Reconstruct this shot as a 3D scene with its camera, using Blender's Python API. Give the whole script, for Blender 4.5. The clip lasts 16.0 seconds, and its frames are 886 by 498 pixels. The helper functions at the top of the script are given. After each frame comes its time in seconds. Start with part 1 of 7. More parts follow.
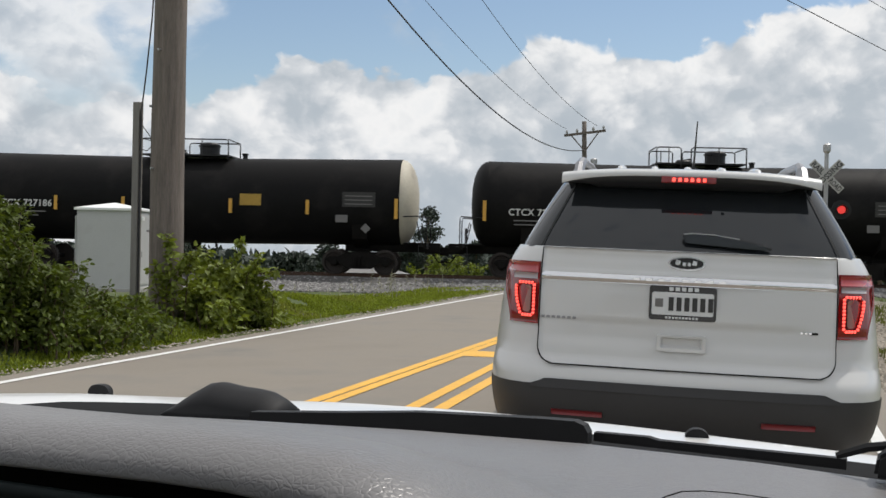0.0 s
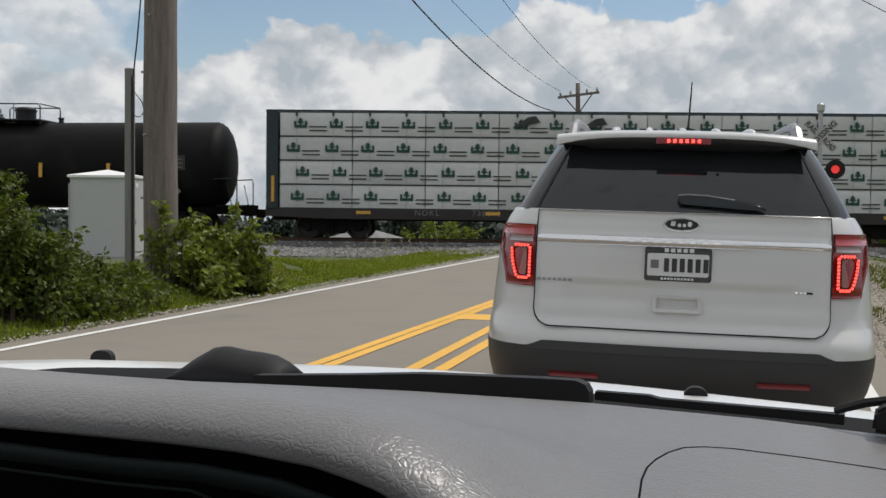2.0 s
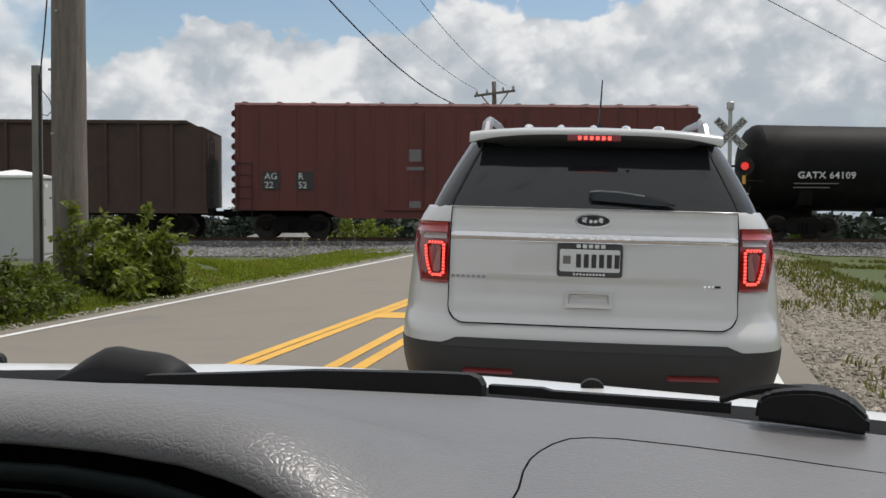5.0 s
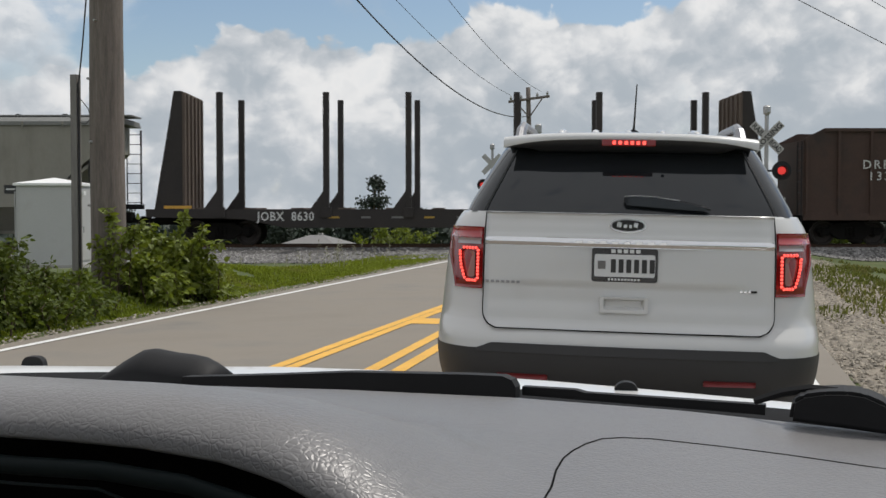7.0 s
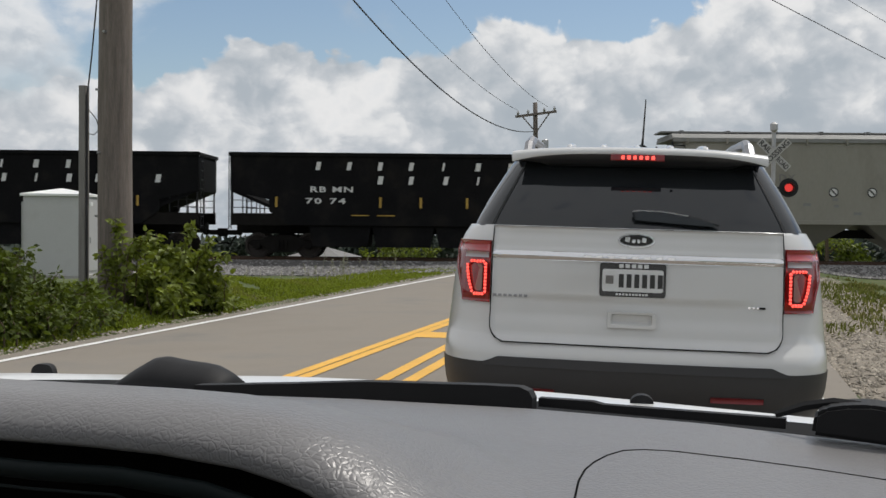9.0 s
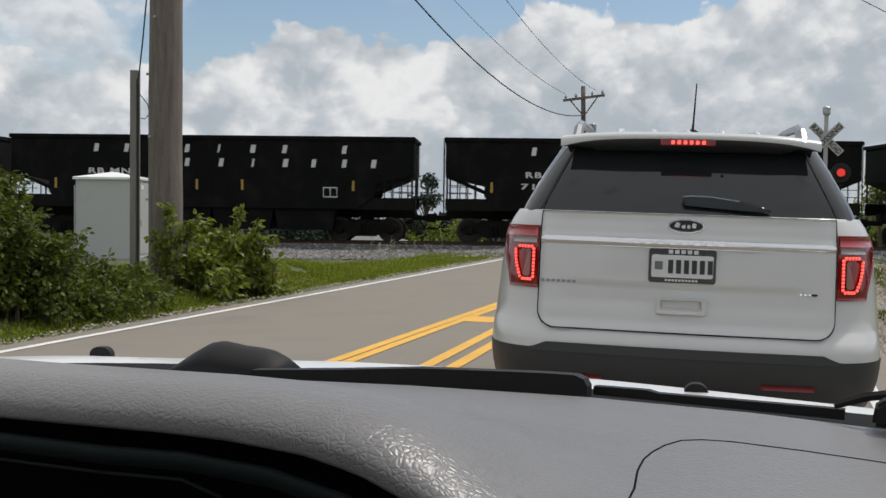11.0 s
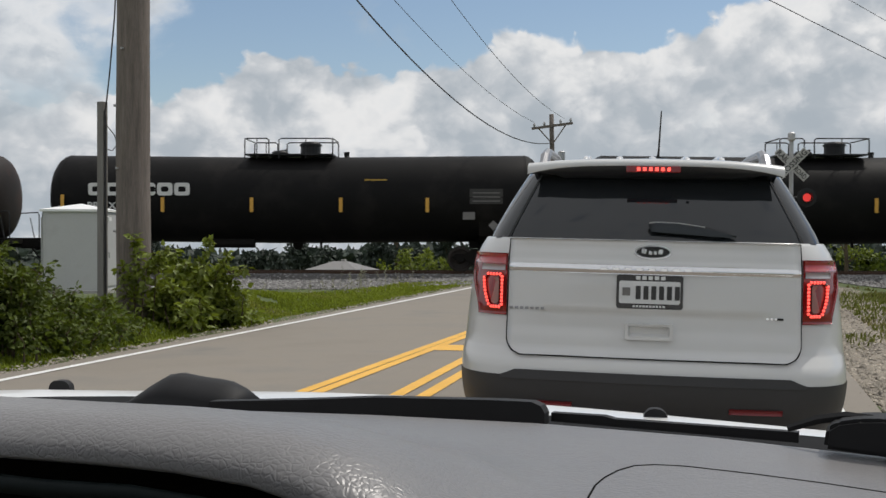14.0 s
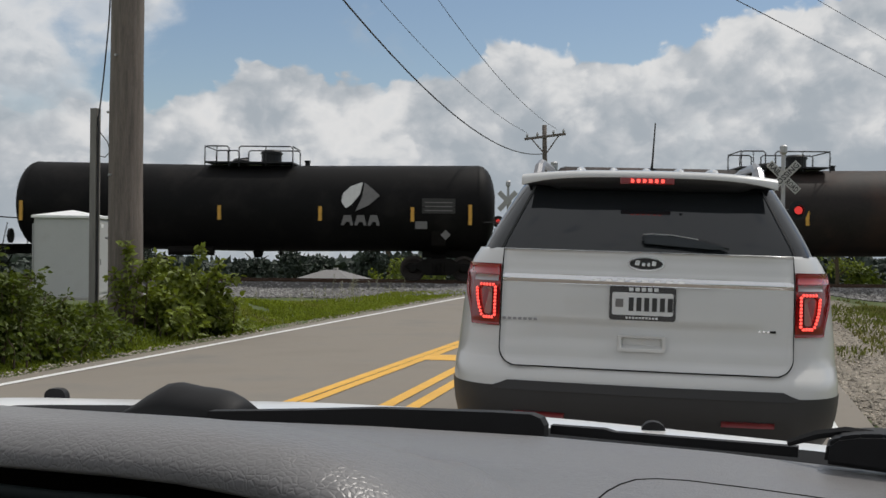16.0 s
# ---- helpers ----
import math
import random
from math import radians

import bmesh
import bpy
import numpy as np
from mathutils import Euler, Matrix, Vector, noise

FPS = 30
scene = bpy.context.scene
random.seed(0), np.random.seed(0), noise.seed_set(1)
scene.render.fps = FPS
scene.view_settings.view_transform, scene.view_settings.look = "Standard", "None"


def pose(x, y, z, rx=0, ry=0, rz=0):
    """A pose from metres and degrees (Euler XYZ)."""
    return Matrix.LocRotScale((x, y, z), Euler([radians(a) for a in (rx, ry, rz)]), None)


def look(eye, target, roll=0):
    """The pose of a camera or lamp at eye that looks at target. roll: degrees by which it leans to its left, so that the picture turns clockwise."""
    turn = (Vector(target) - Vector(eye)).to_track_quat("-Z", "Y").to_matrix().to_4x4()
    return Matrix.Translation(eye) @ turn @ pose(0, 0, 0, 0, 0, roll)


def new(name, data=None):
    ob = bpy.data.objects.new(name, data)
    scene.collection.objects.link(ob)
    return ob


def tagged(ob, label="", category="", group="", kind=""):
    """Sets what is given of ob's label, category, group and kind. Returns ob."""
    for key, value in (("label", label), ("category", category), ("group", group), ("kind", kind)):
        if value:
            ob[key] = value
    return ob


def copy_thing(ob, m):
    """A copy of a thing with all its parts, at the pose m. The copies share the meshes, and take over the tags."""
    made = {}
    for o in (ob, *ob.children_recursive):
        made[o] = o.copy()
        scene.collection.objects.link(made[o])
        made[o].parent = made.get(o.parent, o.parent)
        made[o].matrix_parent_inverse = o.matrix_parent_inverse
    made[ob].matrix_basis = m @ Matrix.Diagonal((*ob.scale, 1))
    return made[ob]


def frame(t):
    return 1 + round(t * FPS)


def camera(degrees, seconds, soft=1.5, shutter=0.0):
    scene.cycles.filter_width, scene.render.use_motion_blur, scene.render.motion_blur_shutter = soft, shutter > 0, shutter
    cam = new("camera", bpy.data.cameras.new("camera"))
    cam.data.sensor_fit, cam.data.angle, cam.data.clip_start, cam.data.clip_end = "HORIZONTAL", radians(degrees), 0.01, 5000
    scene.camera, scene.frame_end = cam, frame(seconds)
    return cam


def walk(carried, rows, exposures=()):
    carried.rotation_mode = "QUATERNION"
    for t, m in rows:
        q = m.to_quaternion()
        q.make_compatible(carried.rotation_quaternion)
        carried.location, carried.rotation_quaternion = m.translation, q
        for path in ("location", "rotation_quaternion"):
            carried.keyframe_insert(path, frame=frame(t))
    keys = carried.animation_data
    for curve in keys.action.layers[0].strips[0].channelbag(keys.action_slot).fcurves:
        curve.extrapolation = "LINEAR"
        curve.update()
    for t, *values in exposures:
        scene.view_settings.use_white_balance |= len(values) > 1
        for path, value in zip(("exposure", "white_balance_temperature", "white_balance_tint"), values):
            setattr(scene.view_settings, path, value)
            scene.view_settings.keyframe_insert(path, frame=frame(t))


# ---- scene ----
cam = camera(42.9, 16.0, soft=1.5, shutter=0.06)
PATH = [
    (0, (0.001, -0.152, 1.367), (-0.55, 1.771, 1.351), 1.2),
    (0.5, (0.002, -0.154, 1.367), (-0.513, 1.778, 1.313), 0.8),
    (1, (0.0, -0.155, 1.361), (-0.51, 1.777, 1.285), 0.3),
    (1.5, (-0.009, -0.182, 1.365), (-0.505, 1.756, 1.357), 1.1),
    (2, (-0.003, -0.161, 1.366), (-0.543, 1.763, 1.286), 0.6),
    (2.5, (-0.001, -0.171, 1.369), (-0.471, 1.772, 1.365), 0.9),
    (3, (0.004, -0.158, 1.364), (-0.473, 1.783, 1.296), 0.5),
    (3.5, (0.008, -0.157, 1.363), (-0.462, 1.786, 1.306), 0.4),
    (4, (0.003, -0.167, 1.361), (-0.374, 1.796, 1.296), 2.1),
    (4.5, (0.021, -0.15, 1.363), (-0.408, 1.802, 1.284), -0.7),
    (4.7, (0.021, -0.151, 1.363), (-0.378, 1.807, 1.281), 0.2),
    (6.8, (-0.006, -0.109, 1.354), (-0.453, 1.839, 1.279), 0.0),
    (7, (0.022, -0.155, 1.359), (-0.438, 1.79, 1.288), 0.0),
    (7.5, (0.021, -0.153, 1.361), (-0.447, 1.79, 1.294), 0.0),
    (8, (0.013, -0.15, 1.36), (-0.462, 1.792, 1.295), 0.2),
    (8.5, (0.01, -0.147, 1.353), (-0.459, 1.797, 1.301), 0.5),
    (10.8, (0.005, -0.158, 1.359), (-0.512, 1.773, 1.316), 1.1),
    (11, (0.002, -0.153, 1.357), (-0.547, 1.769, 1.282), 0.7),
    (11.5, (0.01, -0.142, 1.356), (-0.511, 1.788, 1.288), 0.2),
    (12, (0.009, -0.148, 1.357), (-0.52, 1.78, 1.298), 0.3),
    (12.5, (0.011, -0.15, 1.358), (-0.51, 1.78, 1.304), 0.1),
    (13, (0.012, -0.135, 1.355), (-0.499, 1.798, 1.306), 0.1),
    (13.5, (0.014, -0.134, 1.355), (-0.487, 1.802, 1.324), 0.1),
    (14, (0.016, -0.152, 1.357), (-0.484, 1.785, 1.333), 0.1),
    (14.5, (0.016, -0.15, 1.356), (-0.479, 1.787, 1.333), 0.1),
    (15, (0.017, -0.138, 1.351), (-0.431, 1.811, 1.313), 0.4),
    (15.5, (0.012, -0.142, 1.355), (-0.451, 1.804, 1.34), 0.2),
    (16, (0.008, -0.155, 1.359), (-0.478, 1.785, 1.352), 0.6),
]
# the phone's exposure drifts a little as its view shifts
EXPOSURE = -0.47
DRIFT = [(0, 0.12), (0.5, -0.06), (1, -0.05), (2, -0.06), (3, -0.12), (4, -0.02), (4.5, 0.03), (8, -0.05), (11, -0.02), (12.5, 0.0), (14, -0.05), (15, -0.14), (16, -0.2)]
walk(cam, [(t, look(eye, target, roll)) for t, eye, target, roll in PATH], [(t, EXPOSURE + e) for t, e in DRIFT])

# ---- world, sun, exposure ----
SUN_EL, SUN_AZ = 60.0, -42.0  # degrees; azimuth measured from ahead (y) towards the left


def nd(tree, kind, **inputs):
    n = tree.nodes.new(kind)
    for k, v in inputs.items():
        n.inputs[k.replace("_", " ")].default_value = v
    return n


def maths(tree, op, a, b=None, clamp=False):
    n = tree.nodes.new("ShaderNodeMath")
    n.operation, n.use_clamp = op, clamp
    for k, v in enumerate((a, b)):
        if v is None:
            continue
        if isinstance(v, (int, float)):
            n.inputs[k].default_value = v
        else:
            tree.links.new(v, n.inputs[k])
    return n.outputs[0]


def ramp(tree, fac, stops, smooth=False):
    n = tree.nodes.new("ShaderNodeValToRGB")
    n.color_ramp.interpolation = "EASE" if smooth else "LINEAR"
    while len(n.color_ramp.elements) < len(stops):
        n.color_ramp.elements.new(0.5)
    for e, (p, c) in zip(n.color_ramp.elements, stops):
        e.position, e.color = p, (*c, 1) if not isinstance(c, (int, float)) else (c, c, c, 1)
    tree.links.new(fac, n.inputs["Fac"])
    return n.outputs["Color"]


def build_world():
    w = bpy.data.worlds.new("sky")
    scene.world = w
    w.use_nodes = True
    t = w.node_tree
    t.nodes.clear()
    out = t.nodes.new("ShaderNodeOutputWorld")
    bg = t.nodes.new("ShaderNodeBackground")
    t.links.new(bg.outputs[0], out.inputs[0])
    sky = t.nodes.new("ShaderNodeTexSky")
    sky.sky_type, sky.sun_disc = "NISHITA", False
    sky.sun_elevation, sky.sun_rotation = radians(SUN_EL), radians(-SUN_AZ)
    sky.air_density, sky.dust_density = 1.0, 0.6
    co = t.nodes.new("ShaderNodeTexCoord")
    sep = t.nodes.new("ShaderNodeSeparateXYZ")
    t.links.new(co.outputs["Generated"], sep.inputs[0])
    x, y, z = sep.outputs
    # cloud-layer coordinates: heading and height of the direction
    head = maths(t, "ARCTAN2", x, y)
    rise = maths(t, "ARCSINE", z)
    comb = t.nodes.new("ShaderNodeCombineXYZ")
    t.links.new(head, comb.inputs[0])
    t.links.new(maths(t, "MULTIPLY", rise, 1.25), comb.inputs[1])
    big = nd(t, "ShaderNodeTexNoise", Scale=8.0, Detail=7.0, Roughness=0.5, Distortion=0.25)
    t.links.new(comb.outputs[0], big.inputs["Vector"])
    fine = nd(t, "ShaderNodeTexNoise", Scale=26.0, Detail=6.0, Roughness=0.55, Distortion=0.3)
    t.links.new(comb.outputs[0], fine.inputs["Vector"])
    puff = nd(t, "ShaderNodeTexVoronoi", Scale=17.0, Detail=2.5, Roughness=0.55, Lacunarity=2.3)
    puff.feature = "SMOOTH_F1"
    warp = t.nodes.new("ShaderNodeVectorMath")
    warp.operation = "MULTIPLY_ADD"
    t.links.new(fine.outputs["Color"], warp.inputs[0])
    warp.inputs[1].default_value = (0.03, 0.03, 0.0)
    t.links.new(comb.outputs[0], warp.inputs[2])
    t.links.new(warp.outputs[0], puff.inputs["Vector"])
    soft = nd(t, "ShaderNodeTexNoise", Scale=4.5, Detail=3.0, Roughness=0.5)
    t.links.new(comb.outputs[0], soft.inputs["Vector"])
    # a bank of cumulus whose crest rises and falls along the horizon; blue above it
    crest = t.nodes.new("ShaderNodeFloatCurve")
    cm = crest.mapping
    pts = [(0.0, 0.50), (0.25, 0.52), (0.296, 0.36), (0.316, 0.31), (0.349, 0.35), (0.367, 0.42), (0.3825, 0.435), (0.394, 0.41), (0.4146, 0.395),
           (0.432, 0.475), (0.446, 0.515), (0.461, 0.50), (0.478, 0.47), (0.493, 0.50), (0.524, 0.60), (0.60, 0.75), (0.8, 0.5), (1.0, 0.55)]
    cm.curves[0].points[0].location = pts[0]
    cm.curves[0].points[1].location = pts[-1]
    for p in pts[1:-1]:
        cm.curves[0].points.new(*p)
    cm.update()
    u = maths(t, "ADD", maths(t, "MULTIPLY", head, 0.5 / math.pi * 2), 0.5)  # half a turn either side of ahead fills 0..1 twice over
    t.links.new(u, crest.inputs["Value"])
    top = maths(t, "MULTIPLY", crest.outputs[0], 0.36)
    nb = maths(t, "SUBTRACT", big.outputs[0], 0.5)
    nf = maths(t, "SUBTRACT", fine.outputs[0], 0.5)
    d = maths(t, "SUBTRACT", top, rise)
    heads = maths(t, "SUBTRACT", 0.82, puff.outputs["Distance"])  # rounded heads
    d = maths(t, "ADD", d, maths(t, "MULTIPLY", nb, 0.035))
    d = maths(t, "ADD", d, maths(t, "MULTIPLY", nf, 0.022))
    d = maths(t, "ADD", d, maths(t, "MULTIPLY", heads, 0.040))
    cover = ramp(t, maths(t, "ADD", maths(t, "MULTIPLY", d, 22.0), 0.5, True), [(0.42, 0.0), (0.60, 1.0)], True)
    # soft high sheets over the blue, thicker to the left and overhead
    sheet = maths(t, "ADD", maths(t, "MULTIPLY", maths(t, "SUBTRACT", rise, 0.20), 4.0), maths(t, "MULTIPLY", maths(t, "SUBTRACT", 0.385, u), 14.0, True))
    sheet = maths(t, "ADD", sheet, maths(t, "MULTIPLY", nb, 2.6))
    sheet = ramp(t, maths(t, "MULTIPLY", maths(t, "ADD", sheet, maths(t, "MULTIPLY", nf, 0.8)), 0.5, True), [(0.12, 0.0), (0.45, 0.85)], True)
    gaps = ramp(t, maths(t, "ADD", soft.outputs[0], maths(t, "MULTIPLY", nf, 0.25)), [(0.32, 0.7), (0.42, 1.0)], True)
    cov = maths(t, "MULTIPLY", maths(t, "MAXIMUM", cover, sheet), gaps)
    # bright crests, greyer bases
    lumps = maths(t, "ADD", maths(t, "MULTIPLY", nf, 1.1), maths(t, "MULTIPLY", nb, 2.0))
    lumps = maths(t, "SUBTRACT", maths(t, "ADD", lumps, 0.34), maths(t, "MULTIPLY", heads, 0.85))
    depth = maths(t, "ADD", maths(t, "MULTIPLY", d, 2.8), lumps, True)
    shade = ramp(t, depth, [(0.0, (0.96, 0.97, 0.98)), (0.12, (1.0, 1.0, 1.0)), (0.26, (0.93, 0.94, 0.95)), (0.50, (0.70, 0.735, 0.775)), (0.75, (0.54, 0.595, 0.65)), (1.0, (0.50, 0.56, 0.62))])
    tint = t.nodes.new("ShaderNodeVectorMath")
    tint.operation = "MULTIPLY"
    t.links.new(sky.outputs[0], tint.inputs[0])
    tint.inputs[1].default_value = (SKY, SKY, SKY)
    cl = t.nodes.new("ShaderNodeVectorMath")
    cl.operation = "MULTIPLY"
    t.links.new(shade, cl.inputs[0])
    cl.inputs[1].default_value = (CLOUD, CLOUD, CLOUD)
    mix = t.nodes.new("ShaderNodeMix")
    mix.data_type = "RGBA"
    t.links.new(cov, mix.inputs["Factor"])
    t.links.new(tint.outputs[0], mix.inputs["A"])
    t.links.new(cl.outputs[0], mix.inputs["B"])
    t.links.new(mix.outputs["Result"], bg.inputs["Color"])
    bg.inputs["Strength"].default_value = 1.0


SKY, CLOUD = 0.135, 1.14
build_world()
sun = new("sun", bpy.data.lights.new("sun", "SUN"))
sun.data.energy, sun.data.angle, sun.data.color = 3.2, radians(0.6), (1.0, 0.95, 0.88)
se, sa = radians(SUN_EL), radians(SUN_AZ)
sun.matrix_world = look((-30 * math.sin(sa), 30 * math.cos(sa), 30 * math.tan(se)), (0, 0, 0))

# ---- materials ----


def material(name, colour, rough=0.6, metal=0.0, vary=0.12, scale=6.0, fine=60.0, bump=0.15, second=None, second_at=(0.55, 0.7), coat=0.0, spec=0.5, random_tone=0.0, emit=None, island=0.0, stretch=None, bump_size=0.01):
    """Base colour with two scales of variation, optional stains of a second colour, and a fine relief."""
    m = bpy.data.materials.new(name)
    m.use_nodes = True
    t = m.node_tree
    b = t.nodes["Principled BSDF"]
    co = t.nodes.new("ShaderNodeTexCoord")
    vec = co.outputs["Object"]
    if stretch:
        mp = t.nodes.new("ShaderNodeMapping")
        mp.inputs["Scale"].default_value = stretch
        t.links.new(vec, mp.inputs["Vector"])
        vec = mp.outputs[0]
    n1 = nd(t, "ShaderNodeTexNoise", Scale=scale, Detail=5.0, Roughness=0.6)
    n2 = nd(t, "ShaderNodeTexNoise", Scale=fine, Detail=3.0, Roughness=0.6)
    t.links.new(vec, n1.inputs["Vector"])
    t.links.new(vec, n2.inputs["Vector"])
    f = maths(t, "ADD", maths(t, "MULTIPLY", n1.outputs[0], 0.6), maths(t, "MULTIPLY", n2.outputs[0], 0.4))
    lo, hi = [max(0, c * (1 - vary)) for c in colour], [min(1, c * (1 + vary)) for c in colour]
    col = ramp(t, f, [(0.3, lo), (0.7, hi)])
    if second:
        mix = t.nodes.new("ShaderNodeMix")
        mix.data_type = "RGBA"
        t.links.new(ramp(t, n1.outputs[0], [(second_at[0], 0.0), (second_at[1], 1.0)]), mix.inputs["Factor"])
        t.links.new(col, mix.inputs["A"])
        mix.inputs["B"].default_value = (*second, 1)
        col = mix.outputs["Result"]
    if random_tone or island:
        src = t.nodes.new("ShaderNodeObjectInfo").outputs["Random"] if random_tone else t.nodes.new("ShaderNodeNewGeometry").outputs["Random Per Island"]
        k = random_tone or island
        hsv = t.nodes.new("ShaderNodeHueSaturation")
        t.links.new(maths(t, "ADD", maths(t, "MULTIPLY", src, 2 * k), 1 - k), hsv.inputs["Value"])
        t.links.new(col, hsv.inputs["Color"])
        col = hsv.outputs[0]
    t.links.new(col, b.inputs["Base Color"])
    t.links.new(maths(t, "ADD", maths(t, "MULTIPLY", maths(t, "SUBTRACT", f, 0.5), 0.5 * min(rough, 0.4)), rough, True), b.inputs["Roughness"])
    b.inputs["Metallic"].default_value = metal
    b.inputs["Coat Weight"].default_value = coat
    b.inputs["Coat Roughness"].default_value = 0.05
    b.inputs["Specular IOR Level"].default_value = spec
    if emit:
        b.inputs["Emission Color"].default_value = (*emit[:3], 1)
        b.inputs["Emission Strength"].default_value = emit[3]
    if bump:
        bp = t.nodes.new("ShaderNodeBump")
        bp.inputs["Strength"].default_value = bump
        bp.inputs["Distance"].default_value = bump_size
        t.links.new(f, bp.inputs["Height"])
        t.links.new(bp.outputs[0], b.inputs["Normal"])
    return m


M_ASPHALT = material("asphalt", (0.222, 0.196, 0.163), 0.9, vary=0.16, scale=0.7, fine=160, bump=0.35, bump_size=0.004, second=(0.175, 0.163, 0.146), second_at=(0.5, 0.75))
M_WHITE_LINE = material("white_road_paint", (0.72, 0.72, 0.70), 0.7, vary=0.15, scale=3, fine=70)
M_YELLOW_LINE = material("yellow_road_paint", (0.72, 0.40, 0.06), 0.7, vary=0.15, scale=3, fine=70)
M_EARTH = material("grassy_ground", (0.065, 0.088, 0.020), 0.95, vary=0.35, scale=0.35, fine=9, bump=0.5, bump_size=0.05, second=(0.13, 0.115, 0.065), second_at=(0.54, 0.70))
M_GRAVEL = material("gravel_stones", (0.31, 0.275, 0.225), 0.9, vary=0.2, scale=8, fine=90, island=0.45)
M_GRAVEL_BED = material("gravel_bed", (0.23, 0.20, 0.16), 0.95, vary=0.3, scale=2, fine=45, bump=0.8, bump_size=0.03)
M_BALLAST = material("ballast", (0.095, 0.09, 0.085), 0.95, vary=0.3, scale=2, fine=30, bump=0.8, bump_size=0.04)
M_BALLAST_STONE = material("ballast_stone", (0.21, 0.203, 0.195), 0.9, vary=0.2, scale=8, fine=60, island=0.5)
M_RAIL = material("rusty_rail", (0.10, 0.06, 0.04), 0.6, 0.6, vary=0.3)
M_TIE = material("creosoted_wood", (0.045, 0.036, 0.03), 0.9, vary=0.3, stretch=(1, 8, 8))
M_CONCRETE = material("concrete", (0.36, 0.35, 0.33), 0.9, vary=0.15, scale=3, fine=60)
M_POLE = material("weathered_pole_wood", (0.155, 0.132, 0.115), 0.9, vary=0.45, scale=3.0, fine=22, bump=0.6, stretch=(6, 6, 0.45), bump_size=0.012)
M_POST = material("grey_weathered_post", (0.20, 0.19, 0.175), 0.85, vary=0.3, scale=3, fine=25, bump=0.4, stretch=(6, 6, 0.5))
M_CABINET = material("grey_white_cabinet_paint", (0.47, 0.47, 0.465), 0.5, vary=0.06, scale=1.2, fine=20, second=(0.40, 0.39, 0.38), second_at=(0.55, 0.8))
# whiter than the cabinet walls: the high sun is put into the colour
M_CABINET_ROOF = material("sunlit_white_roof_paint", (0.80, 0.80, 0.79), 0.45, vary=0.05)
M_GALV = material("galvanised_steel", (0.42, 0.42, 0.42), 0.5, 0.6, vary=0.15)
M_WIRE = material("dark_wire", (0.03, 0.03, 0.032), 0.6, vary=0.1)
M_BLACK_METAL = material("black_painted_metal", (0.015, 0.015, 0.016), 0.5, spec=0.3, vary=0.3)
M_SIGN_WHITE = material("faded_white_sign", (0.42, 0.42, 0.40), 0.5, vary=0.15)
M_SIGN_BLACK = material("black_lettering", (0.03, 0.03, 0.03), 0.6, vary=0.1)
M_RED_LAMP = material("lit_red_signal_lens", (0.5, 0.02, 0.02), 0.3, vary=0.05, emit=(1.0, 0.06, 0.05, 0.9))
M_DARK_LAMP = material("unlit_red_signal_lens", (0.10, 0.012, 0.012), 0.25, vary=0.05)
M_TANK = material("black_tank_paint", (0.008, 0.0077, 0.0077), 0.6, spec=0.11, vary=0.3, scale=0.7, fine=10, bump=0.05, second=(0.019, 0.017, 0.016), second_at=(0.5, 0.75))
M_TANK_RUST = material("rust_dusted_tank_paint", (0.020, 0.015, 0.013), 0.65, spec=0.3, vary=0.4, scale=0.6, fine=8, bump=0.05, second=(0.050, 0.026, 0.018), second_at=(0.48, 0.72))
M_HEAD_CREAM = material("cream_tank_head", (0.50, 0.46, 0.37), 0.6, vary=0.15, scale=1, fine=12, second=(0.32, 0.28, 0.22), second_at=(0.5, 0.75))
M_UNDER = material("grimy_underframe", (0.012, 0.011, 0.010), 0.85, spec=0.08, vary=0.4, scale=3, fine=25)
M_WHEEL = material("steel_wheel", (0.035, 0.028, 0.024), 0.55, 0.5, vary=0.3)
M_YELLOW_MARK = material("yellow_reflector", (0.62, 0.34, 0.05), 0.5, vary=0.15)
M_LETTER = material("white_stencil_paint", (0.62, 0.62, 0.60), 0.6, vary=0.12)
M_STENCIL_GREY = material("faded_stencil_panel", (0.035, 0.034, 0.032), 0.7, vary=0.3)
M_LETTER_DIM = material("dusty_stencil_paint", (0.16, 0.155, 0.15), 0.7, vary=0.2)
M_YELLOW_PANEL = material("faded_yellow_panel", (0.40, 0.25, 0.04), 0.6, vary=0.2)
M_COAL_HOPPER = material("black_hopper_paint", (0.0085, 0.0085, 0.009), 0.75, spec=0.06, vary=0.35, scale=1.2, fine=14, bump=0.1, second=(0.018, 0.016, 0.014), second_at=(0.52, 0.75))
M_GREY_HOPPER = material("grey_beige_hopper_paint", (0.25, 0.238, 0.20), 0.6, vary=0.12, scale=0.8, fine=16, bump=0.05, second=(0.17, 0.155, 0.128), second_at=(0.52, 0.75), stretch=(1, 1, 0.35))
M_GREY_ROOF = material("grey_roof_paint", (0.20, 0.20, 0.19), 0.6, vary=0.2)
M_BOXCAR = material("oxide_red_boxcar_paint", (0.115, 0.026, 0.020), 0.6, vary=0.2, scale=0.9, fine=14, bump=0.08, second=(0.070, 0.022, 0.018), second_at=(0.5, 0.75), stretch=(1, 1, 0.4))
M_GONDOLA = material("rusty_brown_gondola_paint", (0.060, 0.033, 0.024), 0.75, vary=0.35, scale=0.9, fine=12, bump=0.1, second=(0.035, 0.024, 0.020), second_at=(0.5, 0.7))
M_FLATCAR = material("dark_brown_flatcar_steel", (0.026, 0.021, 0.019), 0.7, vary=0.35, scale=1.5, fine=16)
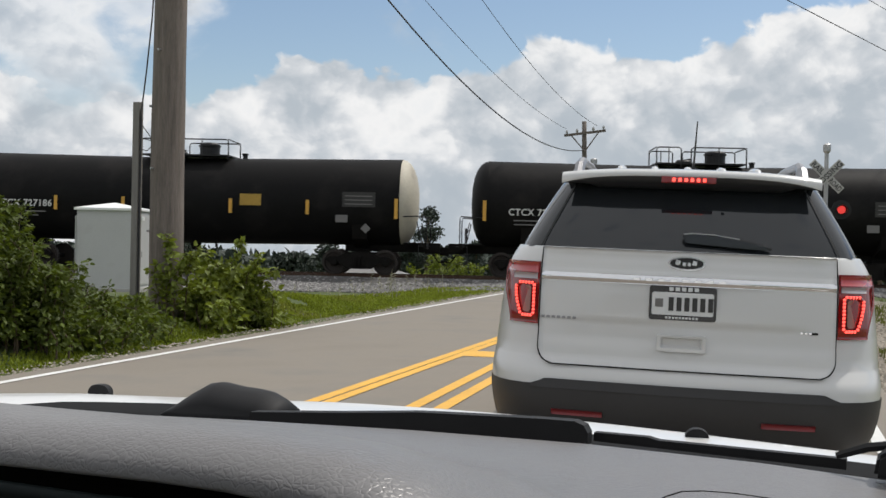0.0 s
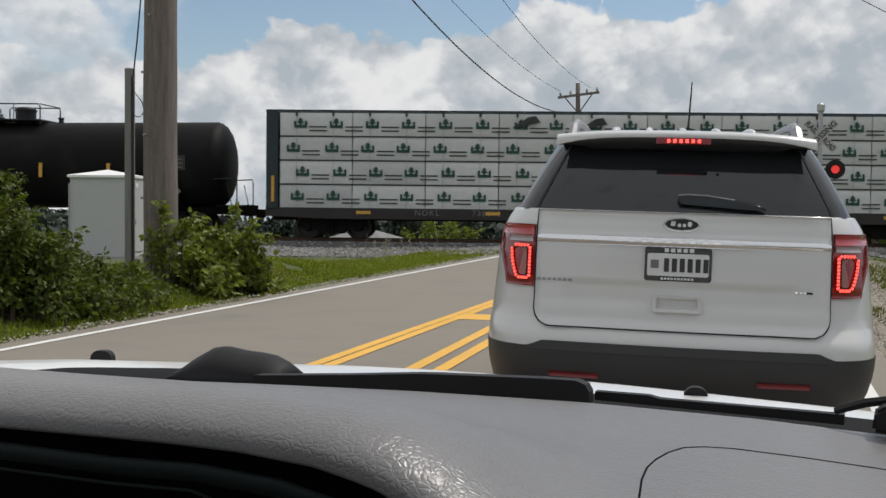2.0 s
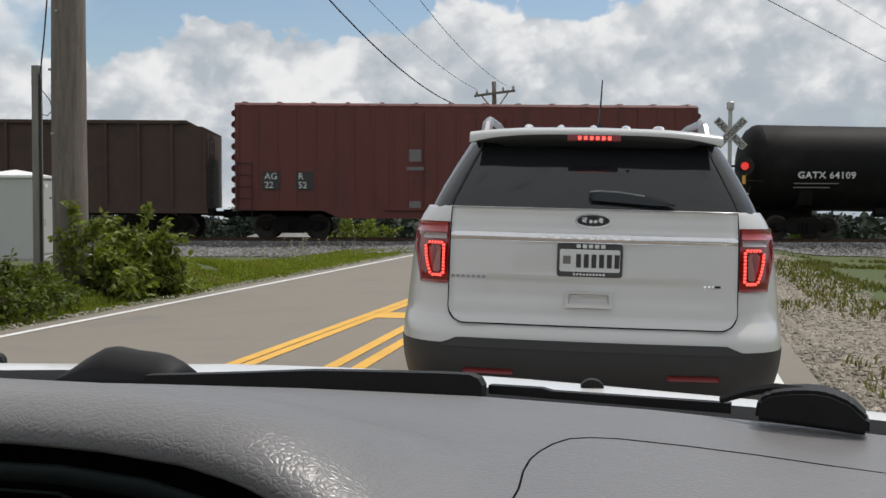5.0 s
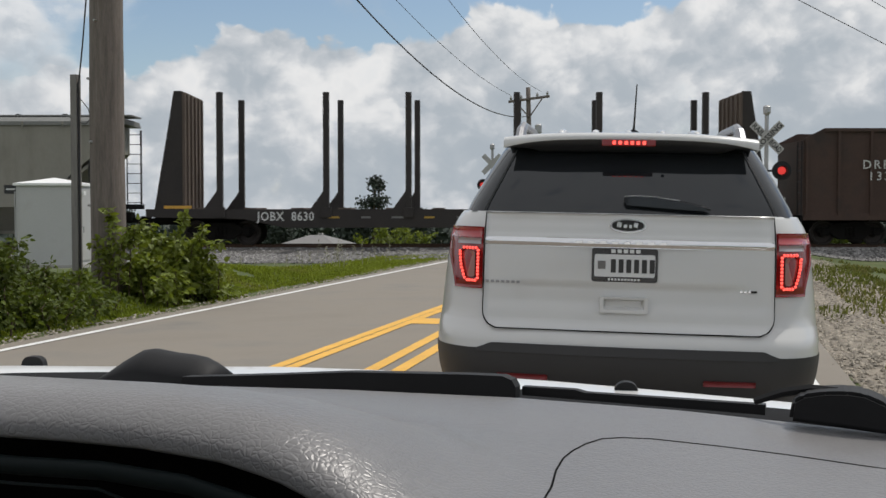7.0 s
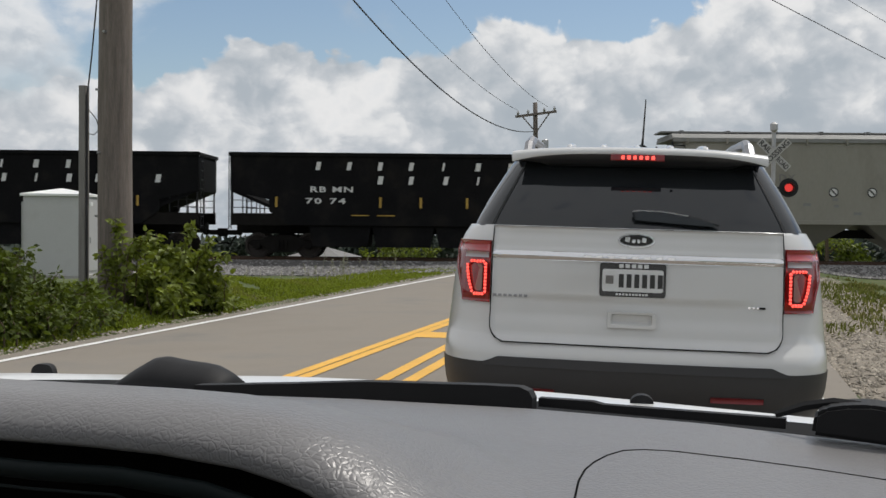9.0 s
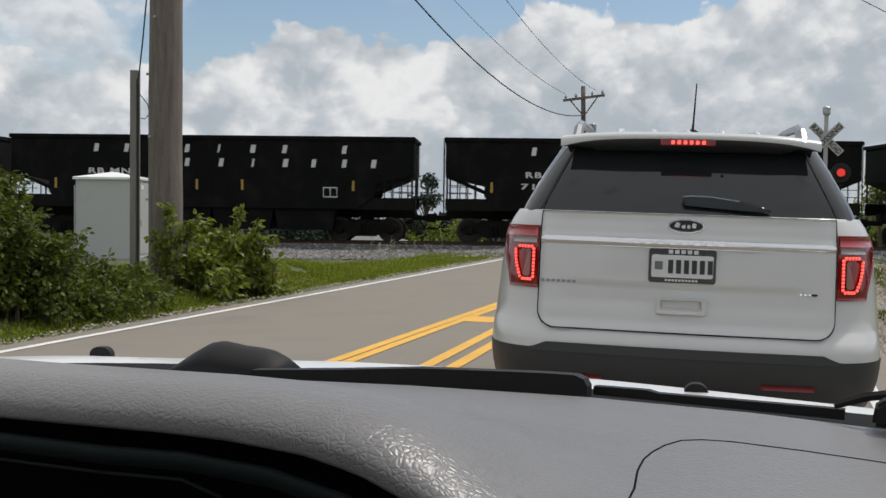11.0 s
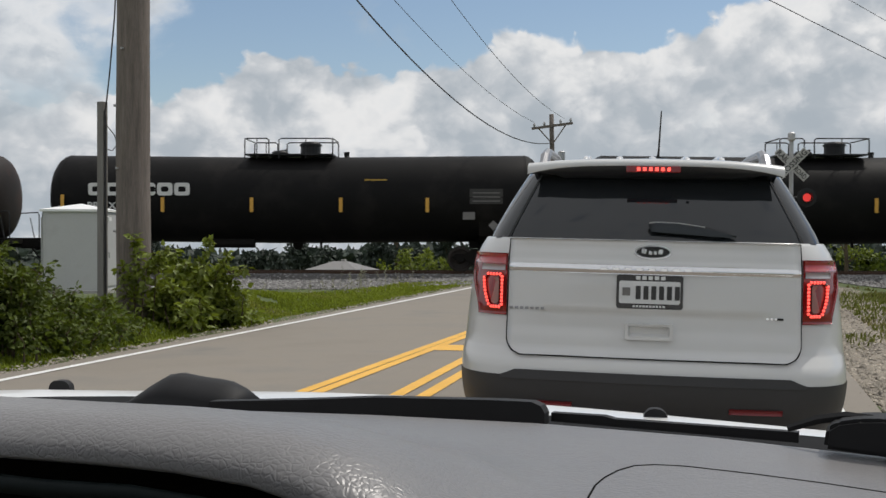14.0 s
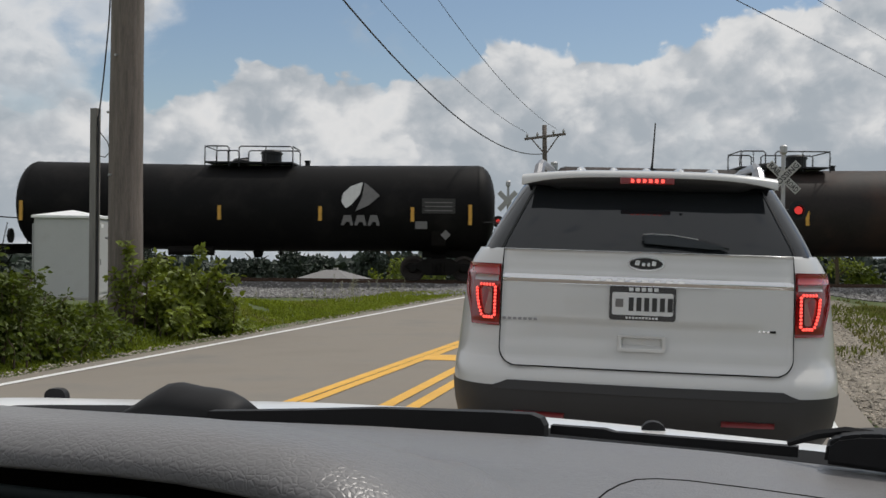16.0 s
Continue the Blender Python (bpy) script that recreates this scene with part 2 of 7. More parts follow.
M_BULKHEAD = material("weathered_bulkhead_boards", (0.105, 0.078, 0.062), 0.8, vary=0.3, scale=2, fine=18, stretch=(6, 6, 0.5))
M_BEAM = material("dark_green_centre_beam", (0.016, 0.030, 0.034), 0.6, vary=0.25)
M_WRAP = material("white_lumber_wrap", (0.56, 0.565, 0.55), 0.55, vary=0.08, scale=1.4, fine=12, bump=0.35, bump_size=0.05, random_tone=0.10)
M_LOGO = material("dark_green_print", (0.012, 0.060, 0.042), 0.6, vary=0.2)
M_PRINT = material("dark_wrap_print", (0.05, 0.055, 0.052), 0.6, vary=0.2)
M_LUMBER = material("sawn_lumber_ends", (0.42, 0.30, 0.17), 0.8, vary=0.3)


# ---- mesh helpers ----
def part(name, bm, mat, parent=None, label="", smooth=False, at=None):
    """Links a bmesh as one mesh object, under a thing or under a part."""
    me = bpy.data.meshes.new(name)
    if smooth:
        for f in bm.faces:
            f.smooth = True
    bm.to_mesh(me)
    bm.free()
    mats = mat if isinstance(mat, (list, tuple)) else [mat]
    for m in mats:
        me.materials.append(m)
    ob = new(name, me)
    if parent:
        ob.parent = parent
    if at is not None:
        ob.matrix_basis = at
    if label:
        ob["label"] = label
    return ob


def shared(name, mesh, parent, at, label=""):
    ob = new(name, mesh)
    ob.parent = parent
    ob.matrix_basis = at
    if label:
        ob["label"] = label
    return ob


def thing(name, label, category, m=None, group="", kind=""):
    ob = new(name)
    ob.empty_display_size = 0.2
    if m is not None:
        ob.matrix_basis = m
    return tagged(ob, label, category, group, kind)


def box(bm, c, size, m=None, bevel=0.0, mat=0):
    r = bmesh.ops.create_cube(bm, size=1)
    vs = r["verts"]
    bmesh.ops.transform(bm, matrix=Matrix.Translation(c) @ (m or Matrix()) @ Matrix.Diagonal((*size, 1)), verts=vs)
    fs = {f for v in vs for f in v.link_faces}
    for f in fs:
        f.material_index = mat
    if bevel:
        es = {e for f in fs for e in f.edges}
        bmesh.ops.bevel(bm, geom=list(es), offset=bevel, segments=2, affect="EDGES", profile=0.7)
    return bm


def new_box(c, size, m=None, bevel=0.0):
    return box(bmesh.new(), c, size, m, bevel)


def ring(bm, pts):
    return [bm.verts.new(p) for p in pts]


def bridge(bm, a, b, closed=True, mat=0):
    n = len(a)
    for i in range(n if closed else n - 1):
        j = (i + 1) % n
        try:
            bm.faces.new((a[i], a[j], b[j], b[i])).material_index = mat
        except ValueError:
            pass


def tube(bm, pts, r, seg=8, caps=True, mat=0):
    """A round bar along a line of points; r is one radius or one a point."""
    pts = [Vector(p) for p in pts]
    rs = r if isinstance(r, (list, tuple)) else [r] * len(pts)
    prev = None
    first = None
    side = None
    for i, p in enumerate(pts):
        d = (pts[min(i + 1, len(pts) - 1)] - pts[max(i - 1, 0)]).normalized()
        if side is None:
            side = d.orthogonal().normalized()
        side = (side - d * side.dot(d)).normalized()
        up = d.cross(side)
        rg = ring(bm, [p + rs[i] * (side * math.cos(k * 2 * math.pi / seg) + up * math.sin(k * 2 * math.pi / seg)) for k in range(seg)])
        if prev:
            bridge(bm, prev, rg, mat=mat)
        else:
            first = rg
        prev = rg
    if caps:
        bm.faces.new(first[::-1]).material_index = mat
        bm.faces.new(prev).material_index = mat
    return bm


def new_tube(pts, r, seg=8):
    return tube(bmesh.new(), pts, r, seg)


def prism(bm, pts, a, b, axis="y", mat=0):
    """Extrudes a flat outline from a to b along an axis; outlines in (x, z) for y, (y, z) for x, (x, y) for z."""
    put = {"y": lambda p, h: (p[0], h, p[1]), "x": lambda p, h: (h, p[0], p[1]), "z": lambda p, h: (p[0], p[1], h)}[axis]
    r0, r1 = ring(bm, [put(p, a) for p in pts]), ring(bm, [put(p, b) for p in pts])
    bridge(bm, r0, r1, mat=mat)
    bm.faces.new(r0[::-1]).material_index = mat
    bm.faces.new(r1).material_index = mat
    bmesh.ops.recalc_face_normals(bm, faces=bm.faces[:])
    return bm


def new_prism(pts, a, b, axis="y"):
    return prism(bmesh.new(), pts, a, b, axis)


def rounded(x0, z0, x1, z1, r, n=5):
    """A rounded rectangle's outline."""
    out = []
    for cx, cz, a0 in ((x1 - r, z1 - r, 0), (x0 + r, z1 - r, 90), (x0 + r, z0 + r, 180), (x1 - r, z0 + r, 270)):
        for k in range(n + 1):
            a = radians(a0 + 90 * k / n)
            out.append((cx + r * math.cos(a), cz + r * math.sin(a)))
    return out


def letters(text, height, depth=0.004, spacing=1.0, bold=0.0):
    """A mesh of raised text in the built-in font, standing in the x-z plane, facing -y, from its lower left corner."""
    cu = bpy.data.curves.new("text", "FONT")
    cu.body, cu.size, cu.extrude, cu.space_character, cu.offset, cu.resolution_u = text, height / 0.70, depth, spacing, bold, 2
    ob = bpy.data.objects.new("text", cu)
    scene.collection.objects.link(ob)
    bpy.context.view_layer.update()
    me = bpy.data.meshes.new_from_object(ob.evaluated_get(bpy.context.evaluated_depsgraph_get()))
    bpy.data.objects.remove(ob)
    me.transform(pose(0, 0, 0, 90, 0, 0))
    return me


def text_part(text, height, mat, parent, at, label="", spacing=1.0, bold=0.0, name="lettering", fit=None):
    me = letters(text, height, 0.004, spacing, bold)
    if fit:
        w = max(v.co.x for v in me.vertices)
        me.transform(Matrix.Diagonal((fit / w, 1, 1, 1)))
    me.materials.clear()
    me.materials.append(mat)
    return shared(name, me, parent, at, label)


# ---- plan: road along y, track across it ----
TRACK_YAW, TRACK_D, RAIL_Z = 13.5, 41.56, 0.09
TDIR = Vector((math.cos(radians(TRACK_YAW)), math.sin(radians(TRACK_YAW)), 0))
TNOR = Vector((-TDIR.y, TDIR.x, 0))


def track_point(s, n=0.0, z=0.0):
    return Vector((0, TRACK_D, z)) + TDIR * s + TNOR * n


def smooth(a, b, x):
    k = max(0.0, min(1.0, (x - a) / (b - a)))
    return k * k * (3 - 2 * k)


ROAD_L, ROAD_R = -7.02, 1.15  # asphalt edges


def track_offset(x, y):
    return (Vector((x, y, 0)) - Vector((0, TRACK_D, 0))).dot(TNOR)


def ground_z(x, y):
    n = track_offset(x, y)
    z = -0.06
    if x < ROAD_L:
        z += 0.34 * smooth(ROAD_L - 0.3, ROAD_L - 1.8, x) * (1 - smooth(17, 27, y)) - 0.12 * smooth(18, 26, y) * smooth(ROAD_L - 0.5, ROAD_L - 3, x)
    if x > ROAD_R:
        z -= 0.30 * smooth(ROAD_R + 1.0, ROAD_R + 4.0, x)
    if ROAD_L - 0.1 < x < ROAD_R + 0.1:
        z = -0.07
    if n > 3:
        z -= 0.5 * smooth(3, 9, n) + 0.028 * (n - 3)  # the land falls away beyond the line
    z += 0.05 * noise.noise((x * 0.35, y * 0.35, 0)) * (0 if ROAD_L - 0.3 < x < ROAD_R + 0.3 else 1)
    return z


def build_ground():
    bm = bmesh.new()
    xs = [-2500, -900, -300, -120, -60] + [-40 + 1.0 * i for i in range(0, 28)] + [-12 + 0.4 * i for i in range(12)] + [-7.2, ROAD_L, -4, -1, ROAD_R, 1.6] + [2 + 0.5 * i for i in range(12)] + [9, 12, 16, 20, 30, 60, 120, 300, 900, 2500]
    ys = [-400, -60, -20] + [-6 + 1.0 * i for i in range(26)] + [20 + 1.2 * i for i in range(30)] + [58, 66, 80, 110, 160, 300, 700, 1500, 3500]
    grid = [[bm.verts.new((x, y, ground_z(x, y))) for x in xs] for y in ys]
    for j in range(len(ys) - 1):
        for i in range(len(xs) - 1):
            bm.faces.new((grid[j][i], grid[j][i + 1], grid[j + 1][i + 1], grid[j + 1][i]))
    g = part("ground", bm, M_EARTH, smooth=True)
    tagged(g, "rough grassy ground with patches of bare earth", "ground", kind="structure")


def road_z(x):
    """Crowned: falls away on either side of the centre line."""
    return 0.02 - 0.012 * abs(x + 3.0)


def strip(bm, x0, x1, y0, y1, lift=0.0, steps=1, zf=road_z):
    for k in range(steps):
        a, b = y0 + (y1 - y0) * k / steps, y0 + (y1 - y0) * (k + 1) / steps
        bm.faces.new([bm.verts.new((x, y, zf(x) + lift)) for x, y in ((x0, a), (x1, a), (x1, b), (x0, b))])


def build_road():
    bm = bmesh.new()
    for y0, y1 in ((-30, 38.6),):
        for x0, x1 in ((ROAD_L, -5), (-5, -3), (-3, -1), (-1, ROAD_R)):
            strip(bm, x0, x1, y0, y1)
        for x in (ROAD_L, ROAD_R):  # broken edge
            bm.faces.new([bm.verts.new(p) for p in ((x, y0, road_z(x)), (x, y1, road_z(x)), (x, y1, -0.3), (x, y0, -0.3))])
    road = part("road", bm, M_ASPHALT)
    tagged(road, "grey worn asphalt two-lane road with painted lines", "road", kind="structure")
    L = 0.006

    def line(name, quads, mat, label):
        bm = bmesh.new()
        for pts in quads:
            bm.faces.new([bm.verts.new((x, y, road_z(x) + L)) for x, y in pts])
        return part(name, bm, mat, road, label)
    line("edge_line", [((-6.75, -20), (-6.64, -20), (-6.64, 36), (-6.75, 36))], M_WHITE_LINE, "white painted edge line")
    line("edge_line", [((0.76, -20), (0.87, -20), (0.87, 36), (0.76, 36))], M_WHITE_LINE, "white painted edge line")
    line("centre_line", [((-3.62, -20), (-3.50, -20), (-3.50, 36), (-3.62, 36))], M_YELLOW_LINE, "yellow painted centre line")
    line("centre_line", [((-3.40, -20), (-3.28, -20), (-3.37, 13.2), (-3.49, 13.2)), ((-3.49, 13.2), (-3.37, 13.2), (-3.37, 36), (-3.49, 36))], M_YELLOW_LINE, "yellow painted centre line")
    line("median_line", [((-2.66, 5.0), (-2.54, 5.0), (-2.74, 11.8), (-2.86, 11.8)), ((-2.86, 11.8), (-2.74, 11.8), (-3.15, 26.0), (-3.27, 26.0))], M_YELLOW_LINE, "yellow painted median line")
    line("median_line", [((-2.43, 5.0), (-2.31, 5.0), (-2.51, 11.8), (-2.63, 11.8)), ((-2.63, 11.8), (-2.51, 11.8), (-2.93, 26.0), (-3.05, 26.0))], M_YELLOW_LINE, "yellow painted median line")
    line("median_bar", [((-3.42, 12.55), (-2.82, 12.55), (-2.84, 13.2), (-3.44, 13.2))], M_YELLOW_LINE, "yellow painted median hatching bar")
    # crossing panels between the road ends
    bm = bmesh.new()
    m = pose(0, 0, 0, 0, 0, TRACK_YAW)
    for n0, n1 in ((-2.6, -0.82), (-0.66, 0.66), (0.82, 2.6)):
        c = track_point(-3.2 - 0.6, (n0 + n1) / 2, RAIL_Z - 0.09)
        box(bm, c, (10.6, n1 - n0, 0.16), m, 0.01)
    cr = part("crossing_panel", bm, M_ASPHALT)
    tagged(cr, "asphalt level crossing surface between the rails", "level crossing", kind="structure")


def build_track():
    m = pose(0, 0, 0, 0, 0, TRACK_YAW)
    # ballast bed, broken where the road crosses
    for a, b in ((-260, -9.2), (1.8, 260)):
        bm = bmesh.new()
        prof = [(-3.9, -0.55), (-1.9, -0.10), (-1.4, -0.07), (1.4, -0.07), (1.9, -0.10), (3.9, -0.55)]
        n = max(2, int((b - a) / 1.5))
        prev = None
        for k in range(n + 1):
            s = a + (b - a) * k / n
            rg = ring(bm, [track_point(s, o + 0.12 * noise.noise((s * 0.8, o, 3)), RAIL_Z - 0.02 + z + 0.05 * noise.noise((s, o * 2, 9))) for o, z in prof])
            if prev:
                bridge(bm, prev, rg, closed=False)
            prev = rg
        if a < -100:  # spilled stone beside the crossing
            sp = [[bm.verts.new((x, y, max(ground_z(x, y), -0.5) + (0.03 if j else -0.08) + 0.05 * noise.noise((x * 2, y * 2, 3)))) for x, y in [(-26 + 0.45 * i, track_point(-14, -9.2).y + 0.8 * j + 0.9 * noise.noise((i * 0.45, 2, 8)) * (1 - j / 7)) for i in range(40)]] for j in range(8)]
            for r0, r1 in zip(sp, sp[1:]):
                bridge(bm, r0, r1, closed=False)
        bed = part("ballast_bed", bm, M_BALLAST)
        tagged(bed, "dark grey crushed-stone railway ballast", "ballast", kind="structure")
    rnd = random.Random(5)
    bm = bmesh.new()
    for k in range(12000):
        s = rnd.choice((rnd.uniform(-26, -9.2), rnd.uniform(1.8, 14)))
        o = -rnd.uniform(0.8, 4.3 if s > 0 else 9.0)
        z = RAIL_Z - 0.02 + (-0.09 if o > -1.9 else -0.10 - 0.225 * (-o - 1.9))
        q = track_point(s, o, 0)
        z = max(z, ground_z(q.x, q.y) + 0.03)
        stone(bm, track_point(s, o, z), rnd.uniform(0.03, 0.075), rnd)
    st = part("ballast_stones", bm, M_BALLAST_STONE)
    tagged(st, "loose grey ballast stones along the track", "ballast", kind="stuff")
    prof = [(-0.07, -0.17), (0.07, -0.17), (0.07, -0.15), (0.012, -0.12), (0.012, -0.045), (0.036, -0.035), (0.036, 0), (-0.036, 0), (-0.036, -0.035), (-0.012, -0.045), (-0.012, -0.12), (-0.07, -0.15)]
    for o in (-0.755, 0.755):
        bm = bmesh.new()
        a, b = ring(bm, [track_point(-260, o + p, RAIL_Z + z) for p, z in prof]), ring(bm, [track_point(260, o + p, RAIL_Z + z) for p, z in prof])
        bridge(bm, a, b)
        r = part("rail", bm, M_RAIL)
        tagged(r, "brown steel rail with a worn head", "rail", "rails of the track", kind="structure")
    bm = new_box((0, 0, 0), (0.23, 2.6, 0.18), None, 0.012)
    me = part("tie", bm, M_TIE)
    ties = thing("railway_ties", "dark creosoted wooden railway ties in the ballast", "railway tie", kind="structure")
    first = True
    for k in range(150):
        s = -48 + 0.55 * k
        if -9.0 < s < 1.6:
            continue
        mm = Matrix.Translation(track_point(s, 0, RAIL_Z - 0.25)) @ m
        if first:
            me.parent, me.matrix_basis, first = ties, mm, False
        else:
            shared("tie", me.data, ties, mm)


def stone(bm, c, r, rnd):
    vs = []
    for p in ((1, 0, 0), (-1, 0, 0), (0, 1, 0), (0, -1, 0), (0, 0, 1), (0, 0, -0.6)):
        vs.append(bm.verts.new(Vector(c) + Vector((p[0] * r * rnd.uniform(0.7, 1.4), p[1] * r * rnd.uniform(0.7, 1.4), p[2] * r * rnd.uniform(0.5, 0.9))) + Vector((rnd.uniform(-.3, .3) * r, rnd.uniform(-.3, .3) * r, 0))))
    for a, b, c2 in ((0, 2, 4), (2, 1, 4), (1, 3, 4), (3, 0, 4), (2, 0, 5), (1, 2, 5), (3, 1, 5), (0, 3, 5)):
        bm.faces.new((vs[a], vs[b], vs[c2]))


build_ground()
build_road()
build_track()

# ---- the train: x along the track, -y the side towards the road, z from the rail head ----
SPEED = 18.195
MOVING = []  # (thing, track place of its middle at the start)


def train_pose(s):
    return Matrix.Translation(track_point(s, 0, RAIL_Z)) @ pose(0, 0, 0, 0, 0, TRACK_YAW)


def make_wheel_mesh():
    bm = bmesh.new()
    prof = [(0.07, 0.0), (0.42, 0.0), (0.455, -0.03), (0.455, -0.06), (0.425, -0.065), (0.425, -0.14), (0.36, -0.14), (0.33, -0.09), (0.16, -0.06), (0.12, -0.13), (0.07, -0.13)]
    prev = first = None
    for k in range(24):
        a = 2 * math.pi * k / 24
        rg = ring(bm, [(r * math.cos(a), y, r * math.sin(a)) for r, y in prof])
        if prev:
            bridge(bm, prev, rg, closed=False)
        else:
            first = rg
        prev = rg
    bridge(bm, prev, first, closed=False)
    bm.faces.new([r for r in (bm.verts.new((0.12 * math.cos(2 * math.pi * k / 12), -0.13, 0.12 * math.sin(2 * math.pi * k / 12))) for k in range(12))])
    ob = part("wheel", bm, M_WHEEL, smooth=False)
    me = ob.data
    bpy.data.objects.remove(ob)
    return me


WHEEL = make_wheel_mesh()


def make_side_frame():
    bm = bmesh.new()
    pts = [(-1.2, 0.50), (-1.05, 0.62), (-0.75, 0.62), (-0.45, 0.78), (0.45, 0.78), (0.75, 0.62), (1.05, 0.62), (1.2, 0.50), (1.05, 0.40), (0.72, 0.42), (0.42, 0.20), (-0.42, 0.20), (-0.72, 0.42), (-1.05, 0.40)]
    prism(bm, pts, -0.09, 0.09)
    for x in (-0.14, 0, 0.14):
        tube(bm, [(x, -0.13, 0.32), (x, -0.13, 0.62)], 0.055, 8)
    for x in (-0.9, 0.9):
        box(bm, (x, -0.11, 0.46), (0.24, 0.10, 0.24), None, 0.02)
    ob = part("side_frame", bm, M_UNDER)
    me = ob.data
    bpy.data.objects.remove(ob)
    return me


SIDE_FRAME = make_side_frame()


def truck(parent, x):
    """A two-axle truck: a part with its wheels and side frames under it."""
    bm = new_box((0, 0, 0.55), (0.34, 1.9, 0.26), None, 0.02)
    box(bm, (0, 0, 0.78), (0.5, 0.6, 0.2), None, 0.02)
    for ax in (-0.9, 0.9):
        tube(bm, [(ax, -0.75, 0.425), (ax, 0.75, 0.425)], 0.08, 10)
    tr = part("truck", bm, M_UNDER, parent, at=pose(x, 0, 0))
    for sy in (-1, 1):
        shared("side_frame", SIDE_FRAME, tr, pose(0, sy * 1.0, 0, 0, 0, 0 if sy < 0 else 180))
        for ax in (-0.9, 0.9):
            shared("wheel", WHEEL, tr, pose(ax, sy * 0.72, 0.425, 0, 0, 0 if sy < 0 else 180))
    return tr


def coupler(parent, x, sgn):
    bm = new_box((0, 0, 0.86), (0.75, 0.16, 0.18), None, 0.02)
    box(bm, (sgn * 0.36, 0.03, 0.86), (0.26, 0.28, 0.30), None, 0.04)
    tube(bm, [(-0.1 * sgn, 0.35, 0.75), (0.1 * sgn, 0.38, 0.45), (0.45 * sgn, 0.30, 0.50)], 0.03, 6)
    return part("coupler", bm, M_UNDER, parent, at=pose(x, 0, 0))


def running_gear(parent, length, centres):
    for sgn in (-1, 1):
        truck(parent, sgn * centres)
        coupler(parent, sgn * (length / 2 - 0.32), sgn)


def mark(name, parent, x, z, w, h, y, mat, label="", tilt=0.0, rz=0.0):
    return part(name, new_box((0, 0, 0), (w, 0.012, h), None, 0.0), mat, parent, label, at=pose(x, y, z, 0, tilt, rz))


TANK_R, TANK_Z = 1.54, 2.60


def tank_skin(half, x, drop=0.0):
    """Height of the tank's axis at x: the two halves slope a little to the middle."""
    return TANK_Z + 0.085 * abs(x) / half - 0.085


def side_y(z, x=0.0, half=8.0, gap=0.012):
    d = z - tank_skin(half, x)
    return -math.sqrt(max(0.01, TANK_R ** 2 - d * d)) - gap


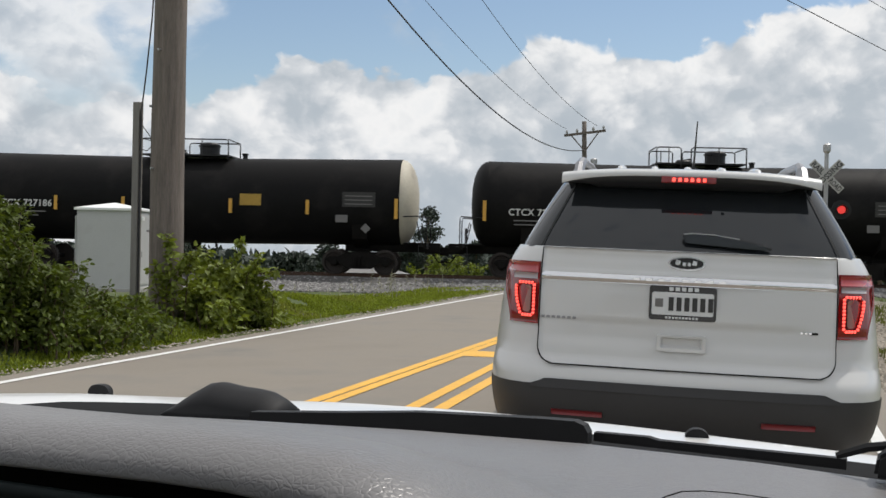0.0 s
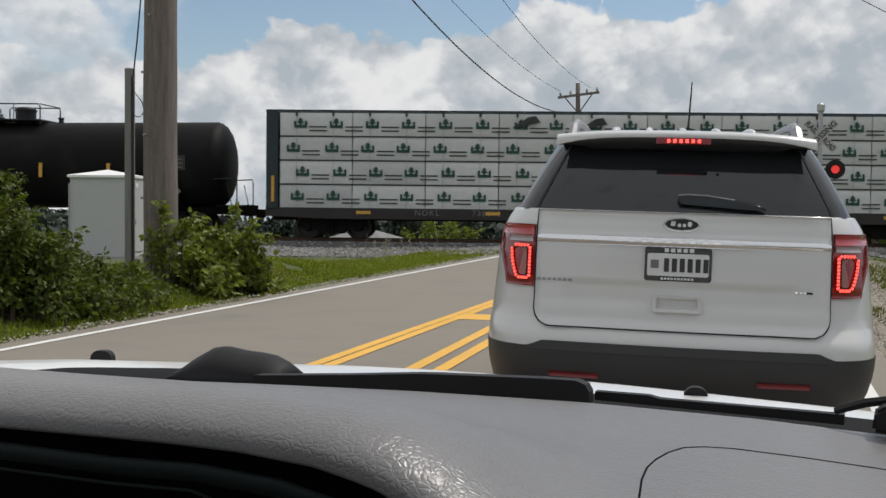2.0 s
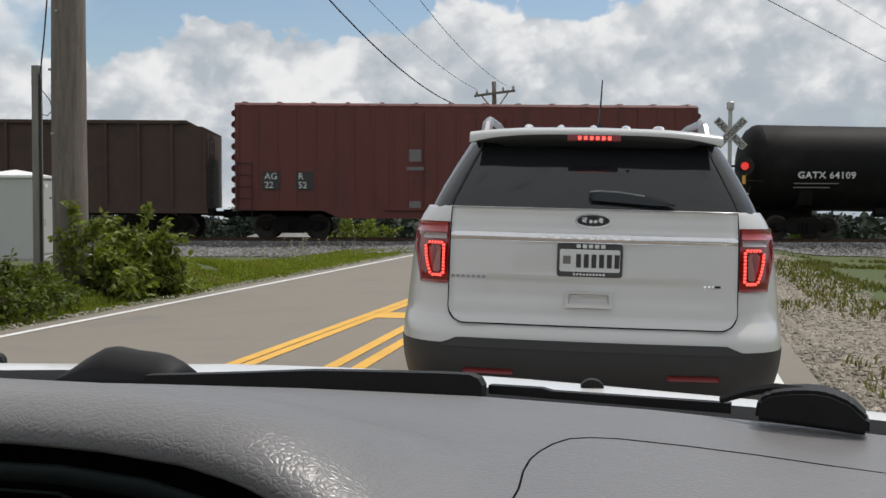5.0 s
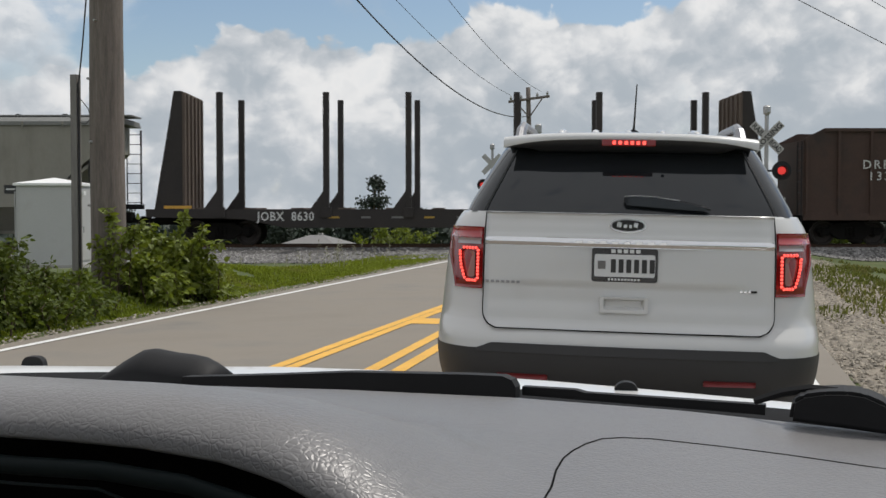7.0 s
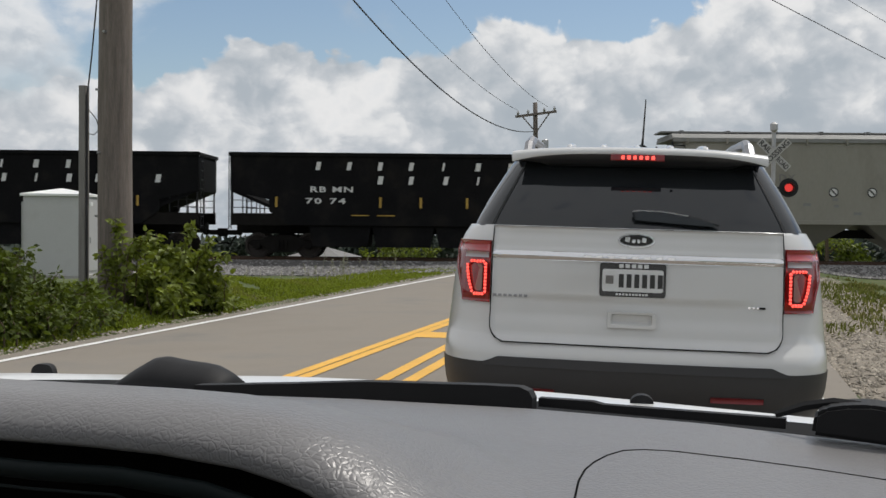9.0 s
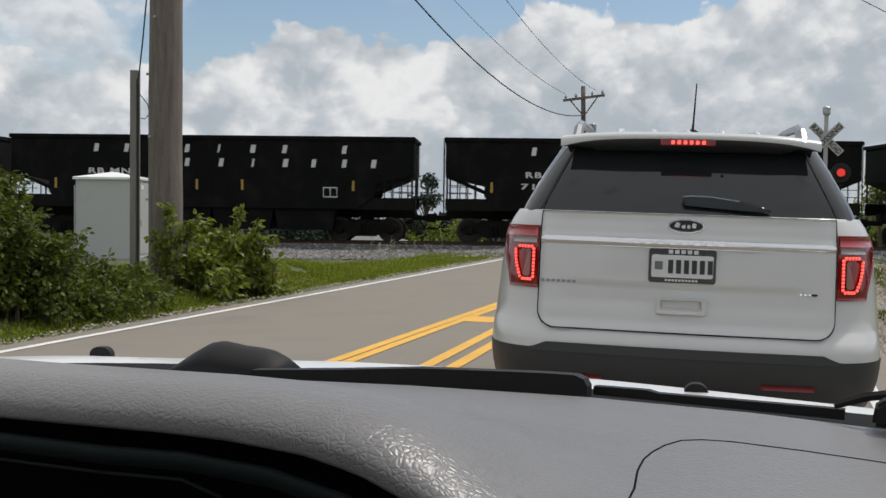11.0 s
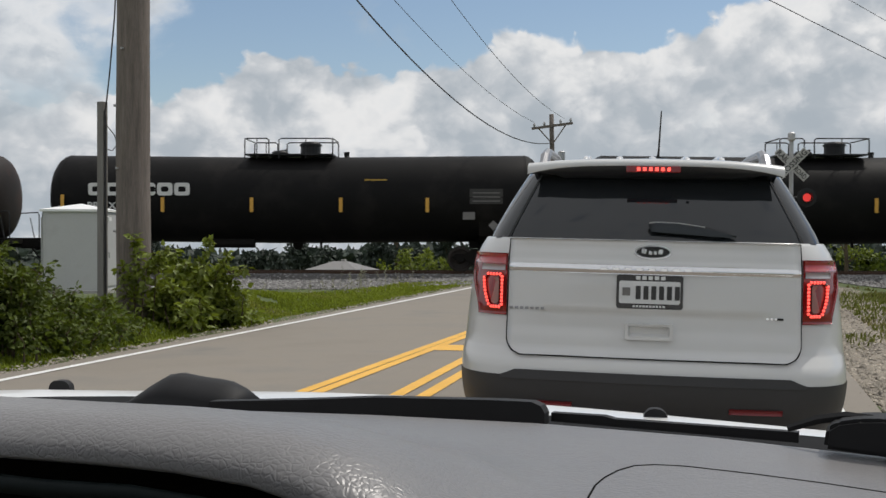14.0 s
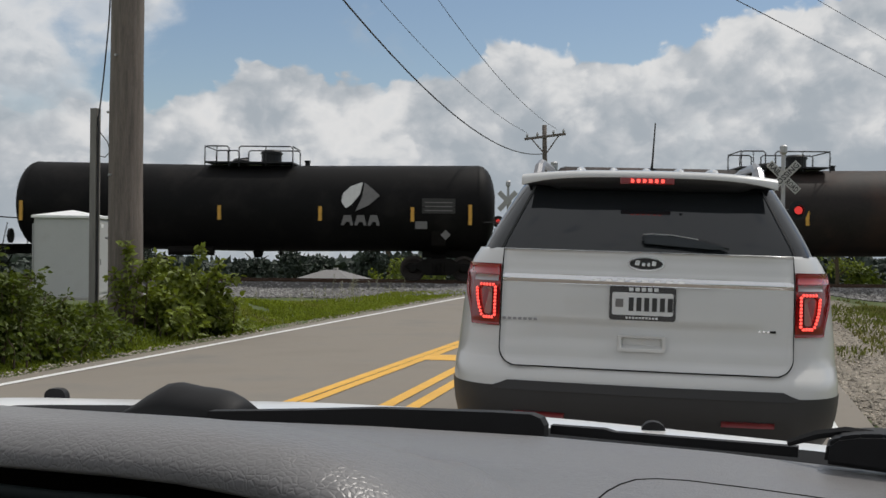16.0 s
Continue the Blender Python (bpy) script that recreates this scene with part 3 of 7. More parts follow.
def tank_car(length, mat, head_mat=None, platform="twin", label="", over=0.95):
    car = thing("tank_car", label, "tank car", group="cars of the train")
    half = length / 2 - over
    cyl = half - 0.62
    bm = bmesh.new()
    seg = 48
    stations = []
    for k in range(7):  # left head
        a = math.pi / 2 * k / 6
        stations.append((-cyl - 0.62 * math.cos(a), max(0.02, math.sin(a) ** 0.75)))
    for k in range(1, 12):
        stations.append((-cyl + 2 * cyl * k / 12, 1.0))
    for k in range(7):
        a = math.pi / 2 * (1 - k / 6)
        stations.append((cyl + 0.62 * math.cos(a), max(0.02, math.sin(a) ** 0.75)))
    prev = None
    for i, (x, r) in enumerate(stations):
        zc = tank_skin(half, x)
        rg = ring(bm, [(x, TANK_R * r * math.sin(2 * math.pi * k / seg), zc + TANK_R * r * math.cos(2 * math.pi * k / seg)) for k in range(seg)])
        if prev:
            mi = 1 if head_mat and i >= len(stations) - 6 else 0
            bridge(bm, prev, rg, mat=mi)
        else:
            bm.faces.new(rg)
        prev = rg
    bm.faces.new(prev[::-1])
    bmesh.ops.recalc_face_normals(bm, faces=bm.faces[:])
    tank = part("tank", bm, [mat, head_mat or mat], car, smooth=True)
    # weld bands
    for x in [-cyl + 2 * cyl * k / 6 for k in range(7)]:
        b2 = bmesh.new()
        zc = tank_skin(half, x)
        rr = TANK_R + 0.006
        a, b = [ring(b2, [(x + dx, rr * math.sin(2 * math.pi * k / 40), zc + rr * math.cos(2 * math.pi * k / 40)) for k in range(40)]) for dx in (-0.03, 0.03)]
        bridge(b2, a, b)
        part("weld_band", b2, mat, tank, smooth=True)
    # stub sills, saddles and running gear
    for s in (-1, 1):
        bm = new_box((s * (half - 0.9), 0, 0.98), (3.4, 0.5, 0.34), None, 0.02)
        box(bm, (s * (length / 2 - 0.62), 0, 1.05), (0.12, 2.9, 0.22), None, 0.01)
        box(bm, (s * (length / 2 - 1.0), 0, 1.13), (0.8, 2.2, 0.05), None, 0.01)
        part("stub_sill", bm, M_UNDER, car)
        part("saddle", new_prism([(-1.3, 1.75), (-1.15, 1.25), (-0.35, 0.95), (0.35, 0.95), (1.15, 1.25), (1.3, 1.75)], s * (half - 2.0) - 0.25, s * (half - 2.0) + 0.25, "x"), M_UNDER, car)
        for y in (-1.38, 1.38):
            bm = bmesh.new()
            tube(bm, [(s * (half - 0.75), y, 2.05), (s * (length / 2 - 0.62), y, 2.10), (s * (length / 2 - 0.58), y, 2.0), (s * (length / 2 - 0.58), y, 1.1)], 0.022, 6)
            tube(bm, [(s * (length / 2 - 0.92), y, 1.9), (s * (length / 2 - 0.75), y, 1.1)], 0.018, 6)
            for z in (0.45, 0.75, 1.05):
                tube(bm, [(s * (length / 2 - 0.85), y, z), (s * (length / 2 - 0.45), y, z)], 0.014, 5)
            tube(bm, [(s * (length / 2 - 0.85), y, 0.45), (s * (length / 2 - 0.85), y, 1.1)], 0.014, 5)
            part("end_handrail", bm, M_BLACK_METAL, car)
    bm = new_tube([(-length / 2 + 0.75, -0.75, 1.45), (-length / 2 + 0.83, -0.75, 1.45)], 0.26, 14)
    part("brake_wheel", bm, M_BLACK_METAL, car)
    running_gear(car, length, half - 2.0)
    # fittings underneath
    bm = bmesh.new()
    tube(bm, [(0, 0, 1.15), (0, 0, 0.75)], [0.25, 0.14], 12)
    tube(bm, [(0.9, -0.6, 1.3), (0.9, -0.6, 0.85)], 0.05, 6)
    tube(bm, [(-3.2, -0.4, 1.2), (3.2, -0.4, 1.2)], 0.035, 6)
    tube(bm, [(-3.0, -0.9, 0.98), (-1.4, -0.9, 0.98)], 0.16, 10)
    part("bottom_outlet", bm, M_UNDER, car)
    # top platform, manway and valve housing
    top = tank_skin(half, 0) + TANK_R
    fr = part("platform", new_box((-0.2, 0, top + 0.06), (3.1, 1.9, 0.05)), M_BLACK_METAL, car)
    tube_bm = bmesh.new()
    zt = top + 0.62
    for y in (-0.95, 0.95):
        if platform == "twin":
            runs = ((-1.75, -0.9), (-0.55, 1.35))
        else:
            runs = ((-1.7, -1.2), (-0.5, 1.3))
        for a, b in runs:
            tube(tube_bm, [(a, y, top - 0.1), (a, y, zt - 0.06), (a + 0.08, y, zt), (b - 0.08, y, zt), (b, y, zt - 0.06), (b, y, top - 0.1)], 0.024, 6)
            tube(tube_bm, [((a + b) / 2, y, top - 0.1), ((a + b) / 2, y, zt)], 0.018, 6)
    for a in (-1.75, 1.35):
        tube(tube_bm, [(a, -0.95, zt), (a, 0.95, zt)], 0.022, 6)
    part("guard_rail", tube_bm, M_BLACK_METAL, fr)
    bm = new_tube([(0.45, 0, top - 0.1), (0.45, 0, top + 0.5), (0.45, 0, top + 0.56)], [0.36, 0.36, 0.30], 20)
    tube(bm, [(0.45, 0, top + 0.42), (0.45, 0, top + 0.47)], 0.40, 20)
    part("valve_housing", bm, M_BLACK_METAL, fr)
    bm = new_tube([(-0.65, 0, top - 0.1), (-0.65, 0, top + 0.18), (-0.65, 0, top + 0.24)], [0.30, 0.30, 0.24], 18)
    tube(bm, [(-0.9, 0, top + 0.2), (-0.4, 0, top + 0.28)], 0.03, 6)
    part("manway", bm, M_BLACK_METAL, fr)
    part("safety_valve", new_tube([(1.75, 0, top - 0.1), (1.75, 0, top + 0.10), (1.75, 0, top + 0.2)], [0.09, 0.09, 0.12], 10), M_BLACK_METAL, car)
    return car, tank, half


def tank_marks(car, half, name, strips, dark=False):
    for x in strips:
        z = 2.32
        h = 0.70 if abs(x) > half - 1.3 else 0.50
        mark("reflector_strip", car, x, z, 0.12, h, -TANK_R - 0.025, M_YELLOW_MARK, "yellow reflective strip")
    if name:
        x0 = 1.3 if name.startswith("CTCX") else 1.6
        text_part(name, 0.23, M_LETTER, car, pose(-half + x0, side_y(2.3, -6, half, 0.03), 2.18), "white stencilled reporting mark", 1.1, 0.006, fit=2.05 if len(name) > 9 else 1.5)
        for k, (w, z) in enumerate(((1.6, 2.00), (1.3, 1.86))):
            mark("stencil_line", car, -half + 1.5 + w / 2, z, w, 0.04, side_y(z - 0.02, -6, half, 0.02), M_LETTER_DIM)
    # stencil panel, square frame and diamond placard near the leading end
    mark("stencil_panel", car, half - 2.0, 2.62, 1.15, 0.52, side_y(2.86, 6, half, 0.02), M_STENCIL_GREY, "dusty stencilled data panel")
    for z in (2.46, 2.60, 2.74):
        mark("stencil_line", car, half - 2.0, z, 0.95, 0.035, side_y(2.86, 6, half, 0.035), M_LETTER_DIM)
    d = part("placard", new_box((0, 0, 0), (0.25, 0.02, 0.25)), M_LETTER_DIM, car, "dusty diamond hazard placard", at=pose(half - 1.75, side_y(1.9, 6, half, 0.1), 1.62, 0, 45, 0))
    mark("stencil_frame", car, half - 2.6, 1.95, 0.42, 0.26, side_y(1.95, 6, half, 0.05), M_LETTER_DIM)


def coal_hopper(length, name):
    car = thing("hopper_car", "black open-top coal hopper car with white spaced lettering", "hopper car", group="cars of the train")
    h = length / 2 - 0.55
    W, TOP = 1.52, 3.60
    outline = [(-h, TOP), (-h, 2.32), (-h + 1.35, 2.02), (-h + 1.35, 1.62), (-h + 2.0, 1.15), (h - 2.0, 1.15), (h - 1.35, 1.62), (h - 1.35, 2.02), (h, 2.32), (h, TOP)]
    bm = bmesh.new()
    for y0, y1 in ((-W, -W + 0.05), (W - 0.05, W)):
        prism(bm, outline, y0, y1)
    part("side_sheet", bm, M_COAL_HOPPER, car)
    # sloping floors and end sheets
    for s in (-1, 1):
        bm = bmesh.new()
        prism(bm, [(s * (h - 0.06), 3.45), (s * h, 3.45), (s * h, 2.3), (s * (h - 2.6), 1.2), (s * (h - 2.7), 1.28), (s * (h - 0.06), 2.4)], -W + 0.06, W - 0.06)
        part("end_sheet", bm, M_COAL_HOPPER, car)
    bm = bmesh.new()
    for y in (-W, W):
        box(bm, (0, y, TOP), (2 * h + 0.06, 0.14, 0.12), None, 0.01)
    for x in (-h, h):
        box(bm, (x, 0, TOP - 0.02), (0.12, 2 * W + 0.1, 0.12), None, 0.01)
    part("top_rail", bm, M_COAL_HOPPER, car)
    n = 11
    for k in range(n):
        x = -h + 0.06 + (2 * h - 0.12) * k / (n - 1)
        z0 = 1.2 if 1 < k < n - 2 else 2.3
        part("side_stake", new_box((x, -W - 0.006, (z0 + TOP) / 2), (0.09, 0.012, TOP - z0), None, 0.003), M_COAL_HOPPER, car)
    bm = new_box((0, 0, 1.02), (2 * h, 0.5, 0.36), None, 0.01)
    for y in (-1.42, 1.42):
        box(bm, (0, y, 1.34), (2 * h, 0.1, 0.42), None, 0.01)
    part("sill", bm, M_UNDER, car)
    for s in (-1, 1):
        bm = bmesh.new()
        for y in (-1.42, 1.42):
            for d in (0.06, 0.42, 0.72, 1.02):
                tube(bm, [(s * (h - d), y, 1.5), (s * (h - d), y, 2.3)], 0.035 if d < 0.1 else 0.022, 6)
            for z in (1.75, 2.0):
                tube(bm, [(s * (h - 0.05), y, z), (s * (h - 0.9), y, z)], 0.014, 5)
        for y in (-1.42, -1.0):
            tube(bm, [(s * (h + 0.06), y, 1.0), (s * (h + 0.06), y, 3.5)], 0.02, 5)
        for k in range(8):
            tube(bm, [(s * (h + 0.06), -1.42, 1.1 + 0.32 * k), (s * (h + 0.06), -1.0, 1.1 + 0.32 * k)], 0.014, 5)
        part("end_cage", bm, M_BLACK_METAL, car)
    for x in (-3.3, -1.1, 1.1, 3.3):
        part("discharge_hopper", new_prism([(x - 1.09, 1.2), (x - 0.95, 0.40), (x + 0.95, 0.40), (x + 1.09, 1.2)], -1.4, 1.4), M_COAL_HOPPER, car)
    running_gear(car, length, h - 1.75)
    # company lettering as plain slanted blocks, two spaced rows
    def slab(w):
        ob = part("lettering_block", new_prism([(0, 0), (w, 0), (w + 0.05, 0.28), (0.05, 0.28)], -0.008, 0), M_LETTER, car)
        me = ob.data
        bpy.data.objects.remove(ob)
        return me
    blocks = [slab(w) for w in (0.15, 0.17, 0.07)]
    pitch = 1.07
    for z, xs, widths in ((3.06, (0, 1, 2, 3, 4.08, 5.15, 6.2, 8.15), (0, 0, 0, 0, 2, 1, 0, 0)), (2.58, (2, 3, 4.12, 5.2, 6.22, 7.15, 8.15, 9.1), (1, 0, 0, 2, 1, 0, 0, 1))):
        for x, k in zip(xs, widths):
            shared("lettering_block", blocks[k], car, pose(-h + 2.95 + pitch * x, -W - 0.022, z), "white painted letter block")
    text_part("RB MN", 0.19, M_LETTER, car, pose(-h + 2.75, -W - 0.02, 2.30), "white painted reporting mark", 1.15, 0.006, fit=1.5)
    text_part(name, 0.19, M_LETTER, car, pose(-h + 2.6, -W - 0.02, 1.90), "white painted car number", 1.25, 0.006, fit=1.4)
    for x, z in ((-h + 3.4, 1.70), (-h + 4.3, 1.70)):
        mark("stencil_line", car, x + 1.1, z - 0.2, 0.6, 0.035, -W - 0.02, M_YELLOW_PANEL)
    for x in (-h + 1.6, -h + 5.2, -h + 6.6, -h + 8.2, h - 2.1):
        mark("reflector_strip", car, x, 1.95, 0.08, 0.36, -W - 0.022, M_YELLOW_PANEL, "yellow reflective strip")
    mark("stencil_frame", car, h - 2.9, 1.72, 0.50, 0.36, -W - 0.02, M_LETTER)
    for dx in (-0.12, 0.12):
        mark("stencil_frame", car, h - 2.9 + dx, 1.72, 0.2, 0.28, -W - 0.03, M_COAL_HOPPER)
    return car


def covered_hopper(length):
    car = thing("covered_hopper_car", "grey-beige covered grain hopper car with rusty streaks", "hopper car", group="cars of the train")
    h = length / 2 - 0.45
    W, TOP = 1.55, 4.28
    outline = [(-h + 0.55, TOP), (-h + 0.55, 3.45), (-h + 1.85, 2.35), (-h + 1.95, 1.45), (h - 1.95, 1.45), (h - 1.85, 2.35), (h - 0.55, 3.45), (h - 0.55, TOP)]
    # bulged sides
    bm = bmesh.new()
    prism(bm, outline, -W, W)
    part("body", bm, M_GREY_HOPPER, car)
    bm = bmesh.new()
    prism(bm, [(-W - 0.02, TOP - 0.02), (-W + 0.25, TOP + 0.17), (W - 0.25, TOP + 0.17), (W + 0.02, TOP - 0.02)], -h + 0.1, h - 0.1, "x")
    box(bm, (0, -W - 0.03, TOP - 0.06), (2 * h - 0.2, 0.07, 0.14), None, 0.01)
    part("roof", bm, M_GREY_ROOF, car)
    for k in range(11):
        x = -h + 0.6 + (2 * h - 1.2) * k / 10
        part("hatch_bracket", new_box((x, -0.45, TOP + 0.26), (0.14, 0.3, 0.16), None, 0.02), M_BLACK_METAL, car)
    part("running_board", new_box((0, 0, TOP + 0.28), (2 * h + 0.3, 1.3, 0.05)), M_GREY_ROOF, car)
    for k in range(13):
        x = -h + 0.6 + (2 * h - 1.2) * k / 12
        part("roof_bracket", new_box((x, -W - 0.05, TOP - 0.10), (0.06, 0.10, 0.2)), M_GREY_HOPPER, car)
    part("side_sill", new_box((0, 0, 1.40), (2 * h - 3.8, 2 * W + 0.04, 0.14), None, 0.01), M_GREY_HOPPER, car)
    for x in (-4.3, 0, 4.3):
        bm = bmesh.new()
        rings = [ring(bm, [(x + sx * a, sy * b, z) for sx, sy in ((-1, -1), (1, -1), (1, 1), (-1, 1))]) for a, b, z in ((2.05, 1.45, 1.42), (1.35, 1.0, 0.95), (0.62, 0.55, 0.50), (0.55, 0.5, 0.38))]
        for r0, r1 in zip(rings, rings[1:]):
            bridge(bm, r0, r1)
        bm.faces.new(rings[-1])
        bmesh.ops.recalc_face_normals(bm, faces=bm.faces[:])
        part("discharge_hopper", bm, M_GREY_HOPPER, car)
    for s in (-1, 1):
        part("bolster_web", new_prism([(s * (h - 2.0), 1.4), (s * (h - 2.9), 1.4), (s * (h - 3.6), 0.85), (s * (h - 0.4), 0.85), (s * (h - 0.2), 1.3)], -1.0, -0.9), M_UNDER, car)
        for y in (-1.5, 1.5):
            bm = bmesh.new()
            for d in (0.1, 0.62, 1.1, 1.55):
                tube(bm, [(s * (h - d), y, 1.3), (s * (h - d), y, min(TOP - 0.1, TOP - 0.05 if d < 0.7 else 3.4 - (d - 0.55) * 0.85))], 0.04 if d < 0.2 else 0.028, 6)
            for k in range(8):
                tube(bm, [(s * (h - 0.1), y, 1.5 + 0.36 * k), (s * (h - 0.62), y, 1.5 + 0.36 * k)], 0.016, 5)
            box(bm, (s * (h - 0.9), y, 1.35), (1.8, 0.1, 0.18))
            part("end_cage", bm, M_BLACK_METAL, car)
        part("end_sheet", new_prism([(s * (h - 0.5), TOP), (s * (h - 0.6), TOP), (s * (h - 0.6), 3.3), (s * (h - 3.0), 1.3), (s * (h - 2.9), 1.25), (s * (h - 0.5), 3.25)], -W + 0.1, W - 0.1), M_GREY_HOPPER, car)
    running_gear(car, length, h - 1.8)
    bm = new_box((0, 0, 1.0), (2 * h, 0.5, 0.3))
    part("centre_sill", bm, M_UNDER, car)
    text_part("GH DX", 0.26, M_LETTER_DIM, car, pose(-h + 3.0, -W - 0.015, 2.80), "dark stencilled reporting mark", 1.2)
    text_part("88 69", 0.26, M_LETTER_DIM, car, pose(-h + 3.05, -W - 0.015, 2.36), "dark stencilled car number", 1.25)
    for x in (-h + 7.0, h - 6.0, h - 0.5 - 11.5):
        r = part("round_emblem", new_tube([(0, 0, 0), (0, -0.01, 0)], 0.17, 20), M_SIGN_BLACK, car, "round dark emblem", at=pose(x, -W - 0.004, 2.45))
        part("emblem_face", new_tube([(0, 0, 0), (0, -0.004, 0)], 0.13, 20), M_LETTER, r, at=pose(0, -0.011, 0))
        part("emblem_bar", new_box((0, 0, 0), (0.24, 0.006, 0.05)), M_SIGN_BLACK, r, at=pose(0, -0.02, 0, 0, 45, 0))
    mark("stencil_frame", car, h - 3.8, 1.95, 0.45, 0.3, -W - 0.01, M_SIGN_BLACK)
    mark("stencil_line", car, h - 3.8, 1.95, 0.3, 0.05, -W - 0.02, M_LETTER)
    rnd = random.Random(3)
    for k in range(9):
        mark("stencil_line", car, rnd.uniform(-h + 3, h - 3), rnd.uniform(1.7, 2.2), rnd.uniform(0.1, 0.3), 0.1, -W - 0.01, M_GREY_ROOF)
    return car


def boxcar(length):
    car = thing("boxcar", "oxide-red boxcar with ribbed sides and faded graffiti", "boxcar", group="cars of the train")
    h = length / 2 - 0.45
    W, TOP, B = 1.5, 4.62, 0.98
    part("body", new_box((0, 0, (TOP + B) / 2), (2 * h, 2 * W, TOP - B), None, 0.02), M_BOXCAR, car)
    n = 25
    for k in range(n):
        x = -h + 0.1 + (2 * h - 0.2) * k / (n - 1)
        if abs(x) < 1.5:
            continue
        part("side_post", new_box((x, -W - 0.015, (TOP + B) / 2), (0.10, 0.03, TOP - B - 0.2), None, 0.006), M_BOXCAR, car)
    d = part("door", new_box((0, -W - 0.05, 2.72), (3.0, 0.07, 3.2), None, 0.012), M_BOXCAR, car)
    for x in (-1.0, -0.35, 0.35, 1.0):
        part("door_rib", new_box((x, -W - 0.10, 2.72), (0.12, 0.05, 3.0), None, 0.01), M_BOXCAR, d)
    part("door_rod", new_tube([(1.3, -W - 0.13, 1.2), (1.3, -W - 0.13, 4.2)], 0.025, 6), M_BOXCAR, d)
    part("door_track", new_box((0.6, -W - 0.06, 1.05), (7.0, 0.1, 0.1), None, 0.01), M_BOXCAR, car)
    bm = bmesh.new()
    prism(bm, [(-W - 0.03, TOP - 0.03), (-W + 0.2, TOP + 0.08), (0, TOP + 0.14), (W - 0.2, TOP + 0.08), (W + 0.03, TOP - 0.03)], -h, h, "x")
    for k in range(14):
        x = -h + 0.3 + (2 * h - 0.6) * k / 13
        prism(bm, [(-W - 0.03, TOP - 0.01), (-W + 0.2, TOP + 0.12), (0, TOP + 0.18), (W - 0.2, TOP + 0.12), (W + 0.03, TOP - 0.01)], x - 0.06, x + 0.06, "x")
    part("roof", bm, M_BOXCAR, car)
    for s in (-1, 1):
        for k in range(9):
            z = 1.3 + 0.38 * k
            bm = bmesh.new()
            tube(bm, [(s * (h + 0.0), -1.3, z), (s * (h + 0.05), -1.2, z), (s * (h + 0.05), 1.2, z), (s * (h + 0.0), 1.3, z)], 0.12, 10)
            part("end_rib", bm, M_BOXCAR, car)
        bm = bmesh.new()
        for k in range(6):
            tube(bm, [(s * (h - 0.1), -W - 0.08, 0.6 + 0.4 * k), (s * (h - 0.6), -W - 0.08, 0.6 + 0.4 * k)], 0.015, 5)
        for d in (0.1, 0.6):
            tube(bm, [(s * (h - d), -W - 0.08, 0.5), (s * (h - d), -W - 0.08, 2.7)], 0.015, 5)
        part("side_ladder", bm, M_BLACK_METAL, car)
    part("side_sill", new_prism([(-h, 1.0), (-h + 3.0, 1.0), (-h + 3.6, 0.72), (h - 3.6, 0.72), (h - 3.0, 1.0), (h, 1.0), (h, 1.12), (-h, 1.12)], -W - 0.02, -W + 0.06), M_BOXCAR, car)
    part("centre_sill", new_box((0, 0, 0.9), (2 * h, 0.5, 0.3)), M_UNDER, car)
    running_gear(car, length, h - 1.9)
    # dark number panels and stencils
    for x, t1, t2 in ((-h + 1.0, "AG", "22"), (-h + 2.15, "R", "52")):
        p = mark("number_panel", car, x + 0.25, 2.02, 0.6, 0.62, -W - 0.035, M_SIGN_BLACK, "black number panel")
        text_part(t1, 0.22, M_LETTER, car, pose(x + 0.02, -W - 0.05, 2.06), "white painted reporting mark")
        text_part(t2, 0.22, M_LETTER, car, pose(x + 0.02, -W - 0.05, 1.76), "white painted car number")
    for x, z, w, hh in ((6.2 - h, 2.9, 0.42, 0.42), (6.2 - h, 2.45, 0.6, 0.12), (8.6 - h, 2.55, 0.85, 0.14), (8.6 - h, 2.1, 0.65, 0.05), (6.2 - h, 1.2, 0.4, 0.25)):
        mark("stencil_panel", car, x, z, w, hh, -W - 0.13 if abs(x) < 1.5 else -W - 0.035, M_LETTER_DIM, "dusty stencilled panel")
    mark("stencil_frame", car, h - 2.9, 1.5, 0.52, 0.34, -W - 0.035, M_LETTER)
    mark("stencil_frame", car, h - 2.9, 1.5, 0.44, 0.26, -W - 0.045, M_BOXCAR)
    bm = bmesh.new()
    rnd = random.Random(8)
    x = h - 5.6
    for k in range(6):
        pts = []
        for q in range(9):
            a = q / 8 * math.pi * 1.7 + rnd.uniform(0, 1)
            pts.append((x + 0.22 * math.cos(a) + 0.05 * q, -W - 0.045, 1.75 + 0.42 * math.sin(a)))
        tube(bm, pts, 0.028, 5)
        x += 0.38
    tagged(part("graffiti", bm, M_LETTER_DIM, car, "faded pale graffiti scrawl"), kind="stuff")
    return car


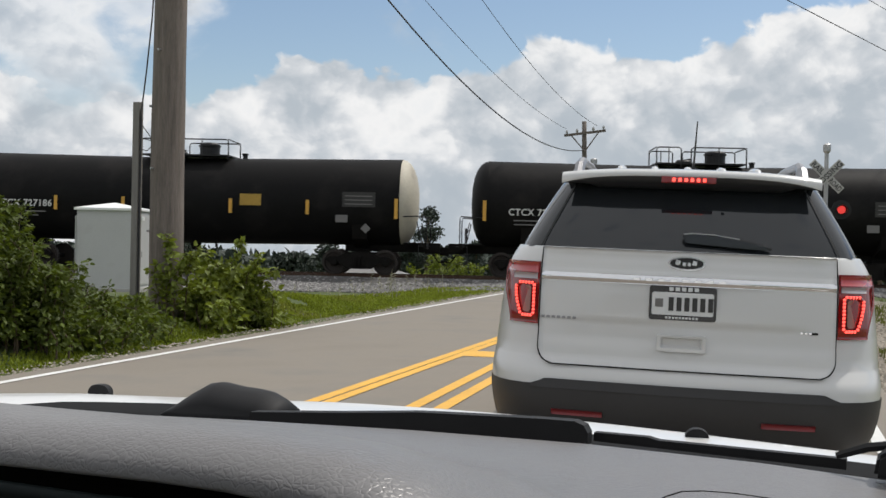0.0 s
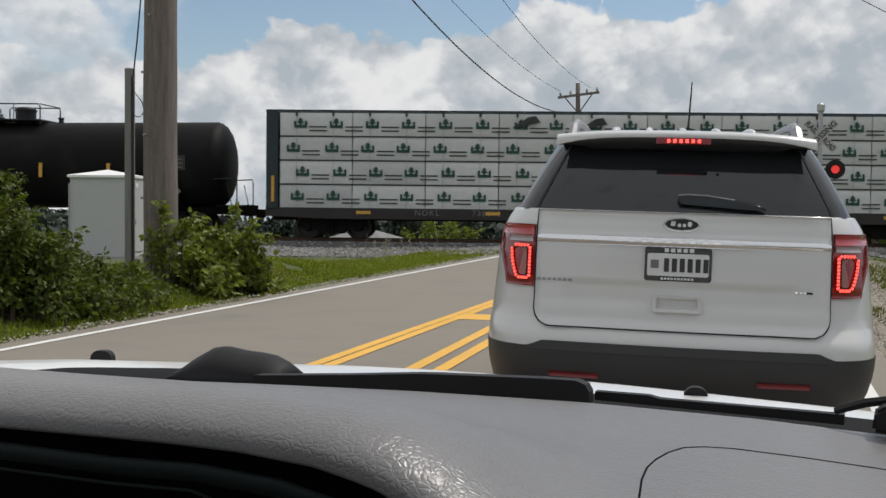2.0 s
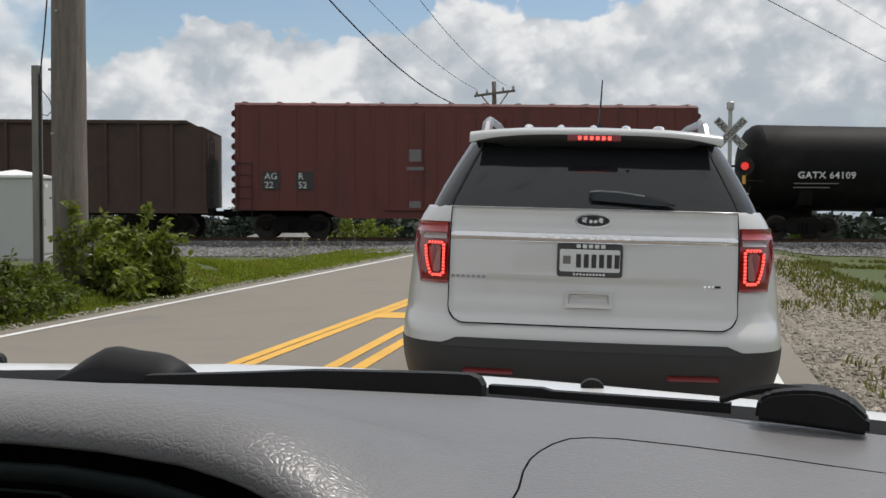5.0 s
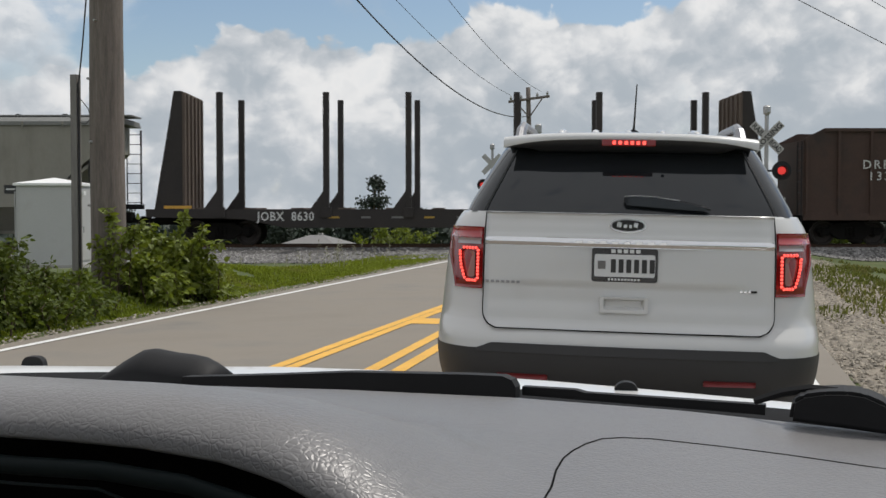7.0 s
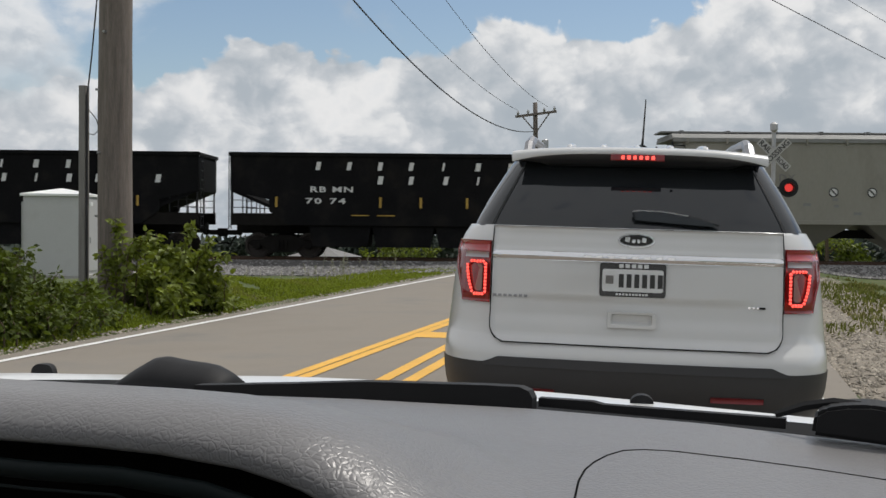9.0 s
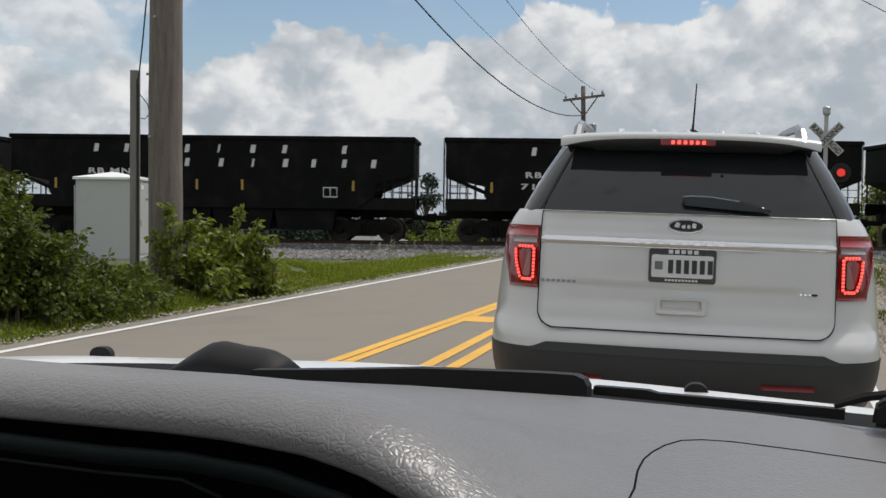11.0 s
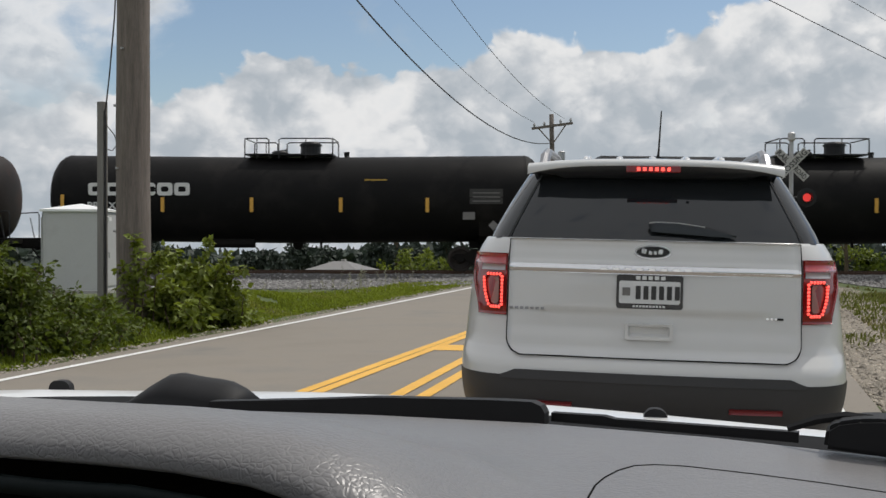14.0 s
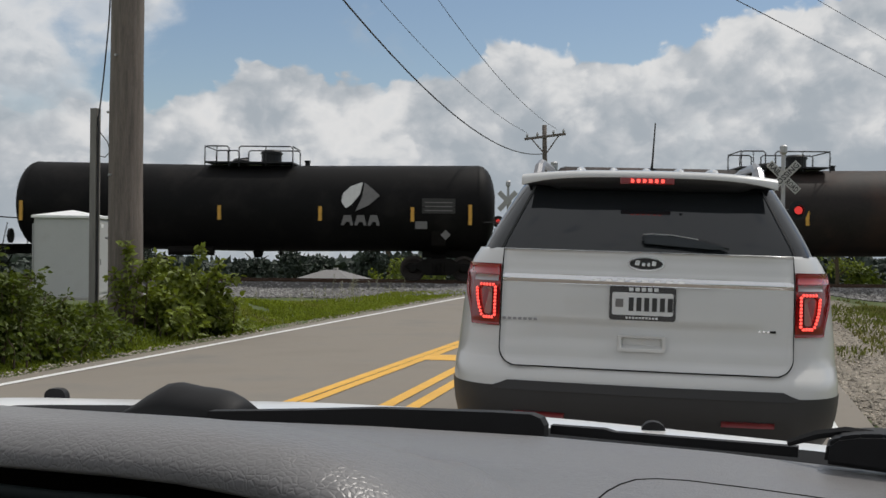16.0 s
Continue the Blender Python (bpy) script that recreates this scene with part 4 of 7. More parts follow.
def gondola(length):
    car = thing("gondola_car", "rusty brown high-sided gondola car with white lettering", "gondola car", group="cars of the train")
    h = length / 2 - 0.45
    W, TOP = 1.5, 4.05
    bm = bmesh.new()
    out = [(-h, TOP - 0.35), (-h + 0.7, TOP), (h - 0.7, TOP), (h, TOP - 0.35), (h, 1.05), (-h, 1.05)]
    for y0, y1 in ((-W, -W + 0.06), (W - 0.06, W)):
        prism(bm, out, y0, y1)
    part("side_sheet", bm, M_GONDOLA, car)
    bm = bmesh.new()
    for x in (-h + 0.03, h - 0.03):
        box(bm, (x, 0, 2.35), (0.06, 2 * W - 0.12, 2.6))
    box(bm, (0, 0, 1.1), (2 * h - 0.1, 2 * W - 0.12, 0.08))
    part("end_sheet", bm, M_GONDOLA, car)
    for k in range(16):
        x = -h + 0.1 + (2 * h - 0.2) * k / 15
        t = TOP - 0.05 if 0 < k < 15 else TOP - 0.4
        part("side_stake", new_box((x, -W - 0.04, (1.05 + t) / 2), (0.11, 0.09, t - 1.05), None, 0.01), M_GONDOLA, car)
    part("top_rail", new_box((0, -W - 0.02, TOP - 0.05), (2 * h - 1.4, 0.14, 0.12), None, 0.01), M_GONDOLA, car)
    part("sill", new_box((0, 0, 0.95), (2 * h, 0.5, 0.3)), M_UNDER, car)
    part("side_sill", new_box((0, -W, 1.0), (2 * h, 0.12, 0.25), None, 0.01), M_GONDOLA, car)
    for s in (-1, 1):
        bm = bmesh.new()
        for y in (-W - 0.02, -W + 0.42):
            tube(bm, [(s * (h + 0.08), y, 0.6), (s * (h + 0.08), y, 3.6)], 0.02, 5)
        for k in range(8):
            tube(bm, [(s * (h + 0.08), -W - 0.02, 0.7 + 0.38 * k), (s * (h + 0.08), -W + 0.42, 0.7 + 0.38 * k)], 0.016, 5)
        tube(bm, [(s * h, -W + 0.1, 3.4), (s * (h + 0.2), -W + 0.1, 3.45), (s * (h + 0.2), -W + 0.1, 2.5)], 0.018, 5)
        part("end_ladder", bm, M_BLACK_METAL, car)
    running_gear(car, length, h - 1.8)
    text_part("DRE", 0.30, M_LETTER, car, pose(-h + 2.0, -W - 0.095, 2.66), "faded white reporting mark", 1.3)
    text_part("133", 0.30, M_LETTER, car, pose(-h + 2.2, -W - 0.095, 2.26), "faded white car number", 1.3)
    return car


def stake_flat(length):
    car = thing("bulkhead_flat_car", "empty dark brown bulkhead flat car with tall stakes", "flat car", group="cars of the train")
    h = length / 2 - 0.4
    W = 1.5
    bm = new_box((0, 0, 1.12), (2 * h, 2 * W, 0.10))
    for y in (-W, W):
        prism(bm, [(-h, 1.26), (h, 1.26), (h, 0.98), (h - 3.4, 0.92), (h - 4.8, 0.62), (-h + 4.8, 0.62), (-h + 3.4, 0.92), (-h, 0.98)], y - 0.06, y + 0.06)
    part("deck", bm, M_FLATCAR, car)
    part("centre_sill", new_box((0, 0, 0.9), (2 * h, 0.6, 0.4), None, 0.01), M_UNDER, car)
    ST = 5.30
    for x0 in (-8.4, -4.72, -1.87, 1.87, 4.72, 8.4):
        for y in (-W + 0.05, W - 0.05):
            x = x0 if y < 0 else x0 + 0.25
            s = 1 if y > 0 else -1
            st = part("stake", new_box((x, y, (1.2 + ST) / 2), (0.21, 0.20, ST - 1.2), None, 0.012), M_FLATCAR, car)
            part("gusset", new_prism([(x - 0.62, 1.16), (x - 0.42, 1.45), (x - 0.22, 1.72), (x - 0.105, 1.90), (x - 0.105, 1.16)] if x < 0 else [(x + 0.62, 1.16), (x + 0.42, 1.45), (x + 0.22, 1.72), (x + 0.105, 1.90), (x + 0.105, 1.16)], y - 0.08, y + 0.08), M_FLATCAR, st)
            part("stake_pocket", new_box((x, y + s * 0.10, 1.15), (0.36, 0.16, 0.35), None, 0.01), M_FLATCAR, st)
    for k in range(12):
        x = -h + 1.9 + (2 * h - 3.8) * k / 11
        part("load_block", new_box((x, 0, 1.24), (0.45, 2.4, 0.14), None, 0.01), M_BULKHEAD, car)
    for s in (-1, 1):
        bk = part("bulkhead", new_prism([(s * (h - 1.25), 1.2), (s * (h - 1.25), ST + 0.05), (s * (h - 0.95), ST + 0.05), (s * (h - 0.80), 4.4), (s * (h - 0.25), 1.2)], -W + 0.12, -W + 0.26), M_FLATCAR, car, "tall tapered steel bulkhead")
        part("bulkhead_web", new_prism([(s * (h - 1.25), 1.2), (s * (h - 1.25), ST + 0.05), (s * (h - 0.95), ST + 0.05), (s * (h - 0.80), 4.4), (s * (h - 0.25), 1.2)], W - 0.26, W - 0.12), M_FLATCAR, bk)
        part("bulkhead_face", new_box((s * (h - 1.31), 0, (1.2 + ST) / 2), (0.10, 2 * W - 0.1, ST - 1.2), None, 0.01), M_BULKHEAD, bk, "weathered brown boards")
        for k in range(5):
            part("bulkhead_post", new_box((s * (h - 1.39), -1.2 + 0.6 * k, (1.2 + ST) / 2), (0.08, 0.10, ST - 1.3), None, 0.01), M_BULKHEAD, bk)
        part("brake_step", new_box((s * (h - 0.3), 0, 1.2), (0.5, 1.6, 0.06)), M_FLATCAR, bk)
        mark("reflector_strip", car, s * (h - 1.1), 1.33, 0.95, 0.10, -W - 0.02, M_YELLOW_MARK, "yellow edge strip")
        bm = bmesh.new()
        for k in range(8):
            tube(bm, [(s * (h - 0.52 - 0.055 * k), -W + 0.05, 1.5 + 0.36 * k), (s * (h - 0.42 - 0.055 * k), -W + 0.0, 1.5 + 0.36 * k), (s * (h - 0.42 - 0.055 * k), -W + 0.35, 1.5 + 0.36 * k)], 0.015, 5)
        part("grab_iron", bm, M_BLACK_METAL, bk)
    running_gear(car, length, h - 2.5)
    text_part("JOBX  8630", 0.30, M_LETTER, car, pose(-h + 3.85, -W - 0.068, 0.87), "white painted reporting mark", 1.1, 0.006, fit=1.96)
    rnd = random.Random(4)
    for k in range(12):
        mark("stencil_line", car, -h + 6.5 + 1.1 * k, 0.98, rnd.uniform(0.3, 0.6), 0.07, -W - 0.066, M_LETTER_DIM if k % 3 else M_YELLOW_PANEL)
    return car


def lumber_flat(length):
    car = thing("centre_beam_car", "centre-beam flat car loaded with white-wrapped lumber packs", "flat car", group="cars of the train")
    h = length / 2 - 0.45
    W = 1.42
    bm = new_box((0, 0, 0.98), (2 * h, 2 * W + 0.06, 0.16))
    for y in (-W, W):
        prism(bm, [(-h, 1.08), (h, 1.08), (h, 0.80), (h - 2.2, 0.72), (-h + 2.2, 0.72), (-h, 0.80)], y - 0.05, y + 0.05)
    part("deck", bm, M_FLATCAR, car)
    part("centre_sill", new_box((0, 0, 0.85), (2 * h, 0.6, 0.4)), M_UNDER, car)
    TOPZ = 4.50
    for s in (-1, 1):
        part("end_bulkhead", new_box((s * (h - 0.22), 0, (1.0 + TOPZ) / 2), (0.42, 2 * W + 0.1, TOPZ - 1.0), None, 0.02), M_BEAM, car, "dark green steel end bulkhead")
        mark("reflector_strip", car, s * (h - 0.25), 1.75, 0.1, 0.9, -W - 0.065, M_YELLOW_MARK, "yellow reflective strip")
    part("top_chord", new_box((0, 0, TOPZ + 0.02), (2 * h, 0.65, 0.12), None, 0.01), M_BEAM, car, "dark top beam")
    part("centre_web", new_box((0, 0, (1.0 + TOPZ) / 2), (2 * h - 0.5, 0.06, TOPZ - 1.1)), M_BEAM, car)
    for y in (-W + 0.02, W - 0.02):
        part("tie_rail", new_box((0, y, TOPZ - 0.03), (2 * h, 0.06, 0.06)), M_BEAM, car)
    # packs of wrapped lumber, each with printed house emblems and bars
    L0, n = h - 0.48, 9
    w = 2 * L0 / n
    rowh = 0.835
    rnd = random.Random(6)
    house = [(-0.23, 0), (0.23, 0), (0.23, 0.24), (0.15, 0.24), (0.15, 0.10), (0.04, 0.10), (0.04, 0.16), (0.13, 0.16), (0.05, 0.25), (0.10, 0.25), (0, 0.36), (-0.10, 0.25), (-0.05, 0.25), (-0.13, 0.16), (-0.04, 0.16), (-0.04, 0.10), (-0.15, 0.10), (-0.15, 0.24), (-0.23, 0.24)]
    ob = part("printed_emblem", new_prism(house, -0.006, 0), M_LOGO, car)
    house_me = ob.data
    bpy.data.objects.remove(ob)
    meshes = []
    for v in range(4):
        bm = bmesh.new()
        # soft, slightly creased wrap
        nx, nz = 14, 8
        g = [[None] * (nz + 1) for _ in range(nx + 1)]
        for i in range(nx + 1):
            for j in range(nz + 1):
                u, q = i / nx, j / nz
                bulge = 0.018 * noise.noise((u * 5 + 9 * v, q * 4, 1.7 * v)) + (0.025 if 0 < i < nx and 0 < j < nz else 0)
                g[i][j] = bm.verts.new(((u - 0.5) * (w - 0.03), -bulge, q * (rowh - 0.05)))
        for i in range(nx):
            for j in range(nz):
                bm.faces.new((g[i][j], g[i + 1][j], g[i + 1][j + 1], g[i][j + 1]))
        for f in bm.faces:
            f.smooth = True
        box(bm, (0, 0.62, (rowh - 0.05) / 2), (w - 0.035, 1.236, rowh - 0.055))
        o = part("lumber_pack", bm, M_WRAP, car)
        meshes.append(o.data)
        bpy.data.objects.remove(o)
    for r in range(4):
        z = 1.10 + rowh * r
        shift = (0.0, 0.35, -0.25, 0.15)[r]
        for k in range(n):
            x = -L0 + w * (k + 0.5)
            for side in (-1, 1):
                p = shared("lumber_pack", meshes[rnd.randrange(4)], car, pose(x, side * W, z, 0, 0, 0 if side < 0 else 180))
                if side > 0:
                    continue
                for j in range(2):
                    ex = (j - 0.5) * w / 2 + shift * 0.5 + rnd.uniform(-0.05, 0.05)
                    shared("printed_emblem", house_me, p, pose(ex, -0.055, 0.26), "dark green printed house emblem")
                    part("printed_bar", box(new_box((ex + 0.62, -0.052, 0.30), (0.62, 0.006, 0.05)), (ex + 0.62, -0.052, 0.17), (0.62, 0.006, 0.05)), M_PRINT, p)
        part("batten", new_box((0, -W + 0.02, z - 0.025), (2 * L0, 0.10, 0.045)), M_SIGN_BLACK, car, "dark gap battens between pack rows")
    # straps over the load
    for k in range(18):
        x = -L0 + 0.6 + (2 * L0 - 1.2) * k / 17
        part("strap", new_box((x, -W - 0.045, (1.1 + TOPZ) / 2), (0.02, 0.01, TOPZ - 1.1)), M_GALV, car)
        part("strap_hook", new_box((x, -W - 0.03, TOPZ - 0.12), (0.07, 0.06, 0.2)), M_SIGN_BLACK, car)
    # torn, flapping wrap
    for x, z in ((-2.9, 4.05), (6.0, 3.05), (-0.6, 4.0)):
        bm = bmesh.new()
        tr = [bm.verts.new((x + dx, -W - 0.07 - dy, z + dz)) for dx, dy, dz in ((-0.5, 0, -0.15), (0.1, 0.03, 0.25), (0.35, 0.0, 0.28), (0.5, 0.06, 0.05), (0.0, 0.08, -0.05))]
        bm.faces.new((tr[0], tr[4], tr[1]))
        bm.faces.new((tr[1], tr[4], tr[3], tr[2]))
        bmesh.ops.solidify(bm, geom=bm.faces[:], thickness=0.006)
        part("torn_wrap", bm, M_PRINT, car, "torn dark flap of wrap")
    running_gear(car, length, h - 2.3)
    for x in (-8.5, -4.0, 0.6, 5.2, 9.6):
        mark("reflector_strip", car, x, 0.95, 0.5, 0.11, -W - 0.055, M_YELLOW_MARK, "yellow reflective strip")
    text_part("NOKL", 0.2, M_LETTER_DIM, car, pose(-h + 5.2, -W - 0.056, 0.86), "faded reporting mark", 1.2)
    text_part("736812", 0.2, M_LETTER_DIM, car, pose(-h + 7.2, -W - 0.056, 0.86), "faded car number", 1.2)
    return car


def place(car, a, b):
    """Between two coupler places along the track at the start of the clip."""
    s = (a + b) / 2
    car.matrix_basis = train_pose(s)
    MOVING.append((car, s))


def build_train():
    black = "black tank car with white stencils and yellow reflector strips"
    # ahead of the road, then back along the train
    c, t, hf = tank_car(18.2, M_TANK, None, "twin", black)
    tank_marks(c, hf, "", (-hf + 0.7, -4, 0, 4, hf - 0.5))
    place(c, 25.0, 6.8)
    c2 = copy_thing(c, Matrix())
    place(c2, 43.2, 25.0)
    for (a, b, name, mat, head, strips) in (
            (6.8, -11.45, "CTCX 727", M_TANK, None, (-7.7, -4.1, -0.2, 3.4, 7.6)),
            (-11.45, -29.53, "CTCX 727186", M_TANK, M_HEAD_CREAM, (-7.9, -4.6, -2.2, 1.6, 4.3, 7.4)),
            (-54.28, -72.43, "CTCX 735621", M_TANK, None, (-7.6, -4.8, -1.9, 1.6, 4.0, 6.3)),
            (-72.43, -89.52, "GATX 64109", M_TANK, None, (-7.9, -1.9, 0.0, 1.7, 6.9)),
            (-242.61, -261.02, "PROX 77313", M_TANK, None, (-8.1, -4.6, -1.6, 1.4, 4.4, 7.7)),
            (-261.02, -279.7, "PROX 77261", M_TANK, None, (-8.0, -4.5, -1.4, 1.7, 4.7, 7.9)),
            (-279.7, -298.45, "NATX 251562", M_TANK_RUST, None, (-8.1, -3.3, 0.4, 7.2)),
            (-298.45, -317.36, "", M_TANK, None, (-8.0, -1.1, 2.4, 5.6, 7.6)),
            (-317.36, -336.2, "", M_TANK, None, (-8.0, -4.1, 0.4, 4.2, 7.6)),
            (-336.2, -355.0, "", M_TANK, None, (-8.0, -4.1, 0.4, 4.2, 7.6))):
        lab = black
        if head:
            lab = "black tank car with a cream-painted end and yellow strips"
        if mat is M_TANK_RUST:
            lab = "rust-dusted black tank car with white stencilled number"
        if "PROX" in name:
            lab = "black tank car with a large white company name"
        if a == -298.45:
            lab = "black tank car with a white leaf emblem"
        c, t, hf = tank_car(a - b, mat, head, "twin", lab, 0.60 if name == "PROX 77261" else 0.75 if "PROX" in name else 0.95)
        tank_marks(c, hf, name, strips)
        if "PROX" in name:
            # company name as plain wide blocks
            for k in range(6):
                x = -hf + 1.65 + 0.60 * k
                z = 2.64
                blk = new_prism(rounded(0, 0, 0.54, 0.44, 0.10, 3), -0.01, 0.0)
                p = part("name_block", blk, M_LETTER, c, "white painted letter block", at=pose(x, side_y(2.64, x, hf, 0.03), z))
                part("name_block_inset", new_prism(rounded(0.14, 0.13, 0.54 if k == 3 else 0.40, 0.31, 0.05, 3), -0.012, -0.011), M_TANK, p)
            mark("yellow_panel", c, 2.9 if "61" in name else 4.95, 3.05 if "61" in name else 2.3, 0.78, 0.34, side_y(3.25 if "61" in name else 2.45, 3, hf, 0.03), M_YELLOW_PANEL, "yellow notice panel")
        if "CTCX 727186" in name:
            mark("yellow_panel", c, 2.3, 2.55, 0.75, 0.40, side_y(2.7, 3, hf, 0.03), M_YELLOW_PANEL, "yellow notice panel")
        if a == -298.45:
            # leaf emblem: two blades in a tilted diamond, and name blocks below
            y = side_y(2.62, 3.7, hf, 0.03)
            lf = part("leaf_emblem", new_prism([(-0.66, 0.0), (-0.62, 0.30), (-0.34, 0.58), (0.06, 0.72), (-0.02, 0.30), (-0.30, -0.08), (-0.5, -0.22)], -0.01, 0), M_LETTER, c, "white leaf emblem", at=pose(3.8, y - 0.03, 2.72, -14, 0, 0))
            part("leaf_blade", new_prism([(0.12, 0.72), (0.40, 0.50), (0.67, 0.24), (0.30, -0.10), (-0.16, -0.32), (0.06, 0.22)], -0.01, 0), M_LETTER_DIM, lf)
            for k in range(3):
                part("name_block", new_prism([(0.0, 0), (0.11, 0), (0.17, 0.12), (0.30, 0.12), (0.32, 0), (0.43, 0), (0.34, 0.36), (0.10, 0.36)], -0.01, 0), M_LETTER_DIM, c, "dusty grey letter block", at=pose(3.12 + 0.46 * k, side_y(2.1, 4, hf, 0.03), 1.92))
    place_list = []
    for car in [o for o in bpy.data.objects if o.name.startswith("tank_car") and not o.parent]:
        if car not in [m[0] for m in MOVING]:
            place_list.append(car)
    spans = [(6.8, -11.45), (-11.45, -29.53), (-54.28, -72.43), (-72.43, -89.52), (-242.41, -260.82), (-261.02, -279.7), (-279.7, -298.45), (-298.45, -317.36), (-317.36, -336.2), (-336.2, -355.0)]
    for car, (a, b) in zip(place_list, spans):
        place(car, a, b)
    place(lumber_flat(24.75), -29.53, -54.28)
    place(boxcar(16.95), -90.02, -107.0)
    place(gondola(17.9), -107.0, -124.92)
    place(stake_flat(22.7), -124.92, -147.62)
    place(covered_hopper(18.57), -147.62, -166.19)
    first = -166.19
    for k, number in enumerate(("70 74", "70 88", "71 12", "70 93", "71 06")):
        a, b = first - 15.284 * k, first - 15.284 * (k + 1)
        place(coal_hopper(15.284, number), a, b)


build_train()

# ---- things along the road ----
def thin(m, amount, tint):
    """Lets part of the light through a leaf or blade."""
    t = m.node_tree
    b = t.nodes["Principled BSDF"]
    tr = t.nodes.new("ShaderNodeBsdfTranslucent")
    mul = t.nodes.new("ShaderNodeMix")
    mul.data_type, mul.blend_type = "RGBA", "MULTIPLY"
    mul.inputs["Factor"].default_value = 1.0
    t.links.new(b.inputs["Base Color"].links[0].from_socket, mul.inputs["A"])
    mul.inputs["B"].default_value = (*tint, 1)
    t.links.new(mul.outputs["Result"], tr.inputs["Color"])
    mx = t.nodes.new("ShaderNodeMixShader")
    mx.inputs[0].default_value = amount
    t.links.new(b.outputs[0], mx.inputs[1])
    t.links.new(tr.outputs[0], mx.inputs[2])
    t.links.new(mx.outputs[0], t.nodes["Material Output"].inputs["Surface"])
    return m


M_LEAF = thin(material("shrub_leaf", (0.088, 0.118, 0.018), 0.55, spec=0.3, vary=0.3, scale=2.5, fine=30, bump=0, island=0.45), 0.35, (1.0, 1.0, 0.45))
M_LEAF_LIGHT = thin(material("vine_leaf", (0.175, 0.215, 0.036), 0.5, spec=0.35, vary=0.25, scale=2.5, fine=30, bump=0, island=0.42), 0.38, (1.0, 1.0, 0.45))
M_LEAF_FAR = material("distant_leaf", (0.032, 0.046, 0.032), 0.7, vary=0.3, scale=0.6, fine=6, bump=0, island=0.4)
M_GRASS = thin(material("verge_grass", (0.205, 0.250, 0.028), 0.7, spec=0.2, vary=0.3, scale=0.8, fine=20, bump=0, island=0.35, second=(0.23, 0.23, 0.06), second_at=(0.54, 0.74)), 0.3, (1.0, 1.0, 0.5))
M_GRASS_DRY = thin(material("olive_tuft_grass", (0.135, 0.150, 0.035), 0.75, spec=0.15, vary=0.3, scale=0.6, fine=20, bump=0, island=0.35, second=(0.20, 0.17, 0.08), second_at=(0.48, 0.66)), 0.25, (1.0, 1.0, 0.5))
M_STEM = material("brown_stem", (0.09, 0.065, 0.04), 0.9, vary=0.3)
M_ROOF_SHINGLE = material("grey_shingle", (0.20, 0.195, 0.19), 0.9, vary=0.2)
M_SIDING = material("pale_siding", (0.55, 0.55, 0.52), 0.7, vary=0.1)
M_PALE_STALK = material("pale_seed_stalk", (0.26, 0.25, 0.17), 0.8, vary=0.2)


def leaf_quad(bm, c, d, n, length, width):
    """A pointed leaf, broad near its foot and folded along its middle."""
    d, n = d.normalized(), n.normalized()
    s = d.cross(n).normalized()
    n = s.cross(d)
    a, tip = bm.verts.new(c), bm.verts.new(c + d * length - n * length * 0.16)
    mid = bm.verts.new(c + d * length * 0.5)
    sides = []
    for k in (1, -1):
        p = bm.verts.new(c + d * length * 0.22 + s * k * width * 0.46 + n * width * 0.14)
        q = bm.verts.new(c + d * length * 0.62 + s * k * width * 0.40 + n * width * 0.08)
        sides.append((p, q))
    (p, q), (p2, q2) = sides
    bm.faces.new((a, mid, q, p))
    bm.faces.new((mid, tip, q))
    bm.faces.new((a, p2, q2, mid))
    bm.faces.new((mid, q2, tip))


def rand_dir(rnd, up=0.0):
    v = Vector((rnd.gauss(0, 1), rnd.gauss(0, 1), rnd.gauss(0, 1) + up))
    return v.normalized() if v.length > 0.01 else Vector((0, 0, 1))


def shrub(label, shoots, seed, leaf, size, per=22, name="shrub", category="shrub", group=""):
    """Arching shoots from the ground, each clothed in leaves. shoots: (x, y, height, lean x, lean y, spread)."""
    rnd = random.Random(seed)
    x0, y0 = shoots[0][0], shoots[0][1]
    top = thing(name, label, category, Matrix.Translation((x0, y0, ground_z(x0, y0) - 0.02)), group)
    org = top.matrix_basis.translation
    stems, lv = bmesh.new(), bmesh.new()
    for x, y, h, lx, ly, spread in shoots:
        base = Vector((x, y, ground_z(x, y) - 0.02)) - org
        n = 7
        pts = []
        for k in range(n + 1):
            q = k / n
            pts.append(base + Vector((lx * q * q + 0.05 * rnd.gauss(0, 1) * q, ly * q * q + 0.05 * rnd.gauss(0, 1) * q, h * q * (1 - 0.12 * q))))
        tube(stems, pts, [0.012 * (1 - 0.8 * k / n) + 0.002 for k in range(n + 1)], 4, False)
        for k in range(int(per * h * 2.2)):
            q = rnd.uniform(0.12, 1.0) ** 0.8
            p = pts[int(q * n)].lerp(pts[min(n, int(q * n) + 1)], q * n % 1)
            reach = spread * (1.05 - 0.75 * q) * rnd.uniform(0.15, 1.0)
            side = rand_dir(rnd, -0.1)
            side.z *= 0.5
            c = p + side * reach
            if c.z < 0.03:
                c.z = rnd.uniform(0.03, 0.15)
            d = (side + Vector((0, 0, rnd.uniform(-0.7, 0.5)))).normalized()
            s = size * rnd.uniform(0.6, 1.35)
            leaf_quad(lv, c, d, rand_dir(rnd, 1.6), s, s * rnd.uniform(0.5, 0.75))
    tagged(part("twig_mass", stems, M_STEM, top), kind="stuff")
    tagged(part("foliage", lv, leaf, top), kind="stuff")
    return top


